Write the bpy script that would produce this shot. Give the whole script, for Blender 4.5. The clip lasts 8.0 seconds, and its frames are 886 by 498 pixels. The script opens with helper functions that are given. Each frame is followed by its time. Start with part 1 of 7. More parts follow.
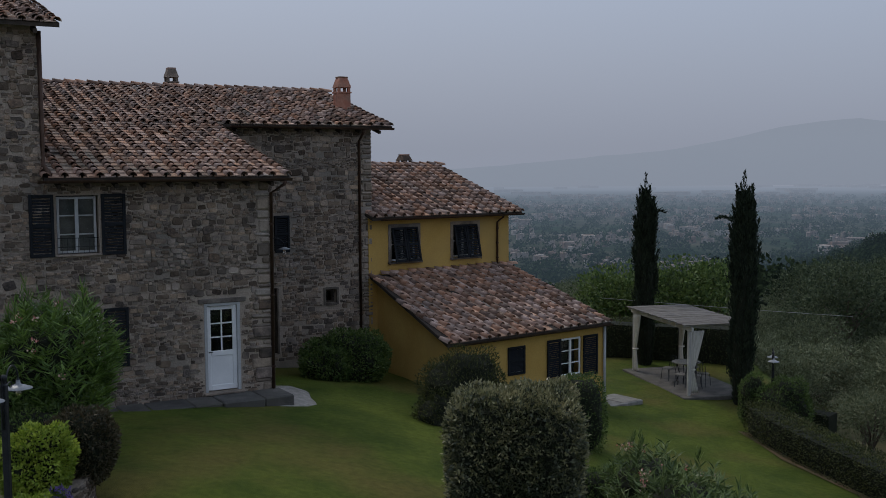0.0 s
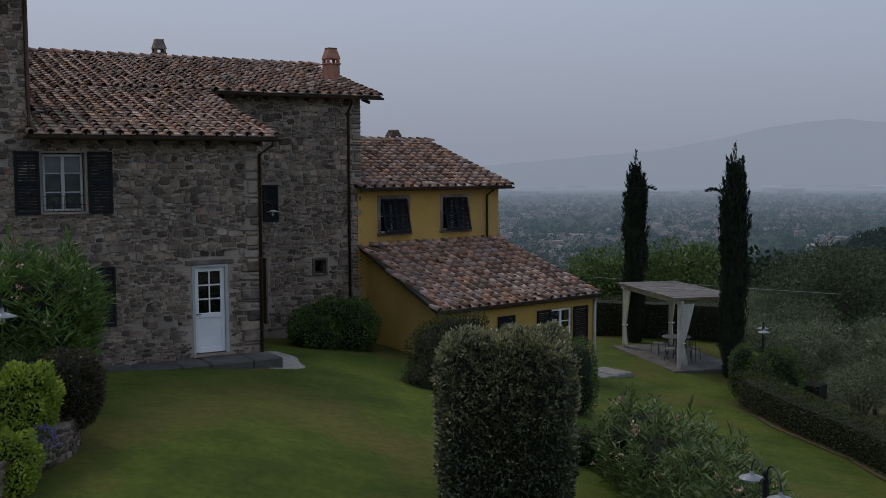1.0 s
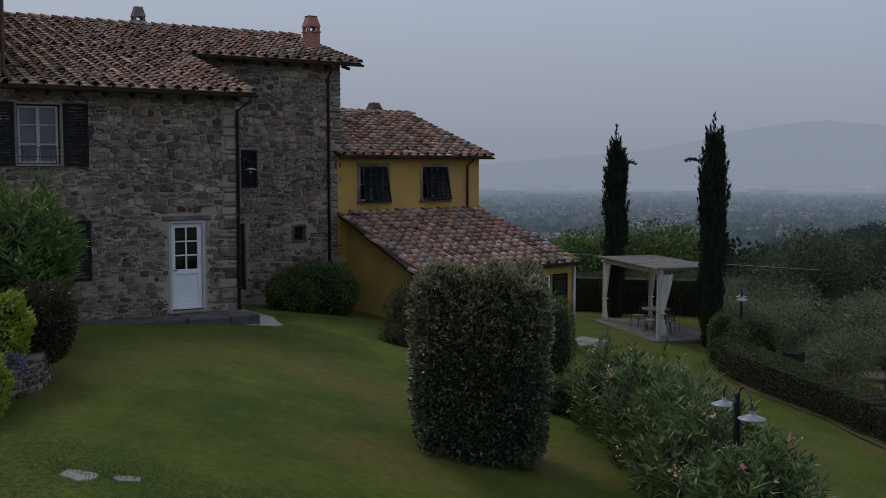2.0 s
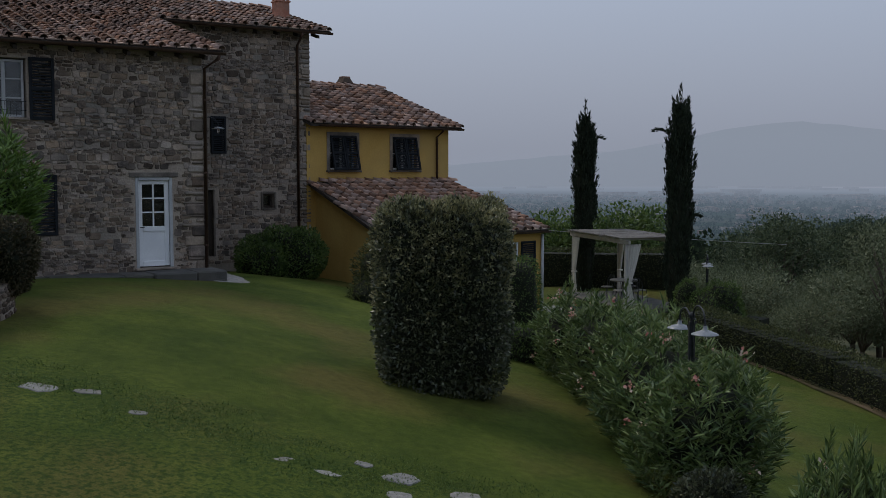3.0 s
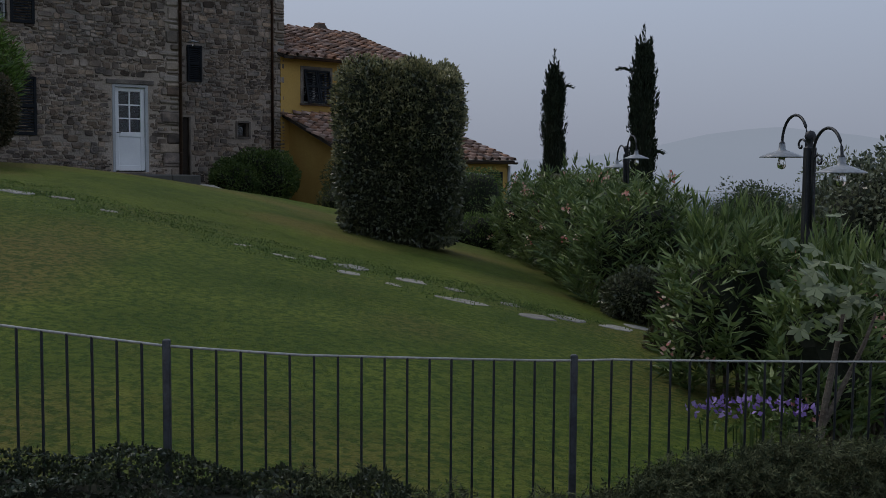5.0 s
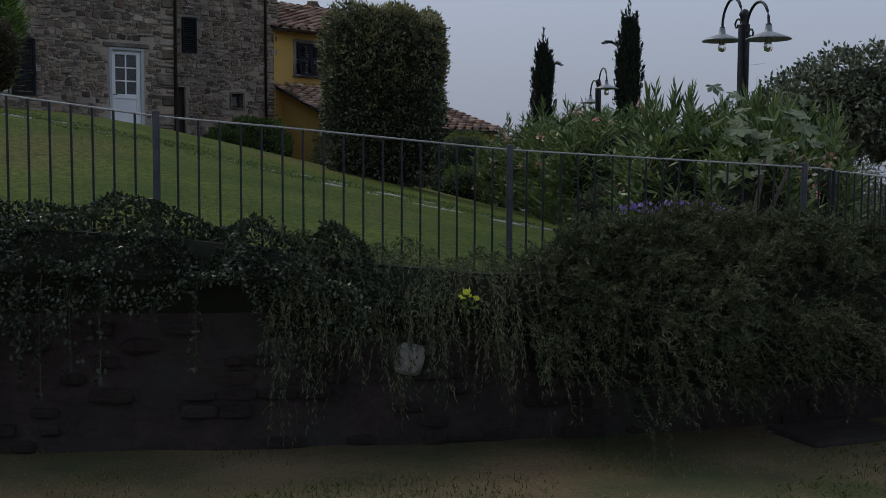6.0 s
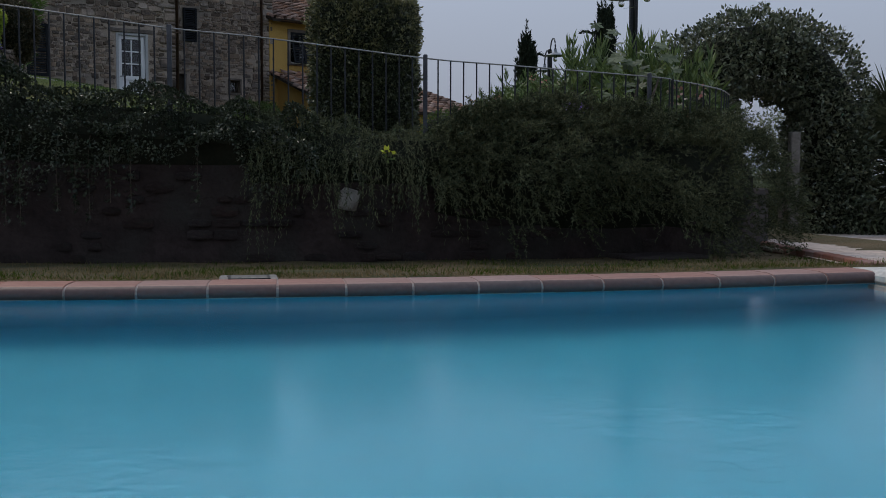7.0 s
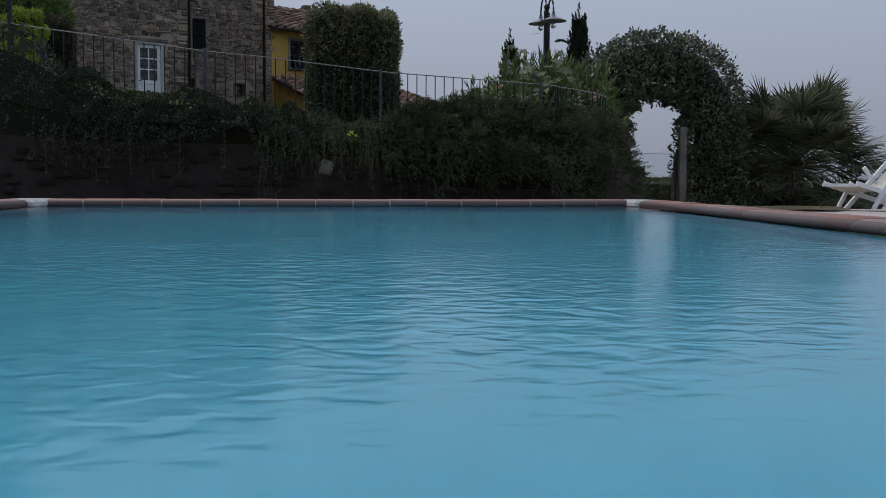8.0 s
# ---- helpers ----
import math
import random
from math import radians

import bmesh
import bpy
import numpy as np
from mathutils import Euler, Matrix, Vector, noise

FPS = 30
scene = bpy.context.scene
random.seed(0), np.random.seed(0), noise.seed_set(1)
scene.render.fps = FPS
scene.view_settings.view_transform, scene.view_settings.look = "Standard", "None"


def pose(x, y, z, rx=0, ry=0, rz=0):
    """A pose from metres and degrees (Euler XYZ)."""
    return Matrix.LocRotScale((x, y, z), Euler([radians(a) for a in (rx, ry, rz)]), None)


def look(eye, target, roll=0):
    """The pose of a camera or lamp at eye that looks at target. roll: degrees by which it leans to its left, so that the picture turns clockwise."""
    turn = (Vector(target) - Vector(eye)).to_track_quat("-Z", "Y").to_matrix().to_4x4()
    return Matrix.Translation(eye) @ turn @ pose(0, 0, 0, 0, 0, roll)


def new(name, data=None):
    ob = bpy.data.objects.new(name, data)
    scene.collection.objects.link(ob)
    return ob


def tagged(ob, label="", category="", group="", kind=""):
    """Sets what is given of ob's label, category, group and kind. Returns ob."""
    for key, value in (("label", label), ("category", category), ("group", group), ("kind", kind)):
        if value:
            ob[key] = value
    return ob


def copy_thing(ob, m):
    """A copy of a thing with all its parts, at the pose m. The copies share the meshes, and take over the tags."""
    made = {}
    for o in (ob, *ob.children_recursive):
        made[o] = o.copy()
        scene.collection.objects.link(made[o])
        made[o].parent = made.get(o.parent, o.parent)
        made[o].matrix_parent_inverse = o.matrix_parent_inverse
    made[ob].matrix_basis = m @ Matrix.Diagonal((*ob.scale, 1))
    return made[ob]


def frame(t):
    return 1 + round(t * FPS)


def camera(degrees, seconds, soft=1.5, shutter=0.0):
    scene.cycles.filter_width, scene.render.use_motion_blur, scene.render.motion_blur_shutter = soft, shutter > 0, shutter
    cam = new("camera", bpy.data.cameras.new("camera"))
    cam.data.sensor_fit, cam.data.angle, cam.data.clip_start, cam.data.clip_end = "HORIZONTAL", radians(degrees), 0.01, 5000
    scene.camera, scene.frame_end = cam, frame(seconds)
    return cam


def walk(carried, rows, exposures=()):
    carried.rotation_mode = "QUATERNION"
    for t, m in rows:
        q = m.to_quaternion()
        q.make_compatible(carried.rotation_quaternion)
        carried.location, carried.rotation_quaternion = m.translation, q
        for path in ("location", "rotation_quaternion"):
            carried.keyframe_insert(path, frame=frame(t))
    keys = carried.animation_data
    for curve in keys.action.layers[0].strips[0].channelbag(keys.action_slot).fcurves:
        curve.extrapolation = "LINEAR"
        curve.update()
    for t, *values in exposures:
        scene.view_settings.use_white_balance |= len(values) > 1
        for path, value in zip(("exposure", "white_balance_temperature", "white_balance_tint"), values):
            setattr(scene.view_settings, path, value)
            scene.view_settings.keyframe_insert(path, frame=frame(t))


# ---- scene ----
# camera: drone sinking beside the house, then gliding back over the pool
cam = camera(45.94, 8.0, soft=0.45)
ROWS = [
    (0.0, -0.000, 0.000, 7.702, 0.00, -4.39, 0.37),
    (0.5, -0.010, 0.032, 7.275, -0.23, -4.39, 0.32),
    (1.0, -0.029, 0.095, 6.756, -0.60, -4.40, 0.27),
    (1.5, 0.028, 0.093, 6.226, -0.89, -4.42, 0.11),
    (3.0, 0.333, -0.223, 4.671, -2.76, -4.39, -0.05),
    (3.5, 0.438, -0.442, 4.105, -3.11, -4.36, -0.12),
    (4.0, 0.533, -0.743, 3.538, -3.32, -4.30, -0.14),
    (5.5, 0.816, -1.931, 1.721, -3.80, -4.14, -0.42),
    (6.0, 0.922, -2.401, 1.243, -3.84, -4.12, -0.27),
    (6.5, 1.096, -3.224, 0.868, -3.82, -4.08, -0.14),
    (7.0, 1.289, -4.731, 0.453, -3.84, -3.94, -0.15),
    (7.5, 1.465, -6.577, 0.237, -3.94, -3.90, -0.29),
    (8.0, 1.624, -8.423, 0.153, -3.79, -3.75, -0.30),
]
walk(cam, [(t, pose(x, y, z, 90 + pitch, roll, yaw)) for t, x, y, z, yaw, pitch, roll in ROWS], [(0.0, 0.0, 6500, 12.5), (8.0, 0.0, 6500, 12.5)])
# ---- world and light: hazy overcast day, soft sun from behind the house ----
SUN_EL, SUN_AZ = radians(52), radians(-38)      # azimuth from +y towards -x
world = bpy.data.worlds.new("hazy_sky")
scene.world = world
world.use_nodes = True
wn, wl = world.node_tree.nodes, world.node_tree.links
wn.clear()
w_sky = wn.new("ShaderNodeTexSky")
w_sky.sky_type, w_sky.sun_disc = "NISHITA", False
w_sky.sun_elevation, w_sky.sun_rotation = SUN_EL, SUN_AZ
w_sky.air_density, w_sky.dust_density, w_sky.ozone_density = 1.4, 7.0, 2.0
w_bg = wn.new("ShaderNodeBackground")
w_bg.inputs["Strength"].default_value = 0.10
w_veil = wn.new("ShaderNodeBackground")         # even veil of cloud and haze
w_veil.inputs["Strength"].default_value = 1.0
w_co = wn.new("ShaderNodeTexCoord")
w_sep = wn.new("ShaderNodeSeparateXYZ")
w_ramp = wn.new("ShaderNodeValToRGB")           # dull at the horizon, brighter overhead
w_ramp.color_ramp.elements[0].position, w_ramp.color_ramp.elements[1].position = 0.02, 0.24
w_ramp.color_ramp.elements[0].color, w_ramp.color_ramp.elements[1].color = (0.298, 0.336, 0.412, 1), (0.402, 0.486, 0.630, 1)
wl.new(w_co.outputs["Generated"], w_sep.inputs[0])
wl.new(w_sep.outputs["Z"], w_ramp.inputs[0])
wl.new(w_ramp.outputs[0], w_veil.inputs["Color"])
w_add = wn.new("ShaderNodeMixShader")
w_add.inputs[0].default_value = 0.88
w_out = wn.new("ShaderNodeOutputWorld")
wl.new(w_sky.outputs[0], w_bg.inputs[0])
wl.new(w_bg.outputs[0], w_add.inputs[1])
wl.new(w_veil.outputs[0], w_add.inputs[2])
wl.new(w_add.outputs[0], w_out.inputs[0])
sun_data = bpy.data.lights.new("sun", "SUN")
sun_data.energy, sun_data.angle, sun_data.color = 0.9, radians(18), (1.0, 0.94, 0.84)
sun_ob = new("sun", sun_data)
sun_ob.matrix_world = look((0, 0, 60), Vector((0, 0, 60)) - Vector((-math.sin(-SUN_AZ) * math.cos(SUN_EL), math.cos(SUN_AZ) * math.cos(SUN_EL), math.sin(SUN_EL))))
# glow colour of the haze painted onto the far landscape
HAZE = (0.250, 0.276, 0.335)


# ---- materials ----
def nodes_of(mat):
    mat.use_nodes = True
    t = mat.node_tree
    return t.nodes, t.links, t.nodes["Principled BSDF"]


def noise_ramp(n, l, coords, scale, lo, hi, c0, c1, detail=6):
    tex = n.new("ShaderNodeTexNoise")
    tex.inputs["Scale"].default_value, tex.inputs["Detail"].default_value = scale, detail
    if coords is not None:
        l.new(coords, tex.inputs["Vector"])
    ramp = n.new("ShaderNodeValToRGB")
    ramp.color_ramp.elements[0].position, ramp.color_ramp.elements[1].position = lo, hi
    ramp.color_ramp.elements[0].color, ramp.color_ramp.elements[1].color = (*c0, 1), (*c1, 1)
    l.new(tex.outputs["Fac"], ramp.inputs["Fac"])
    return tex, ramp


def mixc(n, l, mode, fac, a, b):
    m = n.new("ShaderNodeMix")
    m.data_type, m.blend_type = "RGBA", mode
    for sock, val in ((m.inputs[0], fac), (m.inputs[6], a), (m.inputs[7], b)):
        if hasattr(val, "links"):
            l.new(val, sock)
        elif isinstance(val, tuple):
            sock.default_value = (*val, 1)
        else:
            sock.default_value = val
    return m.outputs[2]


def bumped(n, l, bsdf, height, strength, dist):
    b = n.new("ShaderNodeBump")
    b.inputs["Strength"].default_value, b.inputs["Distance"].default_value = strength, dist
    l.new(height, b.inputs["Height"])
    l.new(b.outputs[0], bsdf.inputs["Normal"])


def surface(name, base, second, scale=3.0, fine=60.0, rough=0.85, vary=0.0, bump=0.3, bump_d=0.01, metal=0.0, islands=False, lo=0.35, hi=0.65, stain=None, grain=1.0):
    """Two-scale procedural surface; vary: brightness spread from piece to piece."""
    mat = bpy.data.materials.new(name)
    n, l, b = nodes_of(mat)
    co = n.new("ShaderNodeTexCoord").outputs["Object"] if not islands else n.new("ShaderNodeNewGeometry").outputs["Position"]
    _, r1 = noise_ramp(n, l, co, scale, lo, hi, base, second)
    tex, r2 = noise_ramp(n, l, co, fine, 0.25, 0.75, (1 - 0.28 * grain,) * 3, (1 + 0.2 * grain,) * 3, 4)
    col = mixc(n, l, "MULTIPLY", 1.0, r1.outputs[0], r2.outputs[0])
    if stain:
        _, r3 = noise_ramp(n, l, co, scale * 0.35, 0.48, 0.66, (0, 0, 0), (1, 1, 1), 8)
        col = mixc(n, l, "MIX", r3.outputs[0], col, stain)
    if vary:
        if islands:
            rnd = n.new("ShaderNodeNewGeometry").outputs["Random Per Island"]
        else:
            rnd = n.new("ShaderNodeObjectInfo").outputs["Random"]
        mr = n.new("ShaderNodeMapRange")
        mr.inputs["To Min"].default_value, mr.inputs["To Max"].default_value = 1 - vary, 1 + vary
        l.new(rnd, mr.inputs["Value"])
        hsv = n.new("ShaderNodeHueSaturation")
        l.new(mr.outputs[0], hsv.inputs["Value"])
        ms = n.new("ShaderNodeMapRange")
        ms.inputs["To Min"].default_value, ms.inputs["To Max"].default_value = 1.15, 0.65
        fr = n.new("ShaderNodeMath")
        fr.operation, fr.inputs[1].default_value = "MULTIPLY", 7.31
        fr2 = n.new("ShaderNodeMath")
        fr2.operation = "FRACT"
        l.new(rnd, fr.inputs[0])
        l.new(fr.outputs[0], fr2.inputs[0])
        l.new(fr2.outputs[0], ms.inputs["Value"])
        l.new(ms.outputs[0], hsv.inputs["Saturation"])
        l.new(col, hsv.inputs["Color"])
        col = hsv.outputs[0]
    l.new(col, b.inputs["Base Color"])
    b.inputs["Roughness"].default_value, b.inputs["Metallic"].default_value = rough, metal
    b.inputs["Specular IOR Level"].default_value = 0.3
    bumped(n, l, b, tex.outputs["Fac"], bump, bump_d)
    return mat


def leafy(name, dark, light, rough=0.5, trans=0.3, spec=0.35, broad=0.0):
    """Leaves: colour varies from leaf to leaf and in broad patches, with some light through them."""
    mat = bpy.data.materials.new(name)
    n, l, b = nodes_of(mat)
    geo = n.new("ShaderNodeNewGeometry")
    ramp = n.new("ShaderNodeValToRGB")
    ramp.color_ramp.elements[0].color, ramp.color_ramp.elements[1].color = (*dark, 1), (*light, 1)
    l.new(geo.outputs["Random Per Island"], ramp.inputs["Fac"])
    _, r2 = noise_ramp(n, l, geo.outputs["Position"], 1.7, 0.3, 0.7, (0.7, 0.75, 0.7), (1.2, 1.15, 1.1), 3)
    col = mixc(n, l, "MULTIPLY", 1.0, ramp.outputs[0], r2.outputs[0])
    if broad:                                           # whole trees paler or darker than their neighbours
        _, r3 = noise_ramp(n, l, geo.outputs["Position"], broad, 0.36, 0.64, (0.55, 0.62, 0.55), (1.35, 1.28, 1.25), 3)
        col = mixc(n, l, "MULTIPLY", 1.0, col, r3.outputs[0])
    l.new(col, b.inputs["Base Color"])
    b.inputs["Roughness"].default_value, b.inputs["Specular IOR Level"].default_value = rough, spec
    tr = n.new("ShaderNodeBsdfTranslucent")
    l.new(col, tr.inputs["Color"])
    mx = n.new("ShaderNodeMixShader")
    mx.inputs[0].default_value = trans
    l.new(b.outputs[0], mx.inputs[1])
    l.new(tr.outputs[0], mx.inputs[2])
    l.new(mx.outputs[0], n["Material Output"].inputs["Surface"])
    return mat


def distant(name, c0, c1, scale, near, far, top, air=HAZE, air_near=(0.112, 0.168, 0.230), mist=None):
    """Far landscape of the backdrop: ground colours with haze painted as glow by distance."""
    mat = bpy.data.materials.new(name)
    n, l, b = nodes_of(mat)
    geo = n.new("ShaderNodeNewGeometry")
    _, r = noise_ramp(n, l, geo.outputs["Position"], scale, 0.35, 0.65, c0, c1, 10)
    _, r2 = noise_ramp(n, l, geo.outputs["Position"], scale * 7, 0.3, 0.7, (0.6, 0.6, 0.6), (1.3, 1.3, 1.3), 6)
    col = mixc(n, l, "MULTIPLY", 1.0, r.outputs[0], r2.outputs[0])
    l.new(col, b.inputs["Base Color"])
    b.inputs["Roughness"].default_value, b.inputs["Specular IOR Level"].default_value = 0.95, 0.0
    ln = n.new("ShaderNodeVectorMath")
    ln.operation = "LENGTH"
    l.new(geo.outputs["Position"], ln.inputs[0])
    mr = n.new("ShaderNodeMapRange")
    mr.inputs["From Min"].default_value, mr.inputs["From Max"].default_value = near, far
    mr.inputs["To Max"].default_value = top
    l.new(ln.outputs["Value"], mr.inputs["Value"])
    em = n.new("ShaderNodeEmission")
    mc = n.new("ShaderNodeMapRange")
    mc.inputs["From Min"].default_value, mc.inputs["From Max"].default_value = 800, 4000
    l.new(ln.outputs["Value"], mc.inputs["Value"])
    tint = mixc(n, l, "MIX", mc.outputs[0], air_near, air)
    if mist:                                            # mist tint, painted thicker low over the valley floor
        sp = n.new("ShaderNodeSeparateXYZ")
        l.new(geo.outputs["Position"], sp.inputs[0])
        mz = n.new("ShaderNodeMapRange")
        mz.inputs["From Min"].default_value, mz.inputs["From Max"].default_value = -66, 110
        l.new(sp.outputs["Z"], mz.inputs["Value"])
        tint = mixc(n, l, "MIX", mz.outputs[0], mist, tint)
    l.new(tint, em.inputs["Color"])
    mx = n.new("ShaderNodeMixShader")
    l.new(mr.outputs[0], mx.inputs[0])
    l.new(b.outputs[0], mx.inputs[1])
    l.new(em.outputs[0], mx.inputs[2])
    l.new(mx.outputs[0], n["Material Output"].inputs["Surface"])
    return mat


M_STONE = surface("rubble_stone", (0.120, 0.091, 0.071), (0.292, 0.224, 0.168), 2.0, 35, 0.9, 0.60, 0.6, 0.012)
M_STONE_J = surface("rubble_stone_joined", (0.120, 0.091, 0.071), (0.292, 0.224, 0.168), 2.0, 35, 0.9, 0.58, 0.6, 0.012, islands=True)
M_MORTAR = surface("mortar", (0.290, 0.238, 0.192), (0.410, 0.342, 0.278), 1.3, 25, 0.95, 0, 0.8, 0.02, stain=(0.20, 0.18, 0.155))
M_BIGSTONE = surface("dark_field_stone", (0.075, 0.060, 0.050), (0.190, 0.138, 0.104), 4.0, 35, 0.9, 0.5, 0.6, 0.012)
M_STEP = surface("worn_step_stone", (0.070, 0.066, 0.060), (0.125, 0.116, 0.104), 2.5, 30, 0.9, 0.2, 0.5, 0.01, stain=(0.085, 0.080, 0.068))
M_GRAVEL = surface("pale_gravel", (0.22, 0.20, 0.175), (0.34, 0.315, 0.28), 6, 60, 0.95, 0.1, 0.8, 0.012)
M_JOINT = surface("pale_joint", (0.30, 0.27, 0.245), (0.38, 0.345, 0.315), 6, 40, 0.9, 0, 0.3, 0.004)
M_QUOIN = surface("dressed_stone", (0.125, 0.102, 0.083), (0.265, 0.215, 0.17), 2.5, 30, 0.9, 0.42, 0.6, 0.012)
M_TILE = surface("roof_tile", (0.232, 0.124, 0.082), (0.395, 0.255, 0.186), 3.0, 30, 0.9, 0.55, 0.5, 0.01, stain=(0.205, 0.160, 0.126))
M_TILE_J = surface("roof_tile_joined", (0.228, 0.122, 0.082), (0.39, 0.252, 0.184), 2.0, 30, 0.9, 0.57, 0.5, 0.01, islands=True, stain=(0.20, 0.155, 0.122))
M_PAN = surface("pan_tile", (0.26, 0.152, 0.104), (0.40, 0.268, 0.195), 1.6, 22, 0.92, 0.5, 0.5, 0.01, islands=True, stain=(0.175, 0.145, 0.112))
M_BRICK = surface("chimney_brick", (0.36, 0.15, 0.10), (0.44, 0.22, 0.15), 6, 50, 0.9, 0, 0.4, 0.006, stain=(0.25, 0.16, 0.12))
M_YELLOW = surface("ochre_plaster", (0.46, 0.285, 0.075), (0.53, 0.345, 0.10), 0.9, 18, 0.92, 0, 0.25, 0.004, stain=(0.42, 0.28, 0.095), grain=0.35)
M_WOODDK = surface("dark_timber", (0.035, 0.028, 0.022), (0.06, 0.045, 0.035), 4, 40, 0.8)
M_SHUTTER = surface("dark_green_paint", (0.006, 0.008, 0.011), (0.011, 0.014, 0.018), 3, 30, 0.85, 0, 0.1)
M_WHITE = surface("white_paint", (0.72, 0.73, 0.74), (0.8, 0.81, 0.81), 2, 30, 0.5, 0, 0.08, grain=0.12)
M_GREYPAINT = surface("grey_frame_paint", (0.38, 0.39, 0.40), (0.45, 0.46, 0.46), 2, 30, 0.55, 0, 0.08, grain=0.3)
M_IRON = surface("wrought_iron", (0.02, 0.022, 0.026), (0.035, 0.038, 0.042), 8, 60, 0.5, 0, 0.15, 0.003, 0.4)
M_POST = surface("grey_iron", (0.045, 0.048, 0.055), (0.08, 0.084, 0.092), 8, 60, 0.5, 0, 0.15, 0.003, 0.4)
M_RAIL = surface("painted_rail", (0.27, 0.272, 0.255), (0.36, 0.36, 0.34), 8, 60, 0.5, 0, 0.15, 0.003, 0.3)
M_COPPER = surface("copper_gutter", (0.075, 0.045, 0.032), (0.11, 0.07, 0.05), 3, 30, 0.55, 0, 0.1, 0.003, 0.6)


def lawn_surface():
    """Mown grass: broad tone, tufts, clover patches and a few worn brown spots."""
    mat = bpy.data.materials.new("lawn")
    n, l, b = nodes_of(mat)
    co = n.new("ShaderNodeTexCoord").outputs["Object"]
    _, tone = noise_ramp(n, l, co, 0.8, 0.30, 0.70, (0.045, 0.071, 0.009), (0.090, 0.116, 0.017))
    _, worn = noise_ramp(n, l, co, 0.32, 0.48, 0.66, (0, 0, 0), (0.85, 0.85, 0.85), 8)
    col = mixc(n, l, "MIX", worn.outputs[0], tone.outputs[0], (0.110, 0.095, 0.026))
    _, tuft = noise_ramp(n, l, co, 7.0, 0.30, 0.70, (0.78, 0.80, 0.75), (1.16, 1.14, 1.12), 5)
    col = mixc(n, l, "MULTIPLY", 1.0, col, tuft.outputs[0])
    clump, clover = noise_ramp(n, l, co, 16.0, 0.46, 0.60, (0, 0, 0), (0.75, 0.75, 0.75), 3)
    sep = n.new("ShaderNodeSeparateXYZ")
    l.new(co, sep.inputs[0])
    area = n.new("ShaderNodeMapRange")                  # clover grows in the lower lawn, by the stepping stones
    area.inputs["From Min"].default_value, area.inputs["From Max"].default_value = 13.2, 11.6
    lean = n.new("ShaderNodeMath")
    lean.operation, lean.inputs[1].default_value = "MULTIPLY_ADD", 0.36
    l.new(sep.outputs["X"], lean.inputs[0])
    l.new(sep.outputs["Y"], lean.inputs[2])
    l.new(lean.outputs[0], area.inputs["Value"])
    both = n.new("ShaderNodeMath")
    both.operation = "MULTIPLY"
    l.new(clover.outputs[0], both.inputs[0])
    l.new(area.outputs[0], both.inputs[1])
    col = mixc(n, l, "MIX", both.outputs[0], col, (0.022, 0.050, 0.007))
    fine, grain = noise_ramp(n, l, co, 55.0, 0.25, 0.75, (0.68, 0.70, 0.66), (1.28, 1.26, 1.24), 4)
    col = mixc(n, l, "MULTIPLY", 1.0, col, grain.outputs[0])
    l.new(col, b.inputs["Base Color"])
    b.inputs["Roughness"].default_value, b.inputs["Specular IOR Level"].default_value = 0.95, 0.15
    bumped(n, l, b, fine.outputs["Fac"], 0.8, 0.02)
    return mat


M_LAWN = lawn_surface()
M_DRY = surface("dry_turf", (0.140, 0.098, 0.050), (0.052, 0.060, 0.022), 1.5, 50, 0.97, 0, 0.9, 0.03, stain=(0.175, 0.128, 0.072))
M_HILL = surface("olive_ground", (0.085, 0.085, 0.04), (0.13, 0.115, 0.06), 0.12, 5, 0.97, 0, 0.5, 0.05, stain=(0.06, 0.075, 0.03))
M_PAVE = surface("flagstone", (0.18, 0.172, 0.152), (0.275, 0.26, 0.23), 3, 35, 0.85, 0.2, 0.4, 0.008)
M_DECK = surface("terracotta_deck", (0.46, 0.37, 0.31), (0.55, 0.46, 0.40), 1.2, 25, 0.85, 0.1, 0.3, 0.006)
M_COPING = surface("terracotta_coping", (0.30, 0.138, 0.102), (0.37, 0.195, 0.15), 2.2, 30, 0.7, 0.04, 0.3, 0.004, stain=(0.38, 0.25, 0.205), grain=0.6)
M_CONC = surface("pale_concrete", (0.52, 0.50, 0.46), (0.62, 0.60, 0.55), 4, 40, 0.85, 0.1, 0.3, 0.005)
# old brick, darkened so that the shade of the plants is in its colour
M_EARTHWALL = surface("old_brick_in_shade", (0.030, 0.021, 0.019), (0.052, 0.036, 0.032), 5, 25, 0.95, 0.2, 0.8, 0.02, stain=(0.04, 0.036, 0.03))
M_BARK = surface("bark", (0.09, 0.07, 0.055), (0.15, 0.125, 0.10), 6, 40, 0.95, 0, 0.9, 0.02)
M_CANE = surface("reed_mat", (0.125, 0.114, 0.10), (0.195, 0.18, 0.16), 3, 40, 0.9, 0.15, 0.5, 0.01)
M_NET = surface("dim_net", (0.09, 0.092, 0.094), (0.14, 0.142, 0.145), 3, 80, 0.95, 0, 0.2, 0.004)
M_CLOTH = surface("cream_cloth", (0.62, 0.59, 0.53), (0.70, 0.67, 0.61), 3, 80, 0.95, 0, 0.2, 0.004)
M_SHADE = surface("enamel_shade", (0.20, 0.215, 0.23), (0.27, 0.285, 0.30), 6, 40, 0.35, 0, 0.05)
# darker terracotta for the tile nose: damp, and shade put into the colour
M_NOSE = surface("damp_shaded_terracotta", (0.115, 0.065, 0.058), (0.165, 0.095, 0.08), 3.0, 30, 0.5, 0.05, 0.3, 0.004, stain=(0.10, 0.07, 0.065))
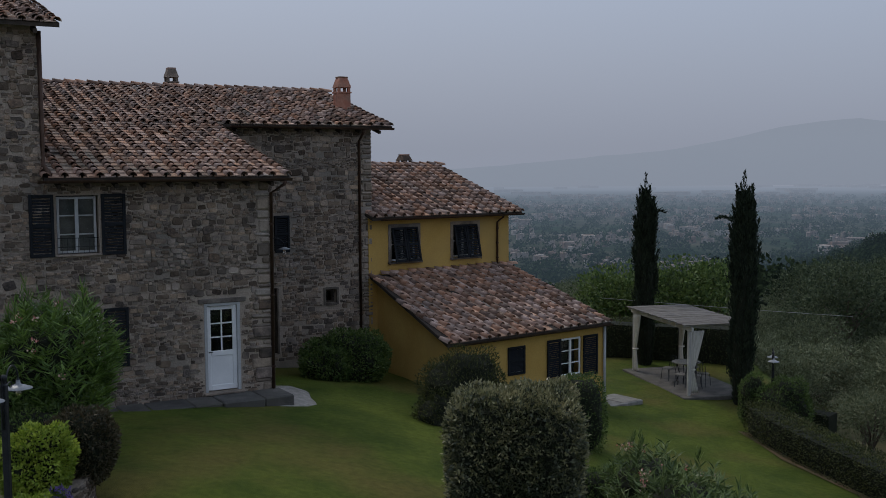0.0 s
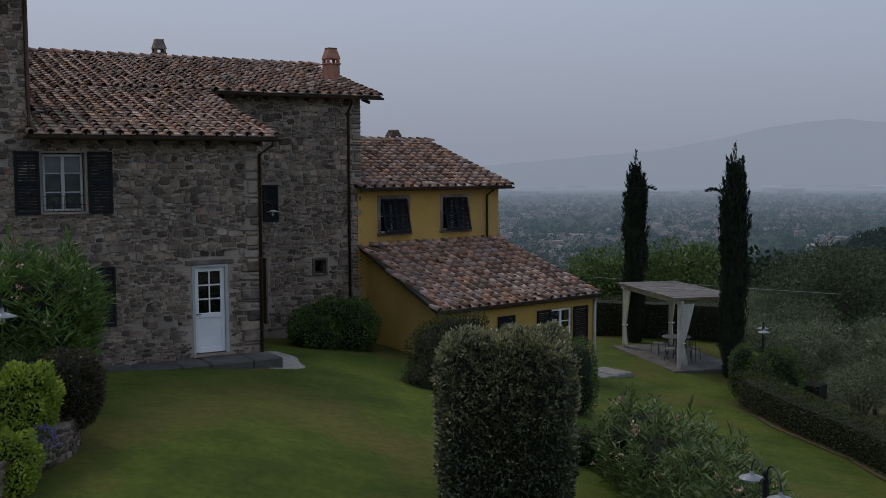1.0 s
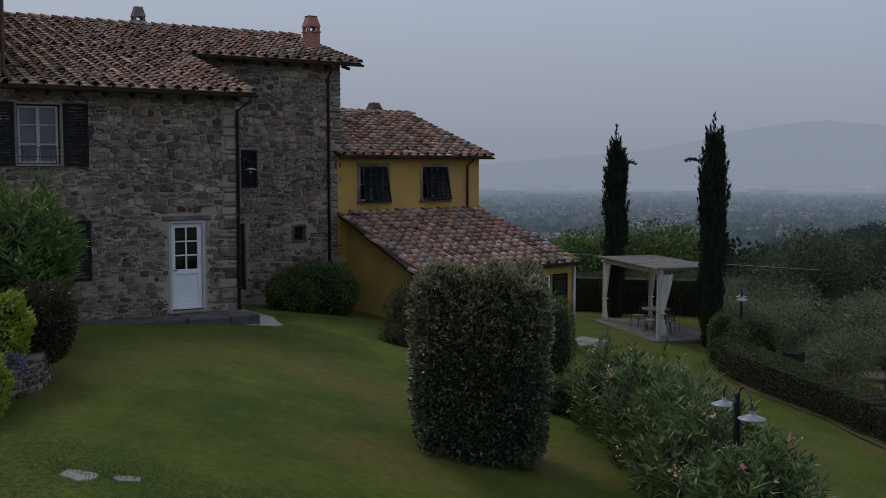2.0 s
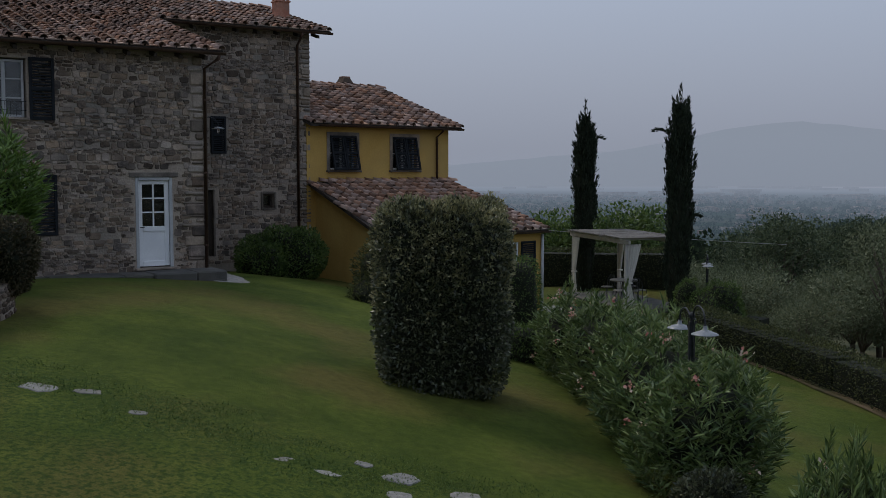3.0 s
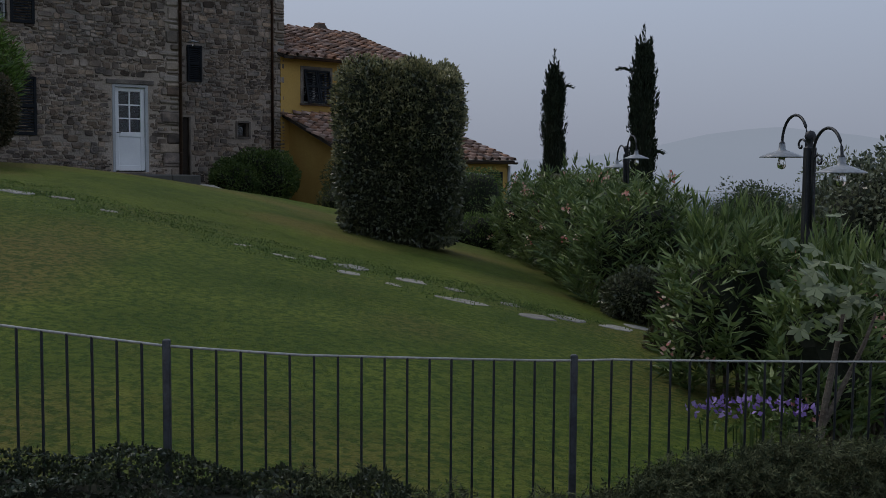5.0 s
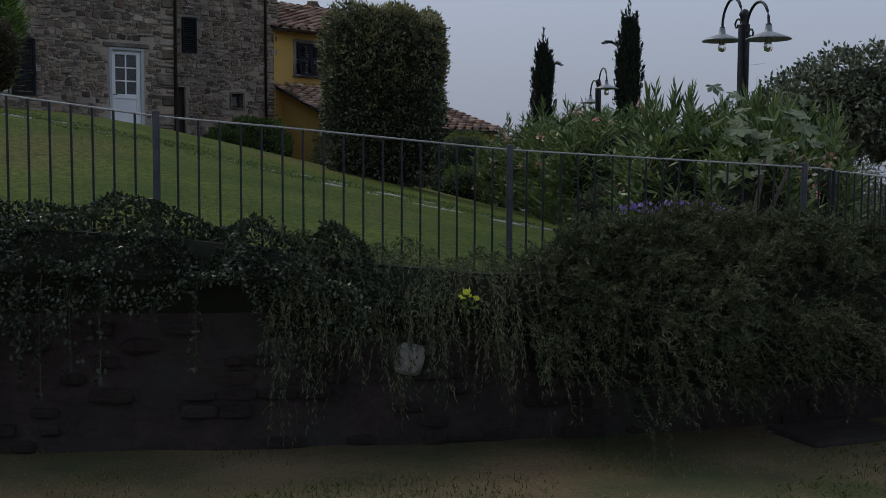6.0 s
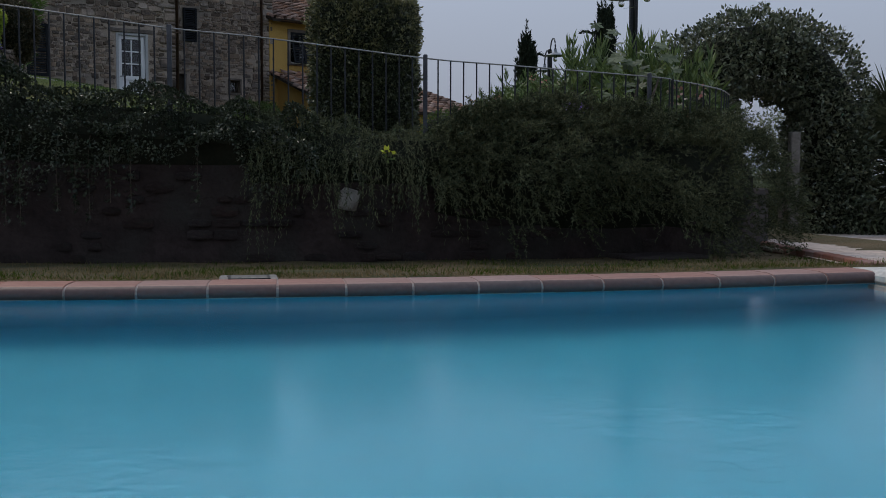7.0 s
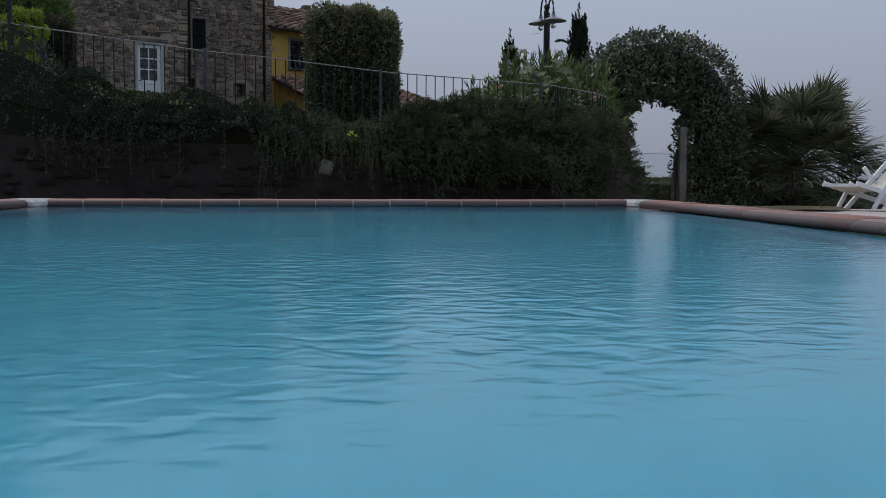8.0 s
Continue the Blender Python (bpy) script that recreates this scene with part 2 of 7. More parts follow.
M_LINER = surface("pool_liner", (0.036, 0.372, 0.520), (0.042, 0.402, 0.555), 0.5, 8, 0.6, 0, 0.05, grain=0.25)
M_OLDWHITE = surface("weathered_white_paint", (0.40, 0.385, 0.36), (0.50, 0.48, 0.45), 3, 30, 0.7, 0, 0.15, grain=0.5)
# room shade as a painted near-black sheet behind each opening
M_SHADOW_IN = surface("interior_shade", (0.02, 0.021, 0.022), (0.03, 0.031, 0.032), 1, 10, 0.9)
M_FLOWER_P = leafy("violet_petals", (0.16, 0.09, 0.36), (0.40, 0.30, 0.62), 0.7, 0.3, 0.1)
M_FLOWER_R = leafy("pink_petals", (0.55, 0.16, 0.15), (0.78, 0.66, 0.58), 0.7, 0.3, 0.1)
L_TOPIARY = leafy("viburnum_leaf", (0.020, 0.032, 0.016), (0.135, 0.145, 0.080), 0.36, 0.15, 0.5)
L_TIPS = leafy("viburnum_shoot", (0.13, 0.135, 0.06), (0.36, 0.335, 0.185), 0.4, 0.2, 0.5)
L_OLEANDER = leafy("oleander_leaf", (0.040, 0.080, 0.024), (0.195, 0.258, 0.086), 0.45, 0.16, 0.4)
L_OLEANDER_Y = leafy("young_oleander_leaf", (0.045, 0.095, 0.018), (0.175, 0.28, 0.055), 0.42, 0.25, 0.45)
L_JUNIPER = leafy("juniper_spray", (0.022, 0.036, 0.018), (0.150, 0.162, 0.086), 0.7, 0.15, 0.2)
L_IVY = leafy("ivy_leaf", (0.014, 0.025, 0.013), (0.080, 0.098, 0.058), 0.4, 0.2, 0.5)
L_ARCH = leafy("jasmine_leaf", (0.030, 0.046, 0.027), (0.205, 0.225, 0.14), 0.35, 0.12, 0.5)
L_CYPRESS = leafy("cypress_spray", (0.014, 0.022, 0.016), (0.046, 0.060, 0.038), 0.8, 0.1, 0.15)
L_OLIVE = leafy("olive_leaf", (0.070, 0.091, 0.050), (0.190, 0.216, 0.132), 0.6, 0.25, 0.3, 0.16)
L_BROAD = leafy("broad_leaf", (0.040, 0.080, 0.022), (0.15, 0.21, 0.06), 0.55, 0.35, 0.3)
# oak green paled and blued, haze over the slope mixed into the colour
L_OAK = leafy("oak_leaf", (0.034, 0.053, 0.030), (0.115, 0.142, 0.076), 0.6, 0.25, 0.2)
L_LIME = leafy("lime_leaf", (0.15, 0.24, 0.025), (0.40, 0.48, 0.08), 0.5, 0.3, 0.3)
L_BRONZE = leafy("bronze_leaf", (0.030, 0.036, 0.018), (0.11, 0.085, 0.05), 0.55, 0.2, 0.3)
L_HEDGE = leafy("hedge_leaf", (0.022, 0.034, 0.012), (0.115, 0.125, 0.040), 0.55, 0.2, 0.3)
L_GRASS = leafy("grass_blade", (0.040, 0.075, 0.007), (0.082, 0.118, 0.016), 0.7, 0.4, 0.1)
L_STRAW = leafy("straw_blade", (0.085, 0.082, 0.034), (0.27, 0.20, 0.11), 0.7, 0.3, 0.1)
L_PALM = leafy("palm_leaf", (0.040, 0.060, 0.030), (0.20, 0.215, 0.13), 0.45, 0.25, 0.4)
# paler painted haze for the valley, its woods and the town
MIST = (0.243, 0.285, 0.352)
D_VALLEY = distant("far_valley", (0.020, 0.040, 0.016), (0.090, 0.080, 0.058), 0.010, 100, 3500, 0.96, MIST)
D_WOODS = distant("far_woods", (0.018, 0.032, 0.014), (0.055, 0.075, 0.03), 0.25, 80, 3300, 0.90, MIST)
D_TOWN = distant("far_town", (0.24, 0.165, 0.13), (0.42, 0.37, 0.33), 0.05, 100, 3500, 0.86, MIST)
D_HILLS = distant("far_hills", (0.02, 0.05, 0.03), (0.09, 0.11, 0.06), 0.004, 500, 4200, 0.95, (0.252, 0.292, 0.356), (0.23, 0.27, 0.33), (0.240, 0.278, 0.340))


def glassy(name, tint, rough=0.02):
    mat = bpy.data.materials.new(name)
    n, l, b = nodes_of(mat)
    b.inputs["Base Color"].default_value = (*tint, 1)
    b.inputs["Roughness"].default_value = rough
    b.inputs["IOR"].default_value = 1.45
    b.inputs["Transmission Weight"].default_value = 1.0
    return mat


M_GLASS = glassy("window_glass", (0.9, 0.93, 0.93))
M_BULB = glassy("bulb_glass", (0.95, 0.95, 0.93), 0.25)
M_WATER = bpy.data.materials.new("pool_water")
n_, l_, b_ = nodes_of(M_WATER)
b_.inputs["Base Color"].default_value = (0.90, 0.99, 1.0, 1)
b_.inputs["Roughness"].default_value, b_.inputs["IOR"].default_value = 0.15, 1.25
b_.inputs["Transmission Weight"].default_value = 1.0
tc_ = n_.new("ShaderNodeTexCoord")
mp_ = n_.new("ShaderNodeMapping")
mp_.inputs["Scale"].default_value = (0.95, 1.0, 1.0)
l_.new(tc_.outputs["Object"], mp_.inputs["Vector"])
nz_ = n_.new("ShaderNodeTexNoise")                      # short wind ripples
nz_.inputs["Scale"].default_value, nz_.inputs["Detail"].default_value, nz_.inputs["Distortion"].default_value = 16.0, 1.5, 0.6
l_.new(mp_.outputs[0], nz_.inputs["Vector"])
nb_ = n_.new("ShaderNodeTexNoise")                      # calm and ruffled areas
nb_.inputs["Scale"].default_value, nb_.inputs["Detail"].default_value = 0.75, 2.0
l_.new(mp_.outputs[0], nb_.inputs["Vector"])
ra_ = n_.new("ShaderNodeMapRange")
ra_.inputs["From Min"].default_value, ra_.inputs["From Max"].default_value, ra_.inputs["To Min"].default_value = 0.36, 0.62, 0.15
l_.new(nb_.outputs["Fac"], ra_.inputs["Value"])
sy_ = n_.new("ShaderNodeSeparateXYZ")                   # sheltered under the garden wall, ruffled further out
l_.new(tc_.outputs["Object"], sy_.inputs[0])
ry_ = n_.new("ShaderNodeMapRange")
ry_.inputs["From Min"].default_value, ry_.inputs["From Max"].default_value, ry_.inputs["To Min"].default_value = -2.8, -5.0, 0.25
l_.new(sy_.outputs["Y"], ry_.inputs["Value"])
sh_ = n_.new("ShaderNodeMath")
sh_.operation = "MULTIPLY"
l_.new(ra_.outputs[0], sh_.inputs[0])
l_.new(ry_.outputs[0], sh_.inputs[1])
rf_ = n_.new("ShaderNodeMapRange")                      # calmer again towards the near end
rf_.inputs["From Min"].default_value, rf_.inputs["From Max"].default_value, rf_.inputs["To Min"].default_value = -7.9, -6.6, 0.55
l_.new(sy_.outputs["Y"], rf_.inputs["Value"])
sf_ = n_.new("ShaderNodeMath")
sf_.operation = "MULTIPLY"
l_.new(sh_.outputs[0], sf_.inputs[0])
l_.new(rf_.outputs[0], sf_.inputs[1])
mu_ = n_.new("ShaderNodeMath")
mu_.operation = "MULTIPLY"
l_.new(nz_.outputs["Fac"], mu_.inputs[0])
l_.new(sf_.outputs[0], mu_.inputs[1])
bumped(n_, l_, b_, mu_.outputs[0], 0.5, 0.011)


# ---- building blocks ----
class Geo:
    """Collects vertices and faces of one mesh."""

    def __init__(self):
        self.v, self.f = [], []

    def add(self, verts, faces):
        k = len(self.v)
        self.v += [tuple(p) for p in verts]
        self.f += [tuple(i + k for i in q) for q in faces]
        return self

    def box(self, c, s, rz=0.0, taper=1.0, m=None):
        x, y, z = s[0] / 2, s[1] / 2, s[2] / 2
        pts = [Vector((a * x * w, b * y * w, e * z)) for e, w in ((-1, 1), (1, taper)) for a, b in ((-1, -1), (1, -1), (1, 1), (-1, 1))]
        mat = m if m is not None else Matrix.Translation(c) @ Matrix.Rotation(rz, 4, "Z")
        return self.add([mat @ p for p in pts], [(3, 2, 1, 0), (4, 5, 6, 7), (0, 1, 5, 4), (1, 2, 6, 5), (2, 3, 7, 6), (3, 0, 4, 7)])

    def soft(self, c, s, rz=0.0, b=0.01, m=None):
        """A box with bevelled edges."""
        x, y, z = s[0] / 2, s[1] / 2, s[2] / 2
        b = min(b, x * 0.9, y * 0.9, z * 0.9)
        bm = bmesh.new()
        bmesh.ops.create_cube(bm, size=1.0, matrix=Matrix.Diagonal((2 * x, 2 * y, 2 * z, 1)))
        bmesh.ops.bevel(bm, geom=list(bm.edges), offset=b, segments=1, affect="EDGES")
        mat = m if m is not None else Matrix.Translation(c) @ Matrix.Rotation(rz, 4, "Z")
        self.add([mat @ v.co for v in bm.verts], [[v.index for v in f.verts] for f in bm.faces])
        bm.free()
        return self

    def lathe(self, profile, c=(0, 0, 0), n=16):
        """Profile of (radius, height) turned about a vertical axis."""
        verts = [(c[0] + r * math.cos(2 * math.pi * i / n), c[1] + r * math.sin(2 * math.pi * i / n), c[2] + h) for r, h in profile for i in range(n)]
        faces = [(j * n + i, j * n + (i + 1) % n, (j + 1) * n + (i + 1) % n, (j + 1) * n + i) for j in range(len(profile) - 1) for i in range(n)]
        return self.add(verts, faces)

    def tube(self, pts, r, n=8):
        """A round bar along points; r: one radius or one for each point."""
        pts = [Vector(p) for p in pts]
        rs = r if isinstance(r, (list, tuple)) else [r] * len(pts)
        verts = []
        for i, p in enumerate(pts):
            d = (pts[min(i + 1, len(pts) - 1)] - pts[max(i - 1, 0)]).normalized()
            a = d.cross(Vector((0, 0, 1)) if abs(d.z) < 0.9 else Vector((1, 0, 0))).normalized()
            b = d.cross(a)
            verts += [p + rs[i] * (a * math.cos(2 * math.pi * k / n) + b * math.sin(2 * math.pi * k / n)) for k in range(n)]
        faces = [(j * n + k, j * n + (k + 1) % n, (j + 1) * n + (k + 1) % n, (j + 1) * n + k) for j in range(len(pts) - 1) for k in range(n)]
        faces += [tuple(range(n))[::-1], tuple((len(pts) - 1) * n + k for k in range(n))]
        return self.add(verts, faces)

    def poly(self, outline, z0, z1):
        """A prism over a plan outline."""
        n = len(outline)
        return self.add([(x, y, z0) for x, y in outline] + [(x, y, z1) for x, y in outline],
                        [tuple(range(n))[::-1], tuple(range(n, 2 * n))] + [(i, (i + 1) % n, n + (i + 1) % n, n + i) for i in range(n)])

    def mesh(self, name, mat, smooth=False):
        me = bpy.data.meshes.new(name)
        me.from_pydata(self.v, [], self.f)
        me.materials.append(mat)
        if smooth:
            me.polygons.foreach_set("use_smooth", [True] * len(me.polygons))
        me.update()
        return me


def part(name, geo, mat, parent, label="", smooth=False):
    me = geo.mesh(name, mat, smooth) if isinstance(geo, Geo) else geo
    ob = new(name, me)
    ob.parent = parent
    if label:
        tagged(ob, label)
    return ob


def thing(name, label, category, m=None, group="", kind=""):
    ob = new(name)
    ob.empty_display_size = 0.1
    if m is not None:
        ob.matrix_basis = m
    return tagged(ob, label, category, group, kind)


def solid(name, geo, mat, label, category, group="", kind="", smooth=False, m=None):
    ob = new(name, geo.mesh(name, mat, smooth))
    if m is not None:
        ob.matrix_basis = m
    return tagged(ob, label, category, group, kind)


def fast_mesh(name, verts, faces, mat):
    """verts (n,3) and faces (k,m) as arrays."""
    me = bpy.data.meshes.new(name)
    k, m = faces.shape
    me.vertices.add(len(verts))
    me.vertices.foreach_set("co", np.ascontiguousarray(verts, dtype=np.float32).ravel())
    me.loops.add(k * m)
    me.loops.foreach_set("vertex_index", faces.astype(np.int32).ravel())
    me.polygons.add(k)
    me.polygons.foreach_set("loop_start", np.arange(0, k * m, m, dtype=np.int32))
    me.materials.append(mat)
    me.update(calc_edges=True)
    return me


def unit(a):
    return a / np.maximum(np.linalg.norm(a, axis=1, keepdims=True), 1e-9)


def leaves(rng, pts, dirs, length, width, mat, name="foliage", spread=0.6, fold=0.0, lift=0.0):
    """Leaves as pointed four-cornered blades from pts along dirs (with scatter)."""
    n = len(pts)
    d = unit(dirs + rng.normal(0, spread, (n, 3)) + np.array([0, 0, lift]))
    side = unit(np.cross(d, unit(rng.normal(0, 1, (n, 3)))))
    ln = (length * rng.uniform(0.6, 1.3, n))[:, None]
    wd = (width * rng.uniform(0.7, 1.2, n))[:, None]
    up = np.cross(side, d)
    v = np.stack([pts, pts + d * ln * 0.45 + side * wd / 2 + up * fold * wd, pts + d * ln, pts + d * ln * 0.45 - side * wd / 2 + up * fold * wd], 1).reshape(-1, 3)
    f = np.arange(4 * n).reshape(n, 4)
    return fast_mesh(name, v, f, mat)


def sprays(rng, pts, dirs, per, length, needle, width, mat, droop, name="foliage"):
    """Feathery shoots: short needles set along drooping axes."""
    n = len(pts)
    d = unit(dirs + rng.normal(0, 0.35, (n, 3)))
    s = rng.random((n, per, 1))
    ln = length * rng.uniform(0.6, 1.25, (n, 1, 1))
    p = pts[:, None, :] + d[:, None, :] * ln * s
    p[..., 2] -= (droop * ln * s * s)[..., 0]
    e = np.repeat(d[:, None, :], per, 1) * 0.8 + rng.normal(0, 0.45, (n, per, 3))
    e[..., 2] -= (droop * s)[..., 0] * 1.2
    return leaves(rng, p.reshape(-1, 3), e.reshape(-1, 3), needle, width, mat, name, 0.1)


def noise_r(p, s, seed=0.0):
    return noise.noise(Vector((p[0] * s + seed, p[1] * s - seed, p[2] * s + 0.5 * seed)))


def blob_points(rng, n, c, r, bump=0.18, freq=1.6, box=2.0, zmin=-1.0, inner=0.25):
    """Points and outward directions near the uneven skin of a rounded form; box: 2 round, more squarish."""
    d = unit(rng.normal(0, 1, (int(n * 1.6), 3)))
    d = d[d[:, 2] > zmin][:n]
    rad = 1.0 / np.power(np.power(np.abs(d), box).sum(1), 1.0 / box)
    wob = np.array([noise_r(q, freq, c[0] * 3.1 + c[1]) for q in d])
    rad = rad * (1 + bump * wob) * (1 - inner * rng.random(len(d)) ** 2)
    p = d * rad[:, None] * np.array(r)
    nrm = unit(d * np.abs(d) ** (box - 2) / np.array(r))
    return p + np.array(c), nrm


def core_mesh(name, c, r, mat, bump=0.18, freq=1.6, box=2.0, scale=0.86, zmin=-1.0):
    """The dense inside of a crown: a solid core for near-black painted shade."""
    bm = bmesh.new()
    bmesh.ops.create_icosphere(bm, subdivisions=3, radius=1.0)
    for v in bm.verts:
        q = v.co.normalized()
        if q.z < zmin:
            q.z = zmin
        rad = scale / (abs(q.x) ** box + abs(q.y) ** box + abs(q.z) ** box) ** (1 / box) * (1 + bump * noise_r(q, freq, c[0] * 3.1 + c[1]))
        v.co = Vector((q.x * rad * r[0] + c[0], q.y * rad * r[1] + c[1], q.z * rad * r[2] + c[2]))
    me = bpy.data.meshes.new(name)
    bm.to_mesh(me)
    bm.free()
    me.materials.append(mat)
    return me


# near-black, so gaps between the leaves read as deep shade
L_CORE = surface("shaded_core", (0.010, 0.014, 0.007), (0.02, 0.022, 0.012), 6, 40, 0.95)


# ---- the lie of the land ----
def lawn_z(x, y):
    z = 0.4195 - 0.0611 * x + 0.1063 * y - 0.01498 * x * y - 0.00267 * y * y - 0.00715 * x * x + 0.000365 * x * y * y + 0.000801 * x ** 3 - 0.1
    x2 = max(x - 8.0, 0)
    z -= 0.35 * min(max((x - 5.2) / 1.2, 0), 1) * min(max((22 - y) / 8, 0), 1)
    z += 0.22 * min(max(-x / 5, 0), 1) * min(max((y - 5) / 6, 0), 1) * min(max((24 - y) / 6, 0), 1)
    rise = 0.15 * math.exp(-((x - 8.8) / 2.6) ** 2 - ((y - 36.6) / 3.2) ** 2)      # levelled ground under the pergola
    return (max(z, -0.75) if x2 == 0 else max(min(z, 0.6), -0.9)) + rise


def hill_z(x, y):
    """The slope outside the garden, falling to the valley floor, with a wooded spur."""
    r = math.hypot(x, y)
    z = -1.6 - 0.075 * max(y - 26, 0) - 0.10 * max(y - 105, 0) - 0.07 * max(min(x, 60) - 13, 0)
    if y < 8:
        z = -2.6
    z = max(z, -66.0)
    if y > 60:
        k = min(max((x / y - 0.20) / 0.28, 0), 1)
        w = min(max((y - 110) / 220, 0), 1) * min(max((900 - y) / 350, 0), 1)
        z += 33 * k * k * (3 - 2 * k) * w * w
    return z + 1.2 * noise.noise(Vector((x * 0.02, y * 0.02, 3.3))) * min(r / 200, 1)


def wall_y(x):
    """Front face of the retaining wall above the pool terrace."""
    return 2.95 + 0.16 * (x - 1.1) + 0.028 * (x - 2.3) ** 2


def rim_y(x):
    """Far edge of the pool, a shallow curve."""
    return -0.524 + 0.1835 * x + 0.0292 * (x - 2.5) ** 2


# garden lawn: one sheet from the retaining wall to the far hedge
def front_y(x):
    if x <= 3.9:
        return wall_y(x) + 0.22
    if x <= 6.0:
        t = (x - 3.9) / 2.1
        return wall_y(3.9) + 0.22 + (9.6 - wall_y(3.9) - 0.22) * (t ** 1.6)
    return 9.6


g = Geo()
XS = [-16 + 0.4 * i for i in range(74)]
NY = 110
for x in XS:
    y0 = front_y(x)
    for j in range(NY + 1):
        y = y0 + (47 - y0) * (j / NY) ** 1.25
        edge = max((x - 12.2) / 1.6, (y - 44) / 3, 0)
        g.v.append((x, y, lawn_z(x, y) - 1.3 * min(edge, 1.5) + 0.02 * noise.noise(Vector((x * 0.7, y * 0.7, 0)))))
for i in range(len(XS) - 1):
    for j in range(NY):
        k = i * (NY + 1) + j
        g.f.append((k, k + NY + 1, k + NY + 2, k + 1))
solid("lawn", g, M_LAWN, "mown green garden lawn sloping down from the house", "lawn", kind="structure", smooth=True)

# the hillside: one sheet out to the horizon
g = Geo()
radii = [0.5 + 0.6 * i for i in range(4)] + [4.0 * 1.115 ** i for i in range(65)]
NA = 128
for r in radii:
    for i in range(NA):
        a = 2 * math.pi * i / NA
        x, y = r * math.sin(a) + 2, r * math.cos(a) + 2
        g.v.append((x, y, hill_z(x, y)))
for j in range(len(radii) - 1):
    for i in range(NA):
        g.f.append((j * NA + i, j * NA + (i + 1) % NA, (j + 1) * NA + (i + 1) % NA, (j + 1) * NA + i))
me = g.mesh("ground", M_HILL, True)
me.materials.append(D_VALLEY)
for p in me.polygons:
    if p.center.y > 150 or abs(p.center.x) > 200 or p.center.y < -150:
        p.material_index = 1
tagged(new("ground", me), "dry grass hillside falling to a wide hazy valley", "ground", kind="structure")

# hills across the valley
def hills(name, dist, x0, x1, prof, mat, seed):
    g = Geo()
    n = 90
    for i in range(n + 1):
        x = x0 + (x1 - x0) * i / n
        h = prof((x / dist))
        h *= 1 + 0.06 * noise.noise(Vector((x * 0.004, seed, 0))) + 0.03 * noise.noise(Vector((x * 0.02, seed, 5)))
        for k, (dy, w) in enumerate(((0, 0.0), (60, 0.35), (140, 0.75), (220, 1.0), (380, 0.6))):
            g.v.append((x, dist + dy, -66 + (h + 66) * w + 4 * w * noise.noise(Vector((x * 0.01, dy * 0.02, seed)))))
    for i in range(n):
        for k in range(4):
            a = i * 5 + k
            g.f.append((a, a + 5, a + 6, a + 1))
    tagged(new(name, g.mesh(name, mat, True)), "blue hazy wooded hills across the valley", "hills", kind="structure")


def bell(t, c, w):
    return math.exp(-((t - c) / w) ** 2)


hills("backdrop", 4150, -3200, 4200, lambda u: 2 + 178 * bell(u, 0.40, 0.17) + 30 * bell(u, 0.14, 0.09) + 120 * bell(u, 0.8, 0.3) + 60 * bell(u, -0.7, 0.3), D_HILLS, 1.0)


# ---- pool and its terrace ----
POOL_L, POOL_R, POOL_N = -0.84, 3.745, -12.6
WATER_Z = -0.060


def side_x(left, y):
    return (POOL_L - 0.08 if left else POOL_R + 0.07) + 0.05 * y * 0.6


rim = []                                             # inner outline, anticlockwise from the near left
for i in range(17):
    x = POOL_L + (POOL_R - POOL_L) * i / 16
    rim.append((x, rim_y(x)))
inner = [(side_x(True, POOL_N), POOL_N), (side_x(False, POOL_N), POOL_N)] + rim[::-1]
g = Geo()
ni = len(inner)
g.v += [(x, y, -0.064) for x, y in inner]
g.v += [(x, y, -0.66 + 0.055 * (y - 0.2)) for x, y in inner]      # shallow under the wall, deeper further out
g.f += [(i, (i + 1) % ni, ni + (i + 1) % ni, ni + i) for i in range(ni)]
g.f.append(tuple(range(ni, 2 * ni)))
pool = solid("pool_basin", g, M_LINER, "swimming pool basin lined in smooth turquoise", "pool", kind="structure")
g = Geo()
NX, NYW = 190, 520
for j in range(NYW + 1):
    v = j / NYW
    for i in range(NX + 1):
        u = i / NX
        xf = POOL_L + (POOL_R - POOL_L) * u
        yf = rim_y(xf)
        y = POOL_N + (yf - POOL_N) * v
        x = side_x(True, POOL_N) * (1 - u) + side_x(False, POOL_N) * u
        x = x * (1 - v) + xf * v
        calm = 0.55 + 0.45 * noise.noise(Vector((x * 0.5, y * 0.35, 8.0)))
        calm *= min(max((-2.5 - y) / 3, 0.12), 1)
        h = calm * (0.0012 * noise.noise(Vector((x * 3.0, y * 3.0, 0.3))) + 0.0007 * noise.noise(Vector((x * 8.0, y * 8.0, 4.3))))
        g.v.append((x, y, WATER_Z + h * min(1, (1 - v) * 8)))
for j in range(NYW):
    for i in range(NX):
        k = j * (NX + 1) + i
        g.f.append((k, k + 1, k + NX + 2, k + NX + 1))
water = solid("water", g, M_WATER, "clear rippled turquoise pool water reflecting the sky", "water", kind="structure", smooth=True)
water.visible_shadow = False

# coping: bullnosed terracotta tiles with a second flat row behind, white corner pieces
coping = thing("pool_coping", "pinkish terracotta pool edge of bullnosed tiles with pale joints", "pool edge", kind="structure")


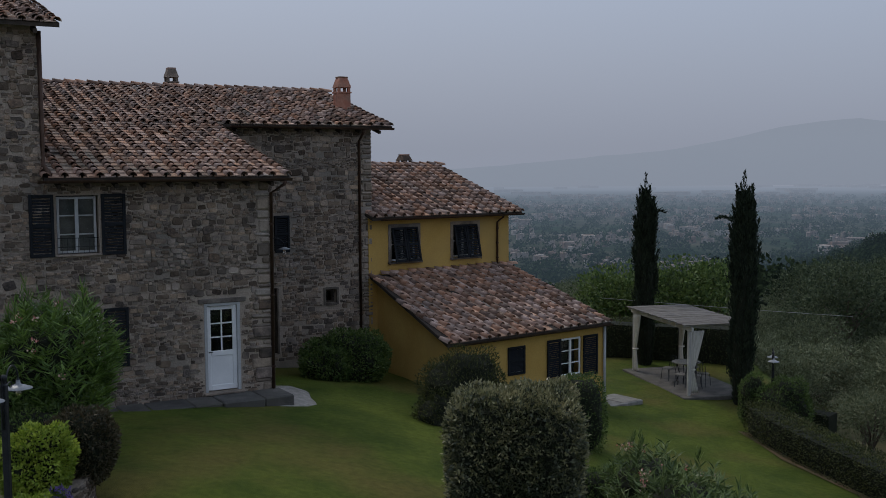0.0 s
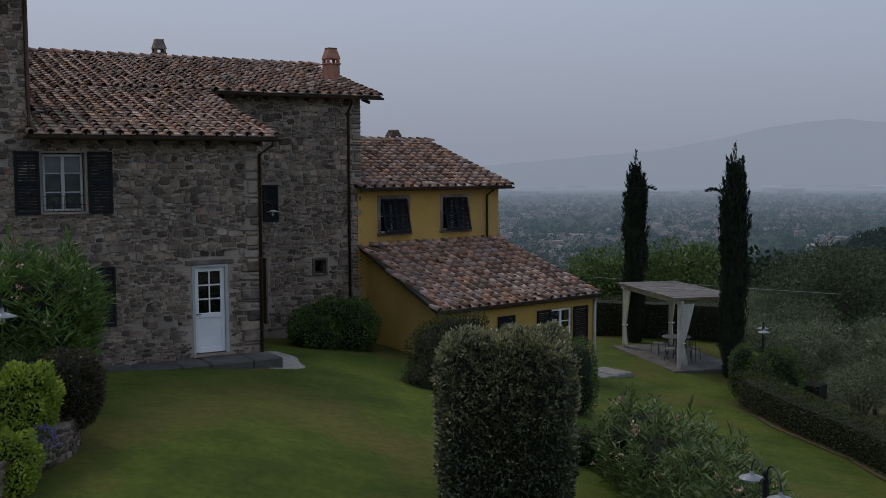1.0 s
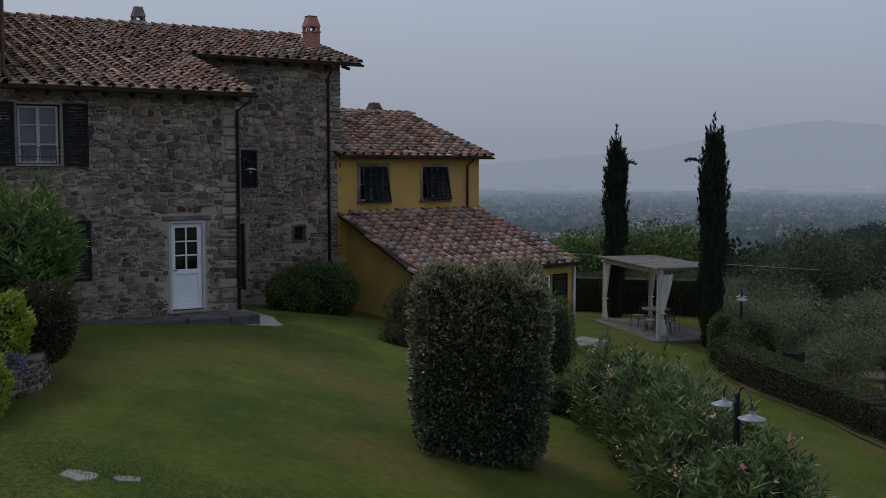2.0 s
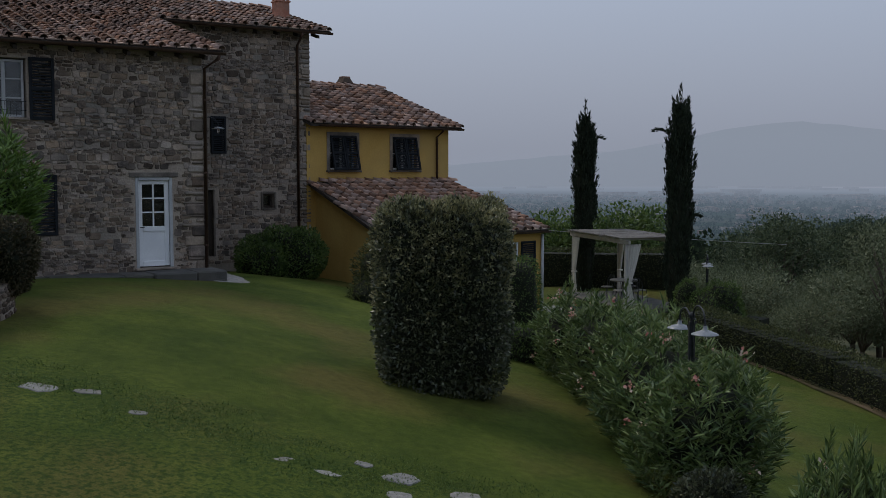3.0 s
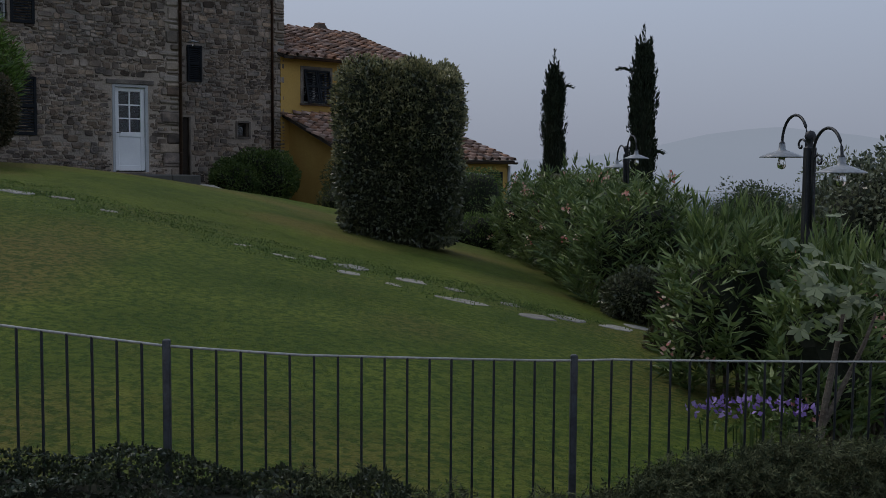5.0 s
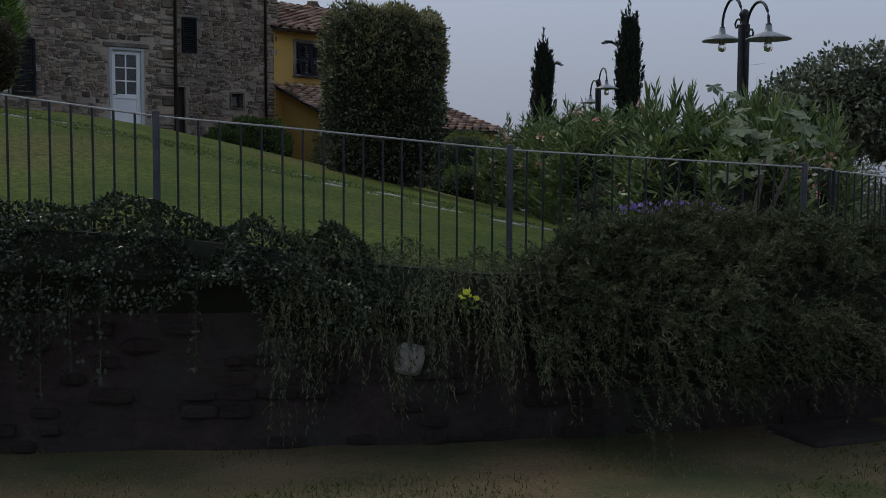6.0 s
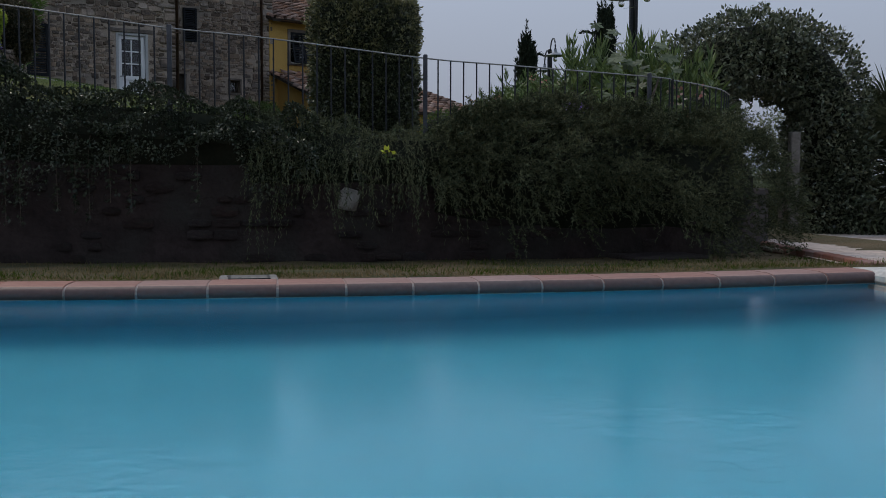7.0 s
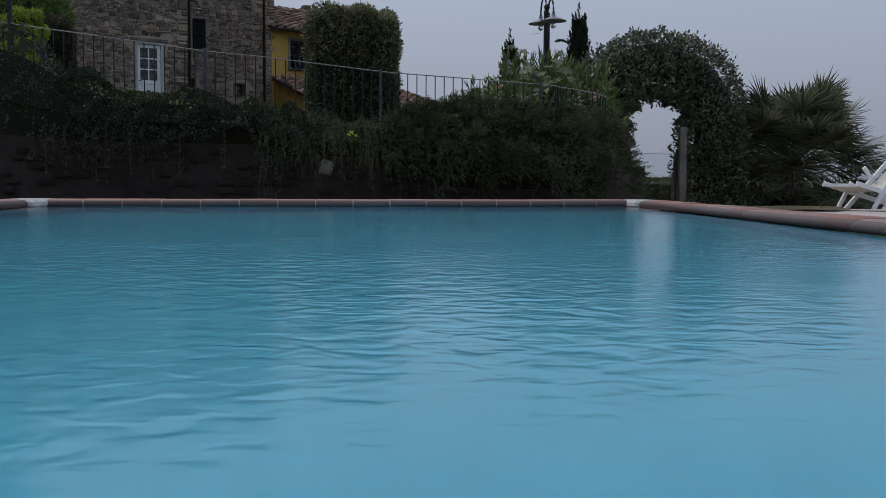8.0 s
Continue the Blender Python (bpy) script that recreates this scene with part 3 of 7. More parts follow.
def coping_tile(w, d=0.20, h=0.062):
    """Tile with a rounded nose towards -y, centred on its nose line."""
    prof = [(0.0, -h), (-0.020, -h + 0.004), (-0.032, -h * 0.62), (-0.024, -0.018), (-0.004, -0.006), (0.04, 0.0), (d - 0.02, 0.0), (d, -0.012), (d, -h)]
    g = Geo()
    for x in (-w / 2, w / 2):
        g.v += [(x, y, z) for y, z in prof]
    n = len(prof)
    g.f += [(i, i + n, (i + 1) % n + n, (i + 1) % n) for i in range(n)]
    g.v += g.v[:]                                    # ends keep their own corners
    g.f += [tuple(range(2 * n, 3 * n)), tuple(range(3 * n, 4 * n))[::-1]]
    me = g.mesh("tile", M_COPING)
    me.materials.append(M_NOSE)                     # the damp nose towards the water, its shade painted in too
    for k in range(4):
        me.polygons[k].material_index = 1
        me.polygons[k].use_smooth = True
    return me


STEP = 0.2906
tile_me = coping_tile(STEP - 0.010)
close_me = coping_tile(STEP - 0.0015)


def lay(p, ang, me=None, dz=0.0):
    ob = part("tile", me or tile_me, None, coping)
    ob.matrix_basis = Matrix.Translation((p[0], p[1], dz + random.uniform(-0.002, 0.002))) @ Matrix.Rotation(ang, 4, "Z")
    return ob


x = POOL_R - STEP / 2
while x > POOL_L:
    slope = math.atan(0.1835 + 2 * 0.0292 * (x - 2.5))
    lay((x, rim_y(x) + 0.02), slope)
    x -= STEP * math.cos(slope)
for left in (False, True):
    y = rim_y(POOL_R if not left else POOL_L) - 0.36
    while y > POOL_N:
        ang = math.radians(-90) if not left else math.radians(90)
        lay((side_x(left, y), y), ang + (-0.03), close_me)
        y -= STEP
for left in (False, True):                            # pale corner blocks
    sx = -1 if left else 1
    cx, cy = (POOL_L, rim_y(POOL_L)) if left else (POOL_R, rim_y(POOL_R))
    part("corner_block", Geo().soft((cx + sx * 0.13, cy + 0.02, -0.034), (0.29, 0.46, 0.066), 0.1 if not left else -0.05, 0.02), M_CONC, coping, "white cast concrete corner piece")

grout = Geo()                                           # pale mortar bed that shows in the joints
gx = [POOL_L - 0.05 + (POOL_R - POOL_L + 0.1) * i / 24 for i in range(25)]
for x in gx:
    grout.v += [(x, rim_y(x) + 0.004, -0.061), (x, rim_y(x) - 0.007, -0.040), (x, rim_y(x) - 0.001, -0.022), (x, rim_y(x) + 0.018, -0.010)]
grout.f = [(4 * i + k, 4 * i + k + 4, 4 * i + k + 5, 4 * i + k + 1) for i in range(24) for k in range(3)]
part("joint_mortar", grout, M_JOINT, coping, "pale mortar in the joints")
bed = Geo()                                             # terracotta coloured filling between the tops
for x in gx:
    bed.v += [(x, rim_y(x) + 0.018, -0.010), (x, rim_y(x) + 0.06, -0.003), (x, rim_y(x) + 0.20, -0.003)]
bed.f = [(3 * i + k, 3 * i + k + 3, 3 * i + k + 4, 3 * i + k + 1) for i in range(24) for k in range(2)]
part("joint_filling", bed, M_COPING, coping)

apron = Geo()                                           # terracotta apron a little lower than the rolled edge
for x in [POOL_L - 0.72 + (POOL_R - POOL_L + 1.44) * i / 24 for i in range(25)]:
    apron.v += [(x, rim_y(x) + 0.19, -0.030), (x, rim_y(x) + 1.14, -0.095), (x, rim_y(x) + 1.14, -0.16)]
apron.f = [(3 * i + k, 3 * i + k + 3, 3 * i + k + 4, 3 * i + k + 1) for i in range(24) for k in range(2)]
part("apron", apron, M_COPING, coping, "terracotta apron behind the rolled edge")
for left in (False, True):
    apron = Geo()
    for y in (POOL_N, -6.0, -1.0, 0.35):
        xs = side_x(left, y)
        w = 1 if not left else -1
        apron.v += [(xs + w * 0.19, y, -0.05), (xs + w * 0.68, y, -0.056)]
    apron.f = [(2 * i, 2 * i + 1, 2 * i + 3, 2 * i + 2) for i in range(3)]
    part("apron", apron, M_COPING, coping)

# turf strip between coping and retaining wall
g = Geo()
nx_, ny_ = 70, 20
for i in range(nx_ + 1):
    x = -9 + 15.2 * i / nx_
    xc = min(max(x, -0.9), 4.2)
    ya, yb = rim_y(xc) + 0.96, wall_y(min(x, 4.9)) + 0.6
    if x > 4.9:
        yb = wall_y(4.9) + 0.6 + (x - 4.9) * 3.0
    if x < -1.2 or x > 4.6:
        ya = ya - 0.0
    for j in range(ny_ + 1):
        t = j / ny_
        g.v.append((x, ya + (yb - ya) * t, (-0.072 if j else -0.11) - 0.12 * t ** 0.8 + 0.012 * noise.noise(Vector((x * 2, t * 5, 1)))))
for i in range(nx_):
    for j in range(ny_):
        k = i * (ny_ + 1) + j
        g.f.append((k, k + ny_ + 1, k + ny_ + 2, k + 1))
solid("turf_strip", g, M_DRY, "patchy half dry turf strip beside the pool", "grass", kind="structure", smooth=True)

# paved sun deck right of the pool, and the plain terrace left of it and behind
deck = thing("pavement", "pale terracotta paved sun deck beside the pool", "paving", kind="structure")
g = Geo().add([(4.30, 1.75, -0.10), (16, 1.75, -0.24), (16, 11.5, -0.40), (5.6, 11.5, -0.40), (4.95, 4.9, -0.19)], [(0, 1, 2, 3, 4)])
part("slab_base", g, M_DECK, deck)
g = Geo().add([(4.02, -14, -0.075), (16, -14, -0.22), (16, 1.75, -0.245), (4.02, 1.75, -0.105)], [(0, 1, 2, 3)])
part("slab_base", g, M_DECK, deck)
g = Geo().add([(-14, -14, -0.095), (-1.15, -14, -0.075), (-1.15, 0.75, -0.075), (-14, 0.75, -0.095)], [(0, 1, 2, 3)])
part("slab_base", g, M_DECK, deck)
g = Geo().add([(-14, -22, -0.09), (16, -22, -0.09), (16, -14, -0.09), (-14, -14, -0.09)], [(0, 1, 2, 3)])
part("slab_base", g, M_DECK, deck)
g = Geo().add([(-1.7, -14, -0.065), (4.45, -14, -0.065), (4.45, POOL_N - 0.02, -0.065), (-1.7, POOL_N - 0.02, -0.065)], [(0, 1, 2, 3)])
part("slab_base", g, M_DECK, deck)
pave_me = Geo().soft((0, 0, 0), (0.392, 0.392, 0.03), 0, 0.004).mesh("paving_tile", M_DECK)
for i in range(16):
    for j in range(18):
        x, y = 4.75 + 0.4 * i + 0.1 * j * 0.25, 2.1 + 0.4 * j
        if x < 4.55 + max(y - 2.0, 0) * 0.13:
            continue
        t = part("paving_tile", pave_me, None, deck)
        zt = -0.11 - 0.012 * (x - 4.3) - 0.021 * (y - 1.75)
        t.matrix_basis = Matrix.Translation((x, y, zt + 0.006)) @ Matrix.Rotation(0.02, 4, "Z")
for cx in (-1.25, 4.15):                                # bedding under the corner pieces
    part("corner_bed", Geo().box((cx, 0.1, -0.16), (0.9, 2.2, 0.15)), M_DECK, deck)
# brick border along the deck
curb = thing("deck_border", "dark red brick border along the edge of the deck", "kerb", kind="structure")
br_me = Geo().soft((0, 0, 0), (0.235, 0.11, 0.09), 0, 0.006).mesh("brick", surface("border_brick", (0.19, 0.075, 0.05), (0.26, 0.12, 0.085), 8, 50, 0.9, 0.25))
for k in range(15):
    t = k / 14
    x, y = 4.42 + 0.50 * t, 1.65 + 3.4 * t
    ob = part("brick", br_me, None, curb)
    ob.matrix_basis = Matrix.Translation((x, y, -0.115 - 0.07 * t)) @ Matrix.Rotation(math.atan2(3.4, 0.5), 4, "Z")

# inspection cover in the turf
hatch = thing("inspection_cover", "square pale concrete inspection cover set in the turf", "cover", pose(0.65, 0.70, -0.092, 0, 0, 8))
part("frame", Geo().soft((0, 0, 0), (0.30, 0.30, 0.05), 0, 0.008), M_PAVE, hatch)
part("lid", Geo().soft((0, -0.02, 0.027), (0.19, 0.17, 0.008), 0, 0.004), M_PAVE, hatch)
g = Geo()
for a, b, w, h in ((0, 0.068, 0.2, 0.012), (0, -0.108, 0.2, 0.012), (-0.1, -0.02, 0.012, 0.18), (0.1, -0.02, 0.012, 0.18)):
    g.box((a, b, 0.028), (w, h, 0.006))
for a in (-0.045, 0, 0.045):
    g.lathe([(0.0, 0.0), (0.012, 0.0), (0.0, 0.003)], (a, -0.05, 0.031), 8)
part("joint", g, M_IRON, hatch, "dark joint and lifting holes")
# takes the dark wall colour in place of the juniper's shade
solid("threshold_slab", Geo().soft((0, 0, 0), (0.64, 0.42, 0.08), 0, 0.015), M_EARTHWALL, "grey stone slab lying before the wall, coloured dark as in shade", "slab", m=pose(3.44, 3.02, -0.165, 0, 0, 16))


# ---- farmhouse of rubble stone (own axes: x along the front, y into the house) ----
HOUSE = Matrix.Rotation(radians(29.83), 4, "Z")
YELLOW = Matrix.Rotation(radians(38.0), 4, "Z")
Q1, Q2, S_TOWER, S_C1, S_C2 = 24.80, 30.75, 3.86, 9.19, 14.93
EAVE1_Q, EAVE1_Z, SLOPE1, RIDGE_Q = 24.40, 7.55, 0.256, 36.2


def holed_wall(s0, s1, z0, z1, q, thick, holes):
    """Wall slab along x at depth q, with openings (s0, s1, z0, z1) right through it."""
    cs = sorted({s0, s1, *[h[0] for h in holes], *[h[1] for h in holes]})
    cz = sorted({z0, z1, *[h[2] for h in holes], *[h[3] for h in holes]})
    g = Geo()
    ni, nj = len(cs), len(cz)
    g.v = [(a, y, c) for y in (q, q + thick) for a in cs for c in cz]

    def full(i, j):
        if not (0 <= i < ni - 1 and 0 <= j < nj - 1):
            return False
        m, n = (cs[i] + cs[i + 1]) / 2, (cz[j] + cz[j + 1]) / 2
        return not any(h[0] < m < h[1] and h[2] < n < h[3] for h in holes)

    def at(k, i, j):
        return k * ni * nj + i * nj + j

    for i in range(ni - 1):
        for j in range(nj - 1):
            if not full(i, j):
                continue
            g.f.append((at(0, i, j), at(0, i + 1, j), at(0, i + 1, j + 1), at(0, i, j + 1)))
            g.f.append((at(1, i, j), at(1, i, j + 1), at(1, i + 1, j + 1), at(1, i + 1, j)))
            for (di, dj), (a, b) in (((-1, 0), ((i, j), (i, j + 1))), ((1, 0), ((i + 1, j + 1), (i + 1, j))), ((0, -1), ((i + 1, j), (i, j))), ((0, 1), ((i, j + 1), (i + 1, j + 1)))):
                if not full(i + di, j + dj):
                    g.f.append((at(0, *a), at(0, *b), at(1, *b), at(1, *a)))
    return g


def casement(parent, s0, s1, z0, z1, q, mat, cols=2, rows=2, deep=0.16):
    """Window with frame, glazing bars and panes, set back in its opening."""
    w = part("window", Geo().box(((s0 + s1) / 2, q + deep + 0.30, (z0 + z1) / 2), (s1 - s0 + 0.1, 0.02, z1 - z0 + 0.1)), M_SHADOW_IN, parent, "white glazed casement window over a sheet painted as room shade")
    g = Geo()
    t, y = 0.055, q + deep
    for a in (s0 + t / 2, s1 - t / 2):
        g.soft((a, y, (z0 + z1) / 2), (t, 0.06, z1 - z0), 0, 0.006)
    for b in (z0 + t / 2, z1 - t / 2):
        g.soft(((s0 + s1) / 2, y, b), (s1 - s0 - 2 * t, 0.055, t), 0, 0.006)
    part("frame", g, mat, w)
    for i in range(1, cols):
        x = s0 + (s1 - s0) * i / cols
        part("mullion", Geo().soft((x, y - 0.004, (z0 + z1) / 2), (0.08, 0.055, z1 - z0 - 2 * t), 0, 0.006), mat, w)
    for j in range(1, rows):
        z = z0 + (z1 - z0) * j / rows
        part("glazing_bar", Geo().soft(((s0 + s1) / 2, y, z), (s1 - s0 - 2 * t, 0.04, 0.03), 0, 0.004), mat, w)
    for i in range(cols):
        a, b = s0 + (s1 - s0) * i / cols + t, s0 + (s1 - s0) * (i + 1) / cols - t
        p = part("pane", Geo().box(((a + b) / 2, y + 0.012, (z0 + z1) / 2), (b - a + 0.02, 0.006, z1 - z0 - 2 * t)), M_GLASS, w)
        p.visible_shadow = False
    return w


def shutter(parent, s0, s1, z0, z1, q, m=None, slats=18):
    """Louvred shutter leaf: stiles, rails and tilted slats."""
    sh = part("shutter", Geo(), M_SHUTTER, parent, "dark green louvred wooden shutter")
    if m is not None:
        sh.matrix_basis = m
    w, h, y = s1 - s0, z1 - z0, q - 0.045
    g = Geo()
    for a in (s0 + 0.035, s1 - 0.035):
        g.soft((a, y, (z0 + z1) / 2), (0.07, 0.045, h), 0, 0.005)
    for b in (z0 + 0.04, (z0 + z1) / 2, z1 - 0.04):
        g.soft(((s0 + s1) / 2, y, b), (w - 0.14, 0.042, 0.08), 0, 0.005)
    sh.data = g.mesh("shutter", M_SHUTTER)
    me = Geo().box((0, 0, 0), (w - 0.13, 0.008, 0.055)).mesh("slat", M_SHUTTER)
    for i in range(slats):
        z = z0 + 0.10 + (h - 0.2) * (i + 0.5) / slats
        part("slat", me, None, sh).matrix_basis = Matrix.Translation(((s0 + s1) / 2, y + 0.006, z)) @ Matrix.Rotation(radians(-38), 4, "X")
    return sh


def downpipe(parent, pts, r=0.045):
    p = part("downpipe", Geo().tube(pts, r, 10), M_COPPER, parent, "brown metal downpipe", True)
    top, bot = Vector(pts[-2]), Vector(pts[-1])
    for k in (0.15, 0.5, 0.85):
        c = top.lerp(bot, k)
        part("bracket", Geo().lathe([(r + 0.002, -0.02), (r + 0.012, -0.018), (r + 0.012, 0.018), (r + 0.002, 0.02)], c, 10), M_COPPER, p)


def gutter(parent, s0, s1, q, z, r=0.07):
    g = Geo()
    n = 6
    for x in (s0, s1):
        for rr in (r, r - 0.008):
            g.v += [(x, q - rr * math.cos(math.pi * i / n), z - rr * math.sin(math.pi * i / n)) for i in range(n + 1)]
    k = n + 1
    for i in range(n):
        g.f += [(i, i + 1, 2 * k + i + 1, 2 * k + i), (k + i, 3 * k + i, 3 * k + i + 1, k + i + 1), (i, k + i, k + i + 1, i + 1), (2 * k + i, 2 * k + i + 1, 3 * k + i + 1, 3 * k + i)]
    part("gutter", g, M_COPPER, parent, "brown half round metal gutter", True)


def roof_deck(parent, name, s0, s1, q0, q1, z0, slope, thick=0.10, label="", skew=0.0):
    a = (q1 - q0) * slope
    g = Geo().add([(s0, q0, z0 - thick), (s1, q0, z0 - thick), (s1, q1, z0 + a - thick), (s0 + skew, q1, z0 + a - thick),
                   (s0, q0, z0), (s1, q0, z0), (s1, q1, z0 + a), (s0 + skew, q1, z0 + a)],
                  [(3, 2, 1, 0), (4, 5, 6, 7), (0, 1, 5, 4), (1, 2, 6, 5), (2, 3, 7, 6), (3, 0, 4, 7)])
    return part(name, g, M_WOODDK, parent, label)


def rafters(parent, s0, s1, q, z, slope, n):
    for i in range(n):
        x = s0 + (s1 - s0) * (i + 0.5) / n
        part("rafter", Geo().box(None, (0.08, 0.5, 0.09), m=Matrix.Translation((x, q + 0.27, z - 0.06 + 0.1 * slope)) @ Matrix.Rotation(math.atan(slope), 4, "X")), M_WOODDK, parent)


def chimney(parent, x, y, z, w, d, h, brick=M_BRICK):
    c = part("chimney", Geo().soft((x, y, z + h * 0.3), (w, d, h * 0.6), 0, 0.015), brick, parent, "brick chimney with a tapered cap")
    g = Geo()
    zz = z + h * 0.6
    g.soft((x, y, zz + 0.02), (w + 0.06, d + 0.06, 0.05), 0, 0.008)
    for a in (-1, 1):
        for b in (-1, 1):
            g.box((x + a * (w / 2 - 0.05), y + b * (d / 2 - 0.05), zz + 0.11), (0.09, 0.09, 0.16))
    part("vent_course", g, brick, c)
    part("hood", Geo().box((x, y, zz + 0.19 + h * 0.14), (w + 0.04, d + 0.04, h * 0.28), 0, 0.62), brick, c)
    part("cap", Geo().soft((x, y, zz + 0.2 + h * 0.29), (w * 0.72, d * 0.72, 0.05), 0, 0.008), M_TILE, c)
    return c


farm = thing("farmhouse", "old farmhouse of grey rubble stone under weathered terracotta roofs", "house", HOUSE.copy())
H1 = [(4.15, 5.08, 5.80, 7.15), (4.18, 5.08, 3.15, 4.52), (7.49, 8.39, 2.27, 4.46)]
H2 = [(10.85, 11.66, 1.95, 4.02), (11.56, 12.06, 5.15, 6.28), (13.26, 13.65, 3.42, 3.88)]
roof_z = lambda q: EAVE1_Z + SLOPE1 * (q - EAVE1_Q)
wall_a = part("wall", holed_wall(S_TOWER, S_C1, 1.0, roof_z(Q1) - 0.1, Q1, 0.5, H1), M_MORTAR, farm, "front wall of rubble stone in pale mortar")
wall_t = part("wall", holed_wall(-6, S_TOWER, 1.0, 10.95, Q1 - 0.003, 0.5, []), M_MORTAR, farm, "tower wall of rubble stone")
wall_b = part("wall", holed_wall(S_C1 - 0.4, S_C2, 1.0, roof_z(Q2) - 0.1, Q2, 0.5, H2), M_MORTAR, farm, "set back wall of rubble stone")
for s, qa, qb in ((S_C1 - 0.25, Q1 + 0.5, Q2), (S_C2 - 0.25, Q2 + 0.5, RIDGE_Q)):
    g = Geo()                                          # side and end walls
    g.add([(s - 0.25, qa, 1), (s + 0.25, qa, 1), (s + 0.25, qb, 1), (s - 0.25, qb, 1), (s - 0.25, qa, roof_z(qa) - 0.1), (s + 0.25, qa, roof_z(qa) - 0.1), (s + 0.25, qb, roof_z(qb) - 0.1), (s - 0.25, qb, roof_z(qb) - 0.1)],
          [(3, 2, 1, 0), (4, 5, 6, 7), (0, 1, 5, 4), (1, 2, 6, 5), (2, 3, 7, 6), (3, 0, 4, 7)])
    part("wall", g, M_MORTAR, farm, "plain stone side wall")
zr = roof_z(RIDGE_Q)
g = Geo().add([(S_C2 - 0.5, RIDGE_Q, 1), (S_C2, RIDGE_Q, 1), (S_C2, 47.6, 1), (S_C2 - 0.5, 47.6, 1), (S_C2 - 0.5, RIDGE_Q, zr - 0.1), (S_C2, RIDGE_Q, zr - 0.1), (S_C2, 47.6, 7.5), (S_C2 - 0.5, 47.6, 7.5)],
      [(3, 2, 1, 0), (4, 5, 6, 7), (0, 1, 5, 4), (1, 2, 6, 5), (2, 3, 7, 6), (3, 0, 4, 7)])
part("wall", g, M_MORTAR, farm, "plain stone end wall")
for c, sz in (((4.4, 47.35, 4.2), (20, 0.5, 6.4)), ((S_TOWER - 0.25, 30, 9.2), (0.5, 9.4, 3.4)), ((-5.75, 36, 5.9), (0.5, 22, 9.8))):
    part("wall", Geo().box(c, sz), M_MORTAR, farm, "plain stone wall")

roof_a = roof_deck(farm, "roof", S_TOWER, S_C1 + 0.42, EAVE1_Q, 30.37, EAVE1_Z, SLOPE1, label="weathered terracotta roof of pan and cover tiles")
roof_b = roof_deck(farm, "roof", S_TOWER, S_C2 + 0.60, 30.37, RIDGE_Q, roof_z(30.37), SLOPE1, label="weathered terracotta roof of pan and cover tiles")
part("roof_back", Geo().add([(S_TOWER, RIDGE_Q, zr), (S_C2 + 0.6, RIDGE_Q, zr), (S_C2 + 0.6, 48.0, 7.45), (S_TOWER, 48.0, 7.45), (S_TOWER, RIDGE_Q, zr - 0.1), (S_C2 + 0.6, RIDGE_Q, zr - 0.1), (S_C2 + 0.6, 48.0, 7.35), (S_TOWER, 48.0, 7.35)],
                            [(0, 1, 2, 3), (7, 6, 5, 4), (0, 4, 5, 1), (1, 5, 6, 2), (2, 6, 7, 3), (3, 7, 4, 0)]), M_TILE, farm)
roof_t = roof_deck(farm, "roof", -6.4, S_TOWER + 0.42, 24.35, 30.0, 10.95, 0.26, label="tiled tower roof with projecting eaves")
part("roof_back", Geo().add([(-6.4, 30.0, 12.42), (4.32, 30.0, 12.42), (4.32, 35.6, 10.95), (-6.4, 35.6, 10.95)], [(0, 1, 2, 3)]), M_TILE, farm)
part("wall", Geo().box((-1.05, 35.1, 9.4), (9.9, 0.4, 3.1)), M_MORTAR, farm)
gutter(farm, S_TOWER - 0.15, S_C1 + 0.45, EAVE1_Q - 0.06, EAVE1_Z - 0.05)
gutter(farm, S_C1 + 0.9, S_C2 + 0.62, 30.31, roof_z(30.37) - 0.05)
rafters(farm, S_C1 + 0.1, S_C2 + 0.5, 30.37, roof_z(30.37) - 0.1, SLOPE1, 9)
rafters(farm, S_TOWER, S_C1 + 0.3, EAVE1_Q, EAVE1_Z - 0.1, SLOPE1, 9)
rafters(farm, -2, S_TOWER + 0.3, 24.35, 10.85, 0.26, 8)
downpipe(farm, [(S_C1 + 0.30, EAVE1_Q - 0.06, EAVE1_Z - 0.1), (S_C1 + 0.28, EAVE1_Q, EAVE1_Z - 0.2), (S_C1 + 0.05, Q1 - 0.07, EAVE1_Z - 0.42), (S_C1 + 0.03, Q1 - 0.06, 2.0)])
downpipe(farm, [(14.49, 30.31, 8.98), (14.49, 30.4, 8.85), (14.48, Q2 - 0.07, 8.6), (14.48, Q2 - 0.06, 2.0)])
downpipe(farm, [(S_TOWER + 0.04, Q1 - 0.05, 10.8), (S_TOWER + 0.04, Q1 - 0.05, 8.3), (S_TOWER + 0.04, EAVE1_Q + 0.3, 7.85), (S_TOWER + 0.12, EAVE1_Q, 7.62)], 0.05)
chimney(farm, 14.95, 33.0, 9.60, 0.46, 0.44, 1.16)
chimney(farm, 10.2, 37.0, 10.15, 0.40, 0.40, 1.05, M_QUOIN)

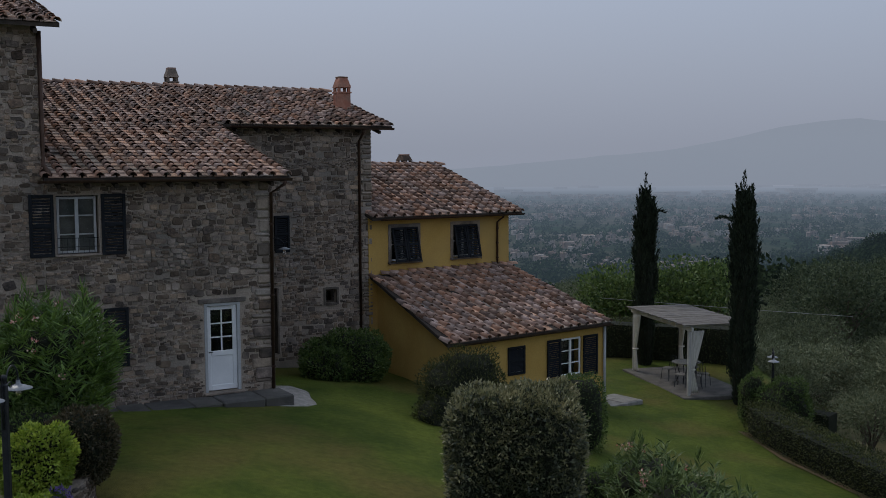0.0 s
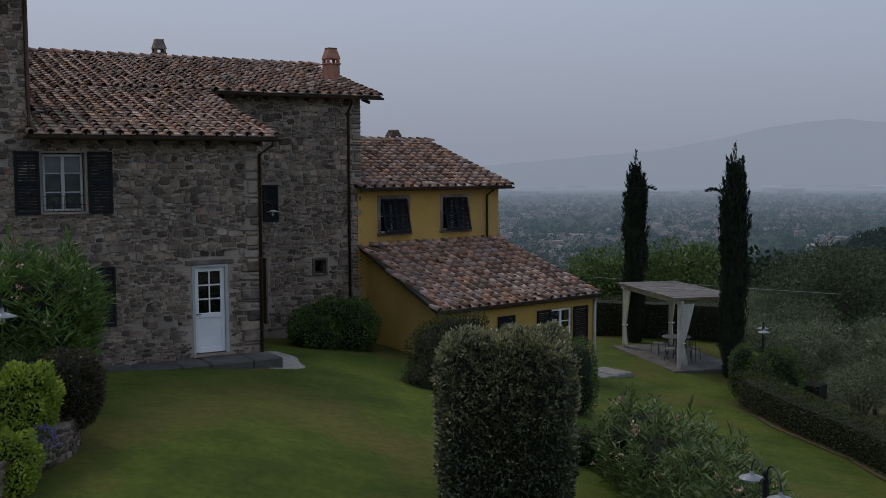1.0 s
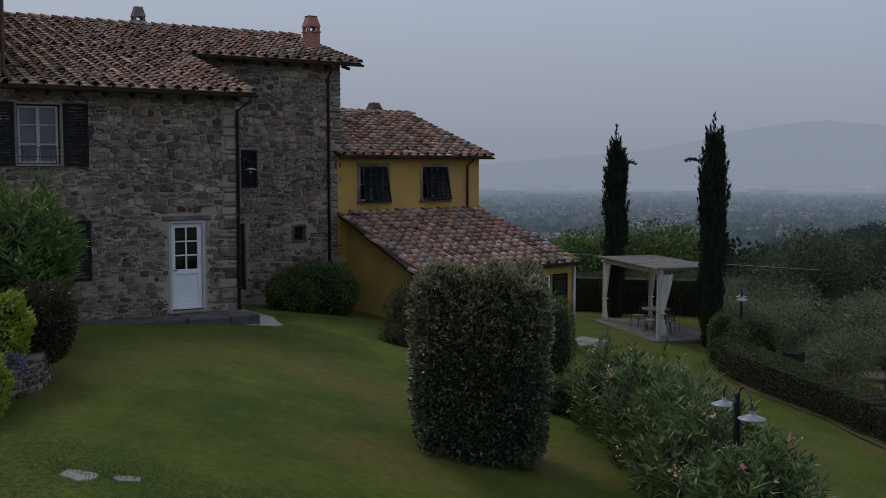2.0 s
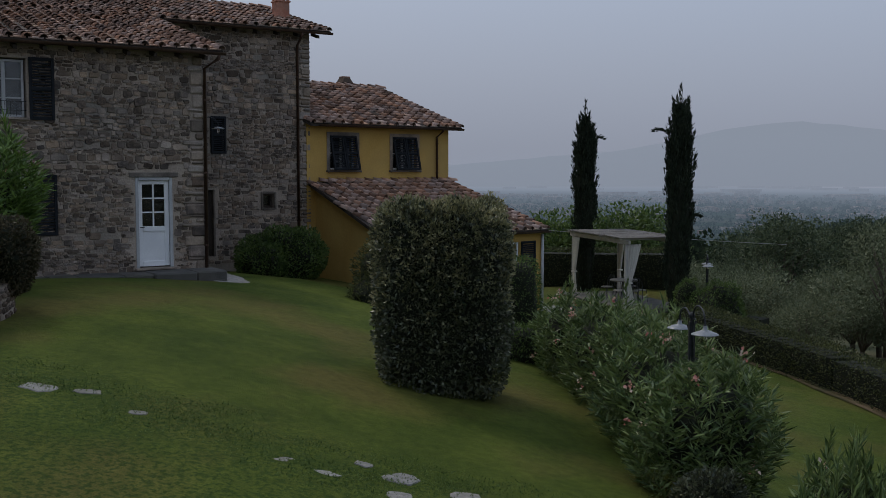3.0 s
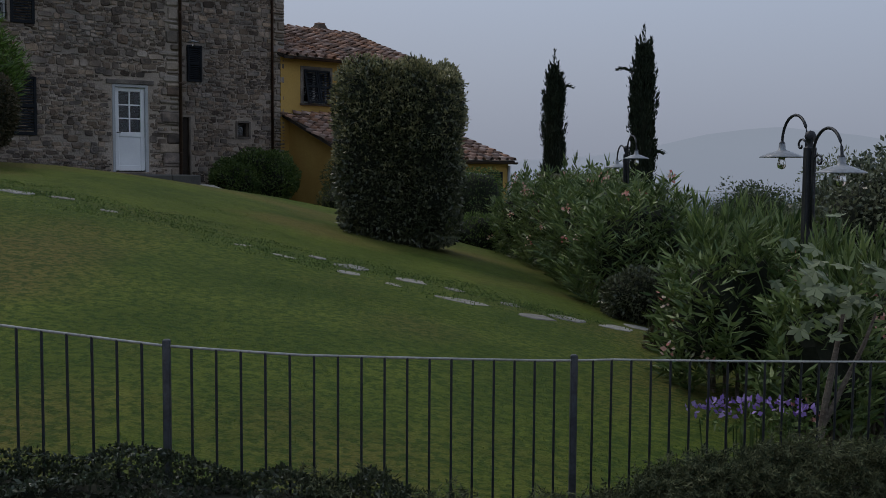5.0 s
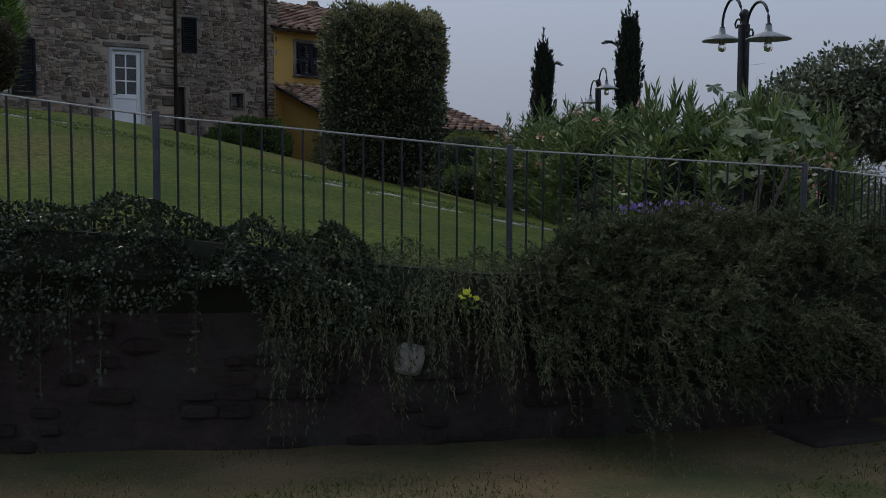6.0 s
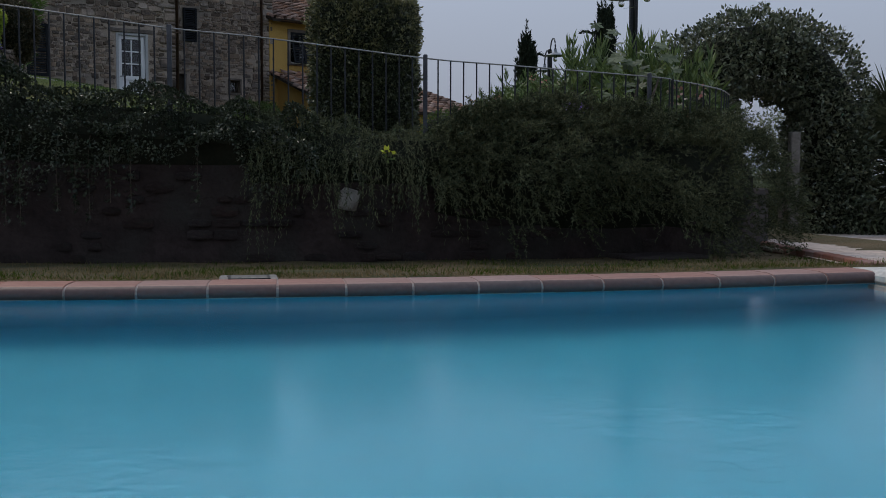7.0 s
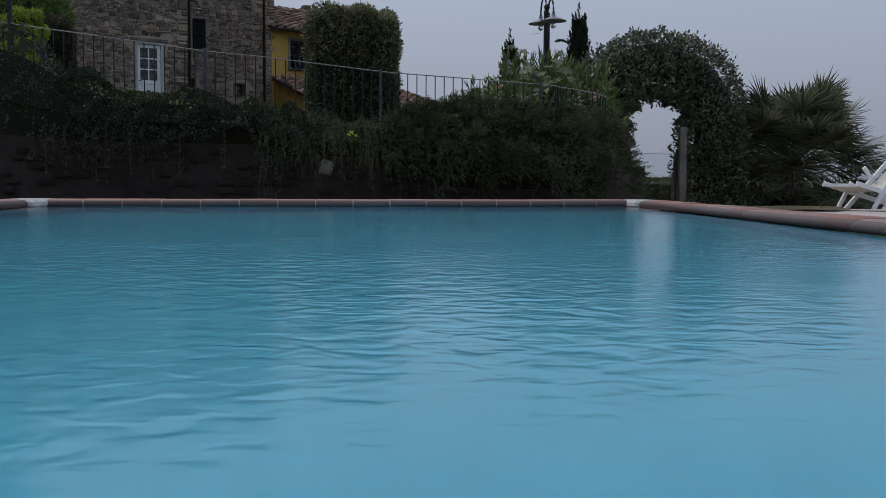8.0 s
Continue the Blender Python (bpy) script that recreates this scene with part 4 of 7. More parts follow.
# openings of the farmhouse
w1 = casement(farm, 4.18, 5.05, 5.83, 7.12, Q1, M_GREYPAINT, 2, 3)
for a in (4.40, 4.83):
    part("curtain", Geo().box((a, Q1 + 0.25, 6.47), (0.36, 0.01, 1.25)), M_NET, w1, "dim net curtain")
part("sill", Geo().soft((4.61, Q1 + 0.02, 5.79), (1.02, 0.22, 0.05), 0, 0.008), M_QUOIN, w1)
for z in (5.98, 6.18):
    part("guard_rail", Geo().tube([(4.16, Q1 - 0.01, z), (5.07, Q1 - 0.01, z)], 0.008, 6), M_IRON, w1)
for i in range(7):
    part("guard_bar", Geo().tube([(4.25 + 0.12 * i, Q1 - 0.01, 5.84), (4.25 + 0.12 * i, Q1 - 0.01, 6.18)], 0.006, 6), M_IRON, w1)
shutter(farm, 3.56, 4.09, 5.77, 7.18, Q1)
shutter(farm, 5.13, 5.68, 5.77, 7.18, Q1)
casement(farm, 4.21, 5.05, 3.18, 4.48, Q1, M_WHITE, 2, 3)
shutter(farm, 3.6, 4.1, 3.13, 4.52, Q1)
shutter(farm, 5.12, 5.68, 3.13, 4.52, Q1)
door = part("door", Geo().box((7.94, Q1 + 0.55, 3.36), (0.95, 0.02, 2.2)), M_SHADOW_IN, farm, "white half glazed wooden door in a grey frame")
g = Geo()
for a in (7.525, 8.355):
    g.soft((a, Q1 + 0.045, 3.36), (0.075, 0.13, 2.19), 0, 0.008)
g.soft((7.94, Q1 + 0.045, 4.425), (0.755, 0.13, 0.075), 0, 0.008)
part("frame", g, M_GREYPAINT, door)
g = Geo()
y = Q1 + 0.08
for a in (7.615, 8.265):
    g.soft((a, y, 3.345), (0.10, 0.05, 2.09), 0, 0.006)
for z, h in ((4.335, 0.10), (3.21, 0.12), (2.36, 0.13)):
    g.soft((7.94, y, z), (0.55, 0.05, h), 0, 0.006)
part("leaf", g, M_WHITE, door)
part("panel", Geo().soft((7.94, y + 0.012, 2.79), (0.56, 0.025, 0.75), 0, 0.02), M_WHITE, door)
g = Geo()
g.box((7.94, y, 3.78), (0.032, 0.03, 1.02))
for z in (3.61, 3.95):
    g.box((7.94, y, z), (0.55, 0.03, 0.032))
part("glazing_bar", g, M_WHITE, door)
for i in range(2):
    for j in range(3):
        p = part("pane", Geo().box((7.803 + 0.274 * i, y + 0.012, 3.44 + 0.34 * j), (0.25, 0.005, 0.32)), M_GLASS, door)
        p.visible_shadow = False
part("handle", Geo().tube([(7.61, y - 0.03, 3.25), (7.61, y - 0.06, 3.25), (7.70, y - 0.065, 3.25)], 0.011, 8), M_IRON, door, "dark lever handle")
part("lintel", Geo().soft((7.94, Q1 - 0.01, 4.52), (1.2, 0.08, 0.11), 0, 0.01), M_QUOIN, door)
part("threshold", Geo().soft((7.94, Q1 + 0.02, 2.24), (1.0, 0.36, 0.05), 0, 0.01), M_QUOIN, door)
d2 = part("door", Geo().soft((11.3, Q2 + 0.12, 2.98), (0.72, 0.05, 2.04), 0, 0.006), M_WOODDK, farm, "dark wooden side door")
part("frame", Geo().soft((11.64, Q2 + 0.0, 2.98), (0.06, 0.12, 2.06), 0, 0.006).soft((10.9, Q2 + 0.0, 2.98), (0.06, 0.12, 2.06), 0, 0.006), M_QUOIN, d2)
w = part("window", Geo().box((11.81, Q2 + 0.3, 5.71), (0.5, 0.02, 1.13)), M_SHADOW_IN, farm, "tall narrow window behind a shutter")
shutter(farm, 11.57, 12.06, 5.13, 6.28, Q2, slats=16)
w = casement(farm, 13.28, 13.63, 3.44, 3.86, Q2, M_WOODDK, 1, 1, 0.2)
g = Geo()
for a, b, ww, h in ((13.23, 3.65, 0.07, 0.56), (13.68, 3.65, 0.07, 0.56), (13.455, 3.91, 0.38, 0.07), (13.455, 3.39, 0.38, 0.07)):
    g.soft((a, Q2 - 0.01, b), (ww, 0.09, h), 0, 0.008)
part("surround", g, M_QUOIN, w)
# wall lamp on a swan neck at the corner of the front wall
LS, LQ, LZ = 9.74, 25.18, 5.68
wl = part("wall_lamp", Geo().tube([(9.19, LQ, 5.60), (9.205, LQ, 5.74), (9.25, LQ, 5.86), (9.36, LQ, 5.95), (9.50, LQ, 5.97), (9.63, LQ, 5.93), (9.71, LQ, 5.84), (LS, LQ, LZ + 0.05)], 0.014, 8), M_IRON, farm, "swan necked iron wall lamp")
part("scroll", Geo().tube([(9.19, LQ, 5.62), (9.30, LQ, 5.64), (9.38, LQ, 5.71), (9.39, LQ, 5.79), (9.34, LQ, 5.82), (9.30, LQ, 5.78)], 0.009, 8), M_IRON, wl)
part("wall_plate", Geo().soft((9.195, LQ, 5.62), (0.03, 0.07, 0.2), 0, 0.008), M_IRON, wl)
part("shade", Geo().lathe([(0.02, 0.05), (0.05, 0.04), (0.17, 0.0), (0.165, -0.006), (0.04, 0.03)], (LS, LQ, LZ), 18), M_SHADE, wl, "pale enamel shade", True)
part("bulb", Geo().lathe([(0.0, -0.12), (0.03, -0.10), (0.035, -0.06), (0.02, 0.0)], (LS, LQ, LZ), 10), M_BULB, wl, "", True)

# doorstep paving along the front
pave = thing("front_paving", "worn grey flagstones laid along the house front", "paving", HOUSE.copy(), kind="structure")
rs = random.Random(4)
s = 4.6
while s < 9.05:
    w = rs.uniform(0.6, 1.1)
    d = 1.02 + rs.uniform(-0.10, 0.06)
    part("flagstone", Geo().soft((s + w / 2, Q1 - d / 2 - 0.02, 2.03 + rs.uniform(-0.012, 0.012)), (w - 0.012, d, 0.34), rs.uniform(-0.01, 0.01), 0.03), M_STEP, pave)
    s += w
g = Geo()                                              # worn gravel patch round the corner
for i in range(13):
    t = i / 12
    q0 = Q1 - 1.1 + 2.7 * t
    a0, a1 = 9.0 + 0.35 * t - 0.1 * math.sin(3.1 * t), 9.95 + 0.5 * math.sin(1.9 * t) + 0.05 * math.sin(11 * t)
    for k in range(5):
        c = a0 + (a1 - a0) * k / 4
        p = HOUSE @ Vector((c, q0, 0))
        g.v.append((c, q0, lawn_z(p.x, p.y) + (0.062 if 0 < k < 4 and 0 < i < 12 else 0.0)))
g.f = [(5 * i + k, 5 * i + k + 1, 5 * i + k + 6, 5 * i + k + 5) for i in range(12) for k in range(4)]
part("gravel_patch", g, M_GRAVEL, pave, "pale worn gravel patch", True)

# ---- ochre house and its lean-to ----
YB, YA0, YA1 = 28.285, 19.0, 25.09
Y_EQ, Y_EZ, Y_SL, Y_RB = 27.90, 6.14, 0.334, 33.0
LB, LA0, LA1 = 23.45, 18.62, 24.94
L_EB, L_EZ, L_SL = 23.22, 2.702, 0.301
ochre = thing("ochre_house", "two storey ochre plastered house with a tiled lean-to", "house", YELLOW.copy())
HY = [(19.9, 20.98, 4.62, 5.76), (22.52, 23.60, 4.62, 5.76)]
HL = [(22.98, 23.92, 1.09, 2.33), (20.75, 21.45, 1.45, 2.28)]
part("wall", holed_wall(YA0, YA1, -0.6, 6.20, YB, 0.4, HY), M_YELLOW, ochre, "ochre plaster wall")
part("wall", holed_wall(LA0, LA1, -0.6, L_EZ + L_SL * (LB - L_EB) - 0.1, LB, 0.35, HL), M_YELLOW, ochre, "ochre plaster lean-to wall")
for a in (LA0 + 0.175, LA1 - 0.175):
    g = Geo()
    k = 0.70 if a < 20 else 0.0                       # the far side wall runs square to the farmhouse
    zf, zb = L_EZ + L_SL * (LB + 0.35 - L_EB) - 0.1, L_EZ + L_SL * (YB - L_EB) - 0.1
    g.add([(a - 0.175, LB + 0.35, -0.6), (a + 0.175, LB + 0.35, -0.6), (a + 0.175 + k, YB, -0.6), (a - 0.175 + k, YB, -0.6), (a - 0.175, LB + 0.35, zf), (a + 0.175, LB + 0.35, zf), (a + 0.175 + k, YB, zb), (a - 0.175 + k, YB, zb)],
          [(3, 2, 1, 0), (4, 5, 6, 7), (0, 1, 5, 4), (1, 2, 6, 5), (2, 3, 7, 6), (3, 0, 4, 7)])
    part("wall", g, M_YELLOW, ochre, "ochre plaster side wall")
yr = Y_EZ + Y_SL * (Y_RB - Y_EQ)
for qa, qb in ((YB + 0.4, Y_RB), (Y_RB, 37.6)):
    za = yr - Y_SL * abs(Y_RB - qa) - 0.1
    zb = yr - Y_SL * abs(Y_RB - qb) - 0.1
    for a in (YA0 + 0.2, YA1 - 0.2):
        g = Geo().add([(a - 0.2, qa, -0.6), (a + 0.2, qa, -0.6), (a + 0.2, qb, -0.6), (a - 0.2, qb, -0.6), (a - 0.2, qa, za), (a + 0.2, qa, za), (a + 0.2, qb, zb), (a - 0.2, qb, zb)],
              [(3, 2, 1, 0), (4, 5, 6, 7), (0, 1, 5, 4), (1, 2, 6, 5), (2, 3, 7, 6), (3, 0, 4, 7)])
        part("wall", g, M_YELLOW, ochre, "ochre plaster end wall")
part("wall", Geo().box((22.05, 37.4, 2.9), (6.1, 0.4, 7.0)), M_YELLOW, ochre, "ochre plaster back wall")
roof_y = roof_deck(ochre, "roof", YA0 - 0.1, YA1 + 0.32, Y_EQ, Y_RB, Y_EZ, Y_SL, label="weathered terracotta roof of pan and cover tiles")
part("roof_back", Geo().add([(YA0 - 0.1, Y_RB, yr), (YA1 + 0.32, Y_RB, yr), (YA1 + 0.32, 38.1, Y_EZ), (YA0 - 0.1, 38.1, Y_EZ), (YA0 - 0.1, Y_RB, yr - 0.1), (YA1 + 0.32, Y_RB, yr - 0.1), (YA1 + 0.32, 38.1, Y_EZ - 0.1), (YA0 - 0.1, 38.1, Y_EZ - 0.1)],
                            [(0, 1, 2, 3), (7, 6, 5, 4), (1, 5, 6, 2), (2, 6, 7, 3), (0, 4, 5, 1)]), M_TILE, ochre)
roof_l = roof_deck(ochre, "roof", LA0 - 0.35, LA1 + 0.08, L_EB, YB, L_EZ, L_SL, skew=0.78, label="mossy terracotta lean-to roof of pan and cover tiles")
gutter(ochre, YA0 + 0.2, YA1 + 0.34, Y_EQ - 0.05, Y_EZ - 0.04)
gutter(ochre, LA0 - 0.1, LA1 + 0.12, L_EB - 0.05, L_EZ - 0.04)
downpipe(ochre, [(24.5, Y_EQ - 0.05, 6.08), (24.5, Y_EQ + 0.02, 5.98), (24.5, YB - 0.06, 5.8), (24.5, YB - 0.06, 4.3)], 0.04)
part("corner_pipe", Geo().tube([(LA1 - 0.02, LB - 0.06, 2.55), (LA1 - 0.02, LB - 0.06, 0.0)], 0.05, 10), M_GREYPAINT, ochre, "pale corner downpipe", True)
chimney(ochre, 24.3, 33.6, 7.40, 0.46, 0.42, 0.74, M_BIGSTONE)
for a0, a1, z0, z1 in HY:
    w = casement(ochre, a0 + 0.02, a1 - 0.02, z0 + 0.02, z1 - 0.02, YB, M_WHITE, 2, 2)
    g = Geo()
    for a, b, ww, h in ((a0 - 0.06, (z0 + z1) / 2, 0.12, z1 - z0), (a1 + 0.06, (z0 + z1) / 2, 0.12, z1 - z0), ((a0 + a1) / 2, z1 + 0.06, a1 - a0 + 0.24, 0.12)):
        g.box((a, YB - 0.006, b), (ww, 0.03, h))
    part("surround", g, M_QUOIN, w, "grey stone window surround")
    part("sill", Geo().soft(((a0 + a1) / 2, YB - 0.03, z0 - 0.03), (a1 - a0 + 0.3, 0.16, 0.06), 0, 0.008), M_QUOIN, w)
    mid = (a0 + a1) / 2
    for b0, b1 in ((a0 + 0.005, mid - 0.005), (mid + 0.005, a1 - 0.005)):   # leaves pushed out at the foot
        shutter(ochre, b0, b1, z0 - 0.02, z1, YB + 0.03, Matrix.Translation((0, YB, z1)) @ Matrix.Rotation(radians(-13), 4, "X") @ Matrix.Translation((0, -YB, -z1)), 16)
    for a in (a0 - 0.12, a1 + 0.12):
        part("shutter_stay", Geo().tube([(a, YB, z0 - 0.02), (a, YB - 0.1, z0 - 0.02), (a, YB - 0.1, z0 - 0.09)], 0.01, 6), M_IRON, w)
w = casement(ochre, 23.0, 23.9, 1.11, 2.31, LB, M_WHITE, 2, 3, 0.06)
part("sill", Geo().soft((23.45, LB - 0.03, 1.06), (1.1, 0.2, 0.06), 0, 0.008), M_QUOIN, w)
shutter(ochre, 22.37, 22.96, 1.05, 2.34, LB)
shutter(ochre, 23.96, 24.62, 1.03, 2.34, LB)
w = casement(ochre, 20.77, 21.43, 1.47, 2.26, LB, M_WHITE, 1, 2, 0.1)
shutter(ochre, 20.75, 21.45, 1.43, 2.30, LB + 0.02)
step = solid("door_step", Geo().soft((0, 0, 0), (1.7, 1.3, 0.16), 0, 0.02), M_PAVE, "low grey stone step at the corner of the house", "step", m=pose(5.55, 34.35, -0.10, 0, 0, 38))
part("flagstone", Geo().soft((0.35, -0.25, 0.085), (0.8, 0.7, 0.02), 0, 0.01), M_PAVE, step)


# ---- garden walls, fence, lamps, pergola ----
RNG = np.random.default_rng(7)


def wall_path(t):
    """Retaining wall centre line: t metres along x, then curling back towards the arch."""
    if t <= 3.9:
        return Vector((t, wall_y(t), 0))
    k = (t - 3.9) / 4.0
    return Vector((3.9 + 1.35 * min(k * 1.6, 1) ** 0.8 + 0.25 * k, wall_y(3.9) + 4.6 * k ** 1.35, 0))


def top_z(t):
    return 0.62 - 0.055 * max(min(t, 5), -3)


terrace = thing("retaining_wall", "old brick and stone garden wall, coloured dark as shaded by hanging plants", "wall", kind="structure")
g = Geo()
TS = [-9 + 0.3 * i for i in range(57)]
for t in TS:
    p = wall_path(t)
    d = (wall_path(t + 0.05) - wall_path(t - 0.05)).normalized()
    nrm = Vector((-d.y, d.x, 0))
    for o, z in ((0, -0.4), (0, top_z(t)), (0.4, top_z(t)), (0.4, -0.4)):
        q = p + nrm * (o + 0.03 * noise.noise(Vector((t * 2, z * 3, o))))
        g.v.append((q.x, q.y, z))
for i in range(len(TS) - 1):
    for k in range(3):
        a = i * 4 + k
        g.f.append((a, a + 4, a + 5, a + 1))
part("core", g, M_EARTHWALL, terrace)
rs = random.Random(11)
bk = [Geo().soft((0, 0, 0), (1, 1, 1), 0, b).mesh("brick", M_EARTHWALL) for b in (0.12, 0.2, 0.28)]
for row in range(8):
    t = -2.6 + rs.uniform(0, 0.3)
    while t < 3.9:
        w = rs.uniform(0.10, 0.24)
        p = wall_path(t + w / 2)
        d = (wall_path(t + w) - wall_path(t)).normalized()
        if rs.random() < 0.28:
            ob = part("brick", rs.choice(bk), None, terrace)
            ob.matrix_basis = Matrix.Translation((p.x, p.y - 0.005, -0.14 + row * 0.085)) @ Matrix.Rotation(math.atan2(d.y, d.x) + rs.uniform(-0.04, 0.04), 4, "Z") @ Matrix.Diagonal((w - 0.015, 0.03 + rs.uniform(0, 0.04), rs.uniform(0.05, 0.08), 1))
        t += w
bm = bmesh.new()
bmesh.ops.create_icosphere(bm, subdivisions=2, radius=0.5)
for v in bm.verts:
    v.co = Vector((max(min(v.co.x, 0.33), -0.3) * 0.25, v.co.y * 0.14, max(min(v.co.z, 0.34), -0.31) * 0.28)) * (1 + 0.2 * noise.noise(v.co * 5))
me = bpy.data.meshes.new("pale_stone")
bm.to_mesh(me)
bm.free()
me.materials.append(surface("pale_wall_stone", (0.24, 0.225, 0.20), (0.34, 0.32, 0.285), 9, 45, 0.9, 0, 0.6, 0.01))
ob = part("pale_stone", me, None, terrace, "single pale stone standing out of the wall")
ob.matrix_basis = pose(1.11, wall_y(1.11) - 0.04, 0.285, 0, 12, 10) @ Matrix.Scale(0.86, 4)

# iron fence along the wall top
fence = thing("garden_fence", "slim dark iron railing along the top of the garden wall", "fence")


def rail_z(t):
    return 1.53 - (0.13 if t < -0.17 else 0.078) * (max(min(t, 1.7), -8) + 0.17) - 0.045 * max(t - 1.7, 0)


def fence_pt(t):
    p = wall_path(t)
    d = (wall_path(t + 0.05) - wall_path(t - 0.05)).normalized()
    return p + Vector((-d.y, d.x, 0)) * (0.2 + 0.33 * min(max((t - 0.4) / 1.6, 0), 1) * min(max((5.6 - t) / 1.4, 0.4), 1))


T_END = 5.4
part("top_rail", Geo().tube([(*fence_pt(-8 + 0.2 * i).xy, rail_z(-8 + 0.2 * i)) for i in range(int((T_END + 8) / 0.2) + 1)], 0.0062, 6), M_RAIL, fence, "pale worn top rail", True)
part("bottom_rail", Geo().tube([(*fence_pt(-8 + 0.2 * i).xy, rail_z(-8 + 0.2 * i) - 0.8) for i in range(int((T_END + 8) / 0.2) + 1)], 0.010, 6), M_IRON, fence)
pick = Geo().tube([(0, 0, 0), (0, 0, -0.8)], 0.0065, 6).mesh("picket", M_IRON)
post = Geo().soft((0, 0, -0.45), (0.034, 0.034, 0.96), 0, 0.006).mesh("post", M_POST)
BAY = 1.955
for k in range(-67, 52):
    t = -0.19 + BAY * k / 18
    if t > T_END:
        continue
    is_post = k % 18 == 0
    p = fence_pt(t)
    ob = part("post" if is_post else "picket", post if is_post else pick, None, fence)
    ob.matrix_basis = Matrix.Translation((p.x, p.y, rail_z(t))) @ Matrix.Rotation(rs.uniform(-0.01, 0.01), 4, "X")


def lamp_post(x, y, z0, top, ang, label="twin armed wrought iron lamp post with flat pale shades", reach=0.40, sag=0.0):
    """Square pole with finial, two swan necks with scrolls, enamel shades and bulbs; sag: how far one arm stands above the mean."""
    lp = thing("garden_lamp", label, "lamp post", Matrix.Translation((x, y, z0)) @ Matrix.Rotation(ang, 4, "Z"), "garden lamps")
    h = top - z0
    part("pole", Geo().soft((0, 0, (h - 0.05) / 2), (0.08, 0.08, h - 0.05), 0, 0.01).soft((0, 0, 0.06), (0.16, 0.16, 0.12), 0, 0.02), M_IRON, lp)
    part("finial", Geo().lathe([(0.03, h - 0.05), (0.02, h - 0.02), (0.035, h + 0.0), (0.045, h + 0.03), (0.03, h + 0.065), (0.0, h + 0.075)], n=12), M_IRON, lp, "", True)
    for s in (-1, 1):
        k = h + s * sag
        pts = [(s * 0.055, 0, k - 0.62), (s * 0.06, 0, k - 0.2)]
        half = (reach - 0.06) / 2
        pts += [(s * (0.06 + half - half * math.cos(math.pi * i / 12)), 0, k - 0.055 + 0.20 * math.sin(math.pi * i / 12)) for i in range(13)]
        pts += [(s * reach, 0, k - 0.09)]
        arm = part("arm", Geo().tube(pts, 0.012, 8), M_IRON, lp, "", True)
        sc = [(s * (0.17 + (0.09 - 0.0065 * i) * math.cos(3.0 - 0.5 * i)), 0, k - 0.10 + (0.06 - 0.0045 * i) * math.sin(3.0 - 0.5 * i)) for i in range(13)]
        part("scroll", Geo().tube([(s * 0.062, 0, k - 0.50), (s * 0.07, 0, k - 0.22)] + sc, 0.009, 6), M_IRON, arm, "", True)
        part("hook", Geo().lathe([(0.012, 0.03), (0.024, 0.015), (0.026, 0.0), (0.014, -0.02)], (s * reach, 0, k - 0.085), 10), M_IRON, arm, "", True)
        part("shade", Geo().lathe([(0.025, 0.05), (0.03, 0.0), (0.08, -0.018), (0.175, -0.055), (0.18, -0.064), (0.165, -0.06), (0.07, -0.03), (0.02, -0.018)], (s * reach, 0, k - 0.125), 24), M_SHADE, lp, "pale enamel lamp shade", True)
        part("bulb", Geo().lathe([(0.018, -0.03), (0.026, -0.07), (0.036, -0.12), (0.03, -0.15), (0.0, -0.162)], (s * reach, 0, k - 0.125), 12), M_BULB, lp, "", True)
    return lp


lamp_post(4.42, 13.78, lawn_z(4.42, 13.78) - 0.1, 2.645, radians(88.3), reach=0.672, sag=-0.06)
lamp_post(4.06, 6.37, 0.3, 2.57, radians(89.7), reach=0.565, sag=0.064)
lamp_post(-5.55, 13.0, 2.0, 5.08, radians(88), "twin armed iron lamp post beside the flower bed")
lamp_post(10.5, 33.0, -0.8, 1.75, radians(75), "twin armed iron lamp post beyond the hedge")

# pergola with reed roof and tied curtains
PU, PW, PLEN, PWID = Vector((0.222, -0.975, 0)), Vector((0.975, 0.222, 0)), 4.95, 2.15
P0 = Vector((7.33, 40.6, -0.30))
perg = thing("pergola", "white timber pergola with a reed mat roof over a paved floor", "pergola", Matrix(((PU.x, PW.x, 0, P0.x), (PU.y, PW.y, 0, P0.y), (0, 0, 1, P0.z), (0, 0, 0, 1))))
part("floor_slab", Geo().soft((PLEN / 2, PWID / 2, 0.0), (PLEN + 0.5, PWID + 0.5, 0.16), 0, 0.02), M_STEP, perg, "grey paved floor")
for a in (0.1, PLEN - 0.1):
    for b in (0.1, PWID - 0.1):
        part("post", Geo().soft((a, b, 1.22), (0.11, 0.11, 2.3), 0, 0.01), M_OLDWHITE, perg)
for b in (0.1, PWID - 0.1):
    part("beam", Geo().soft((PLEN / 2, b, 2.41), (PLEN + 0.3, 0.09, 0.14), 0, 0.01), M_OLDWHITE, perg)
for i in range(9):
    part("rafter", Geo().soft((0.1 + (PLEN - 0.2) * i / 8, PWID / 2, 2.52), (0.06, PWID + 0.3, 0.08), 0, 0.008), M_OLDWHITE, perg)
for i in range(40):
    part("reed", Geo().box((-0.1 + (PLEN + 0.2) * (i + 0.5) / 40, PWID / 2, 2.575 + rs.uniform(-0.006, 0.006)), ((PLEN + 0.2) / 40 - 0.008, PWID + 0.36 + rs.uniform(-0.05, 0.05), 0.025), rs.uniform(-0.006, 0.006)), M_CANE, perg)


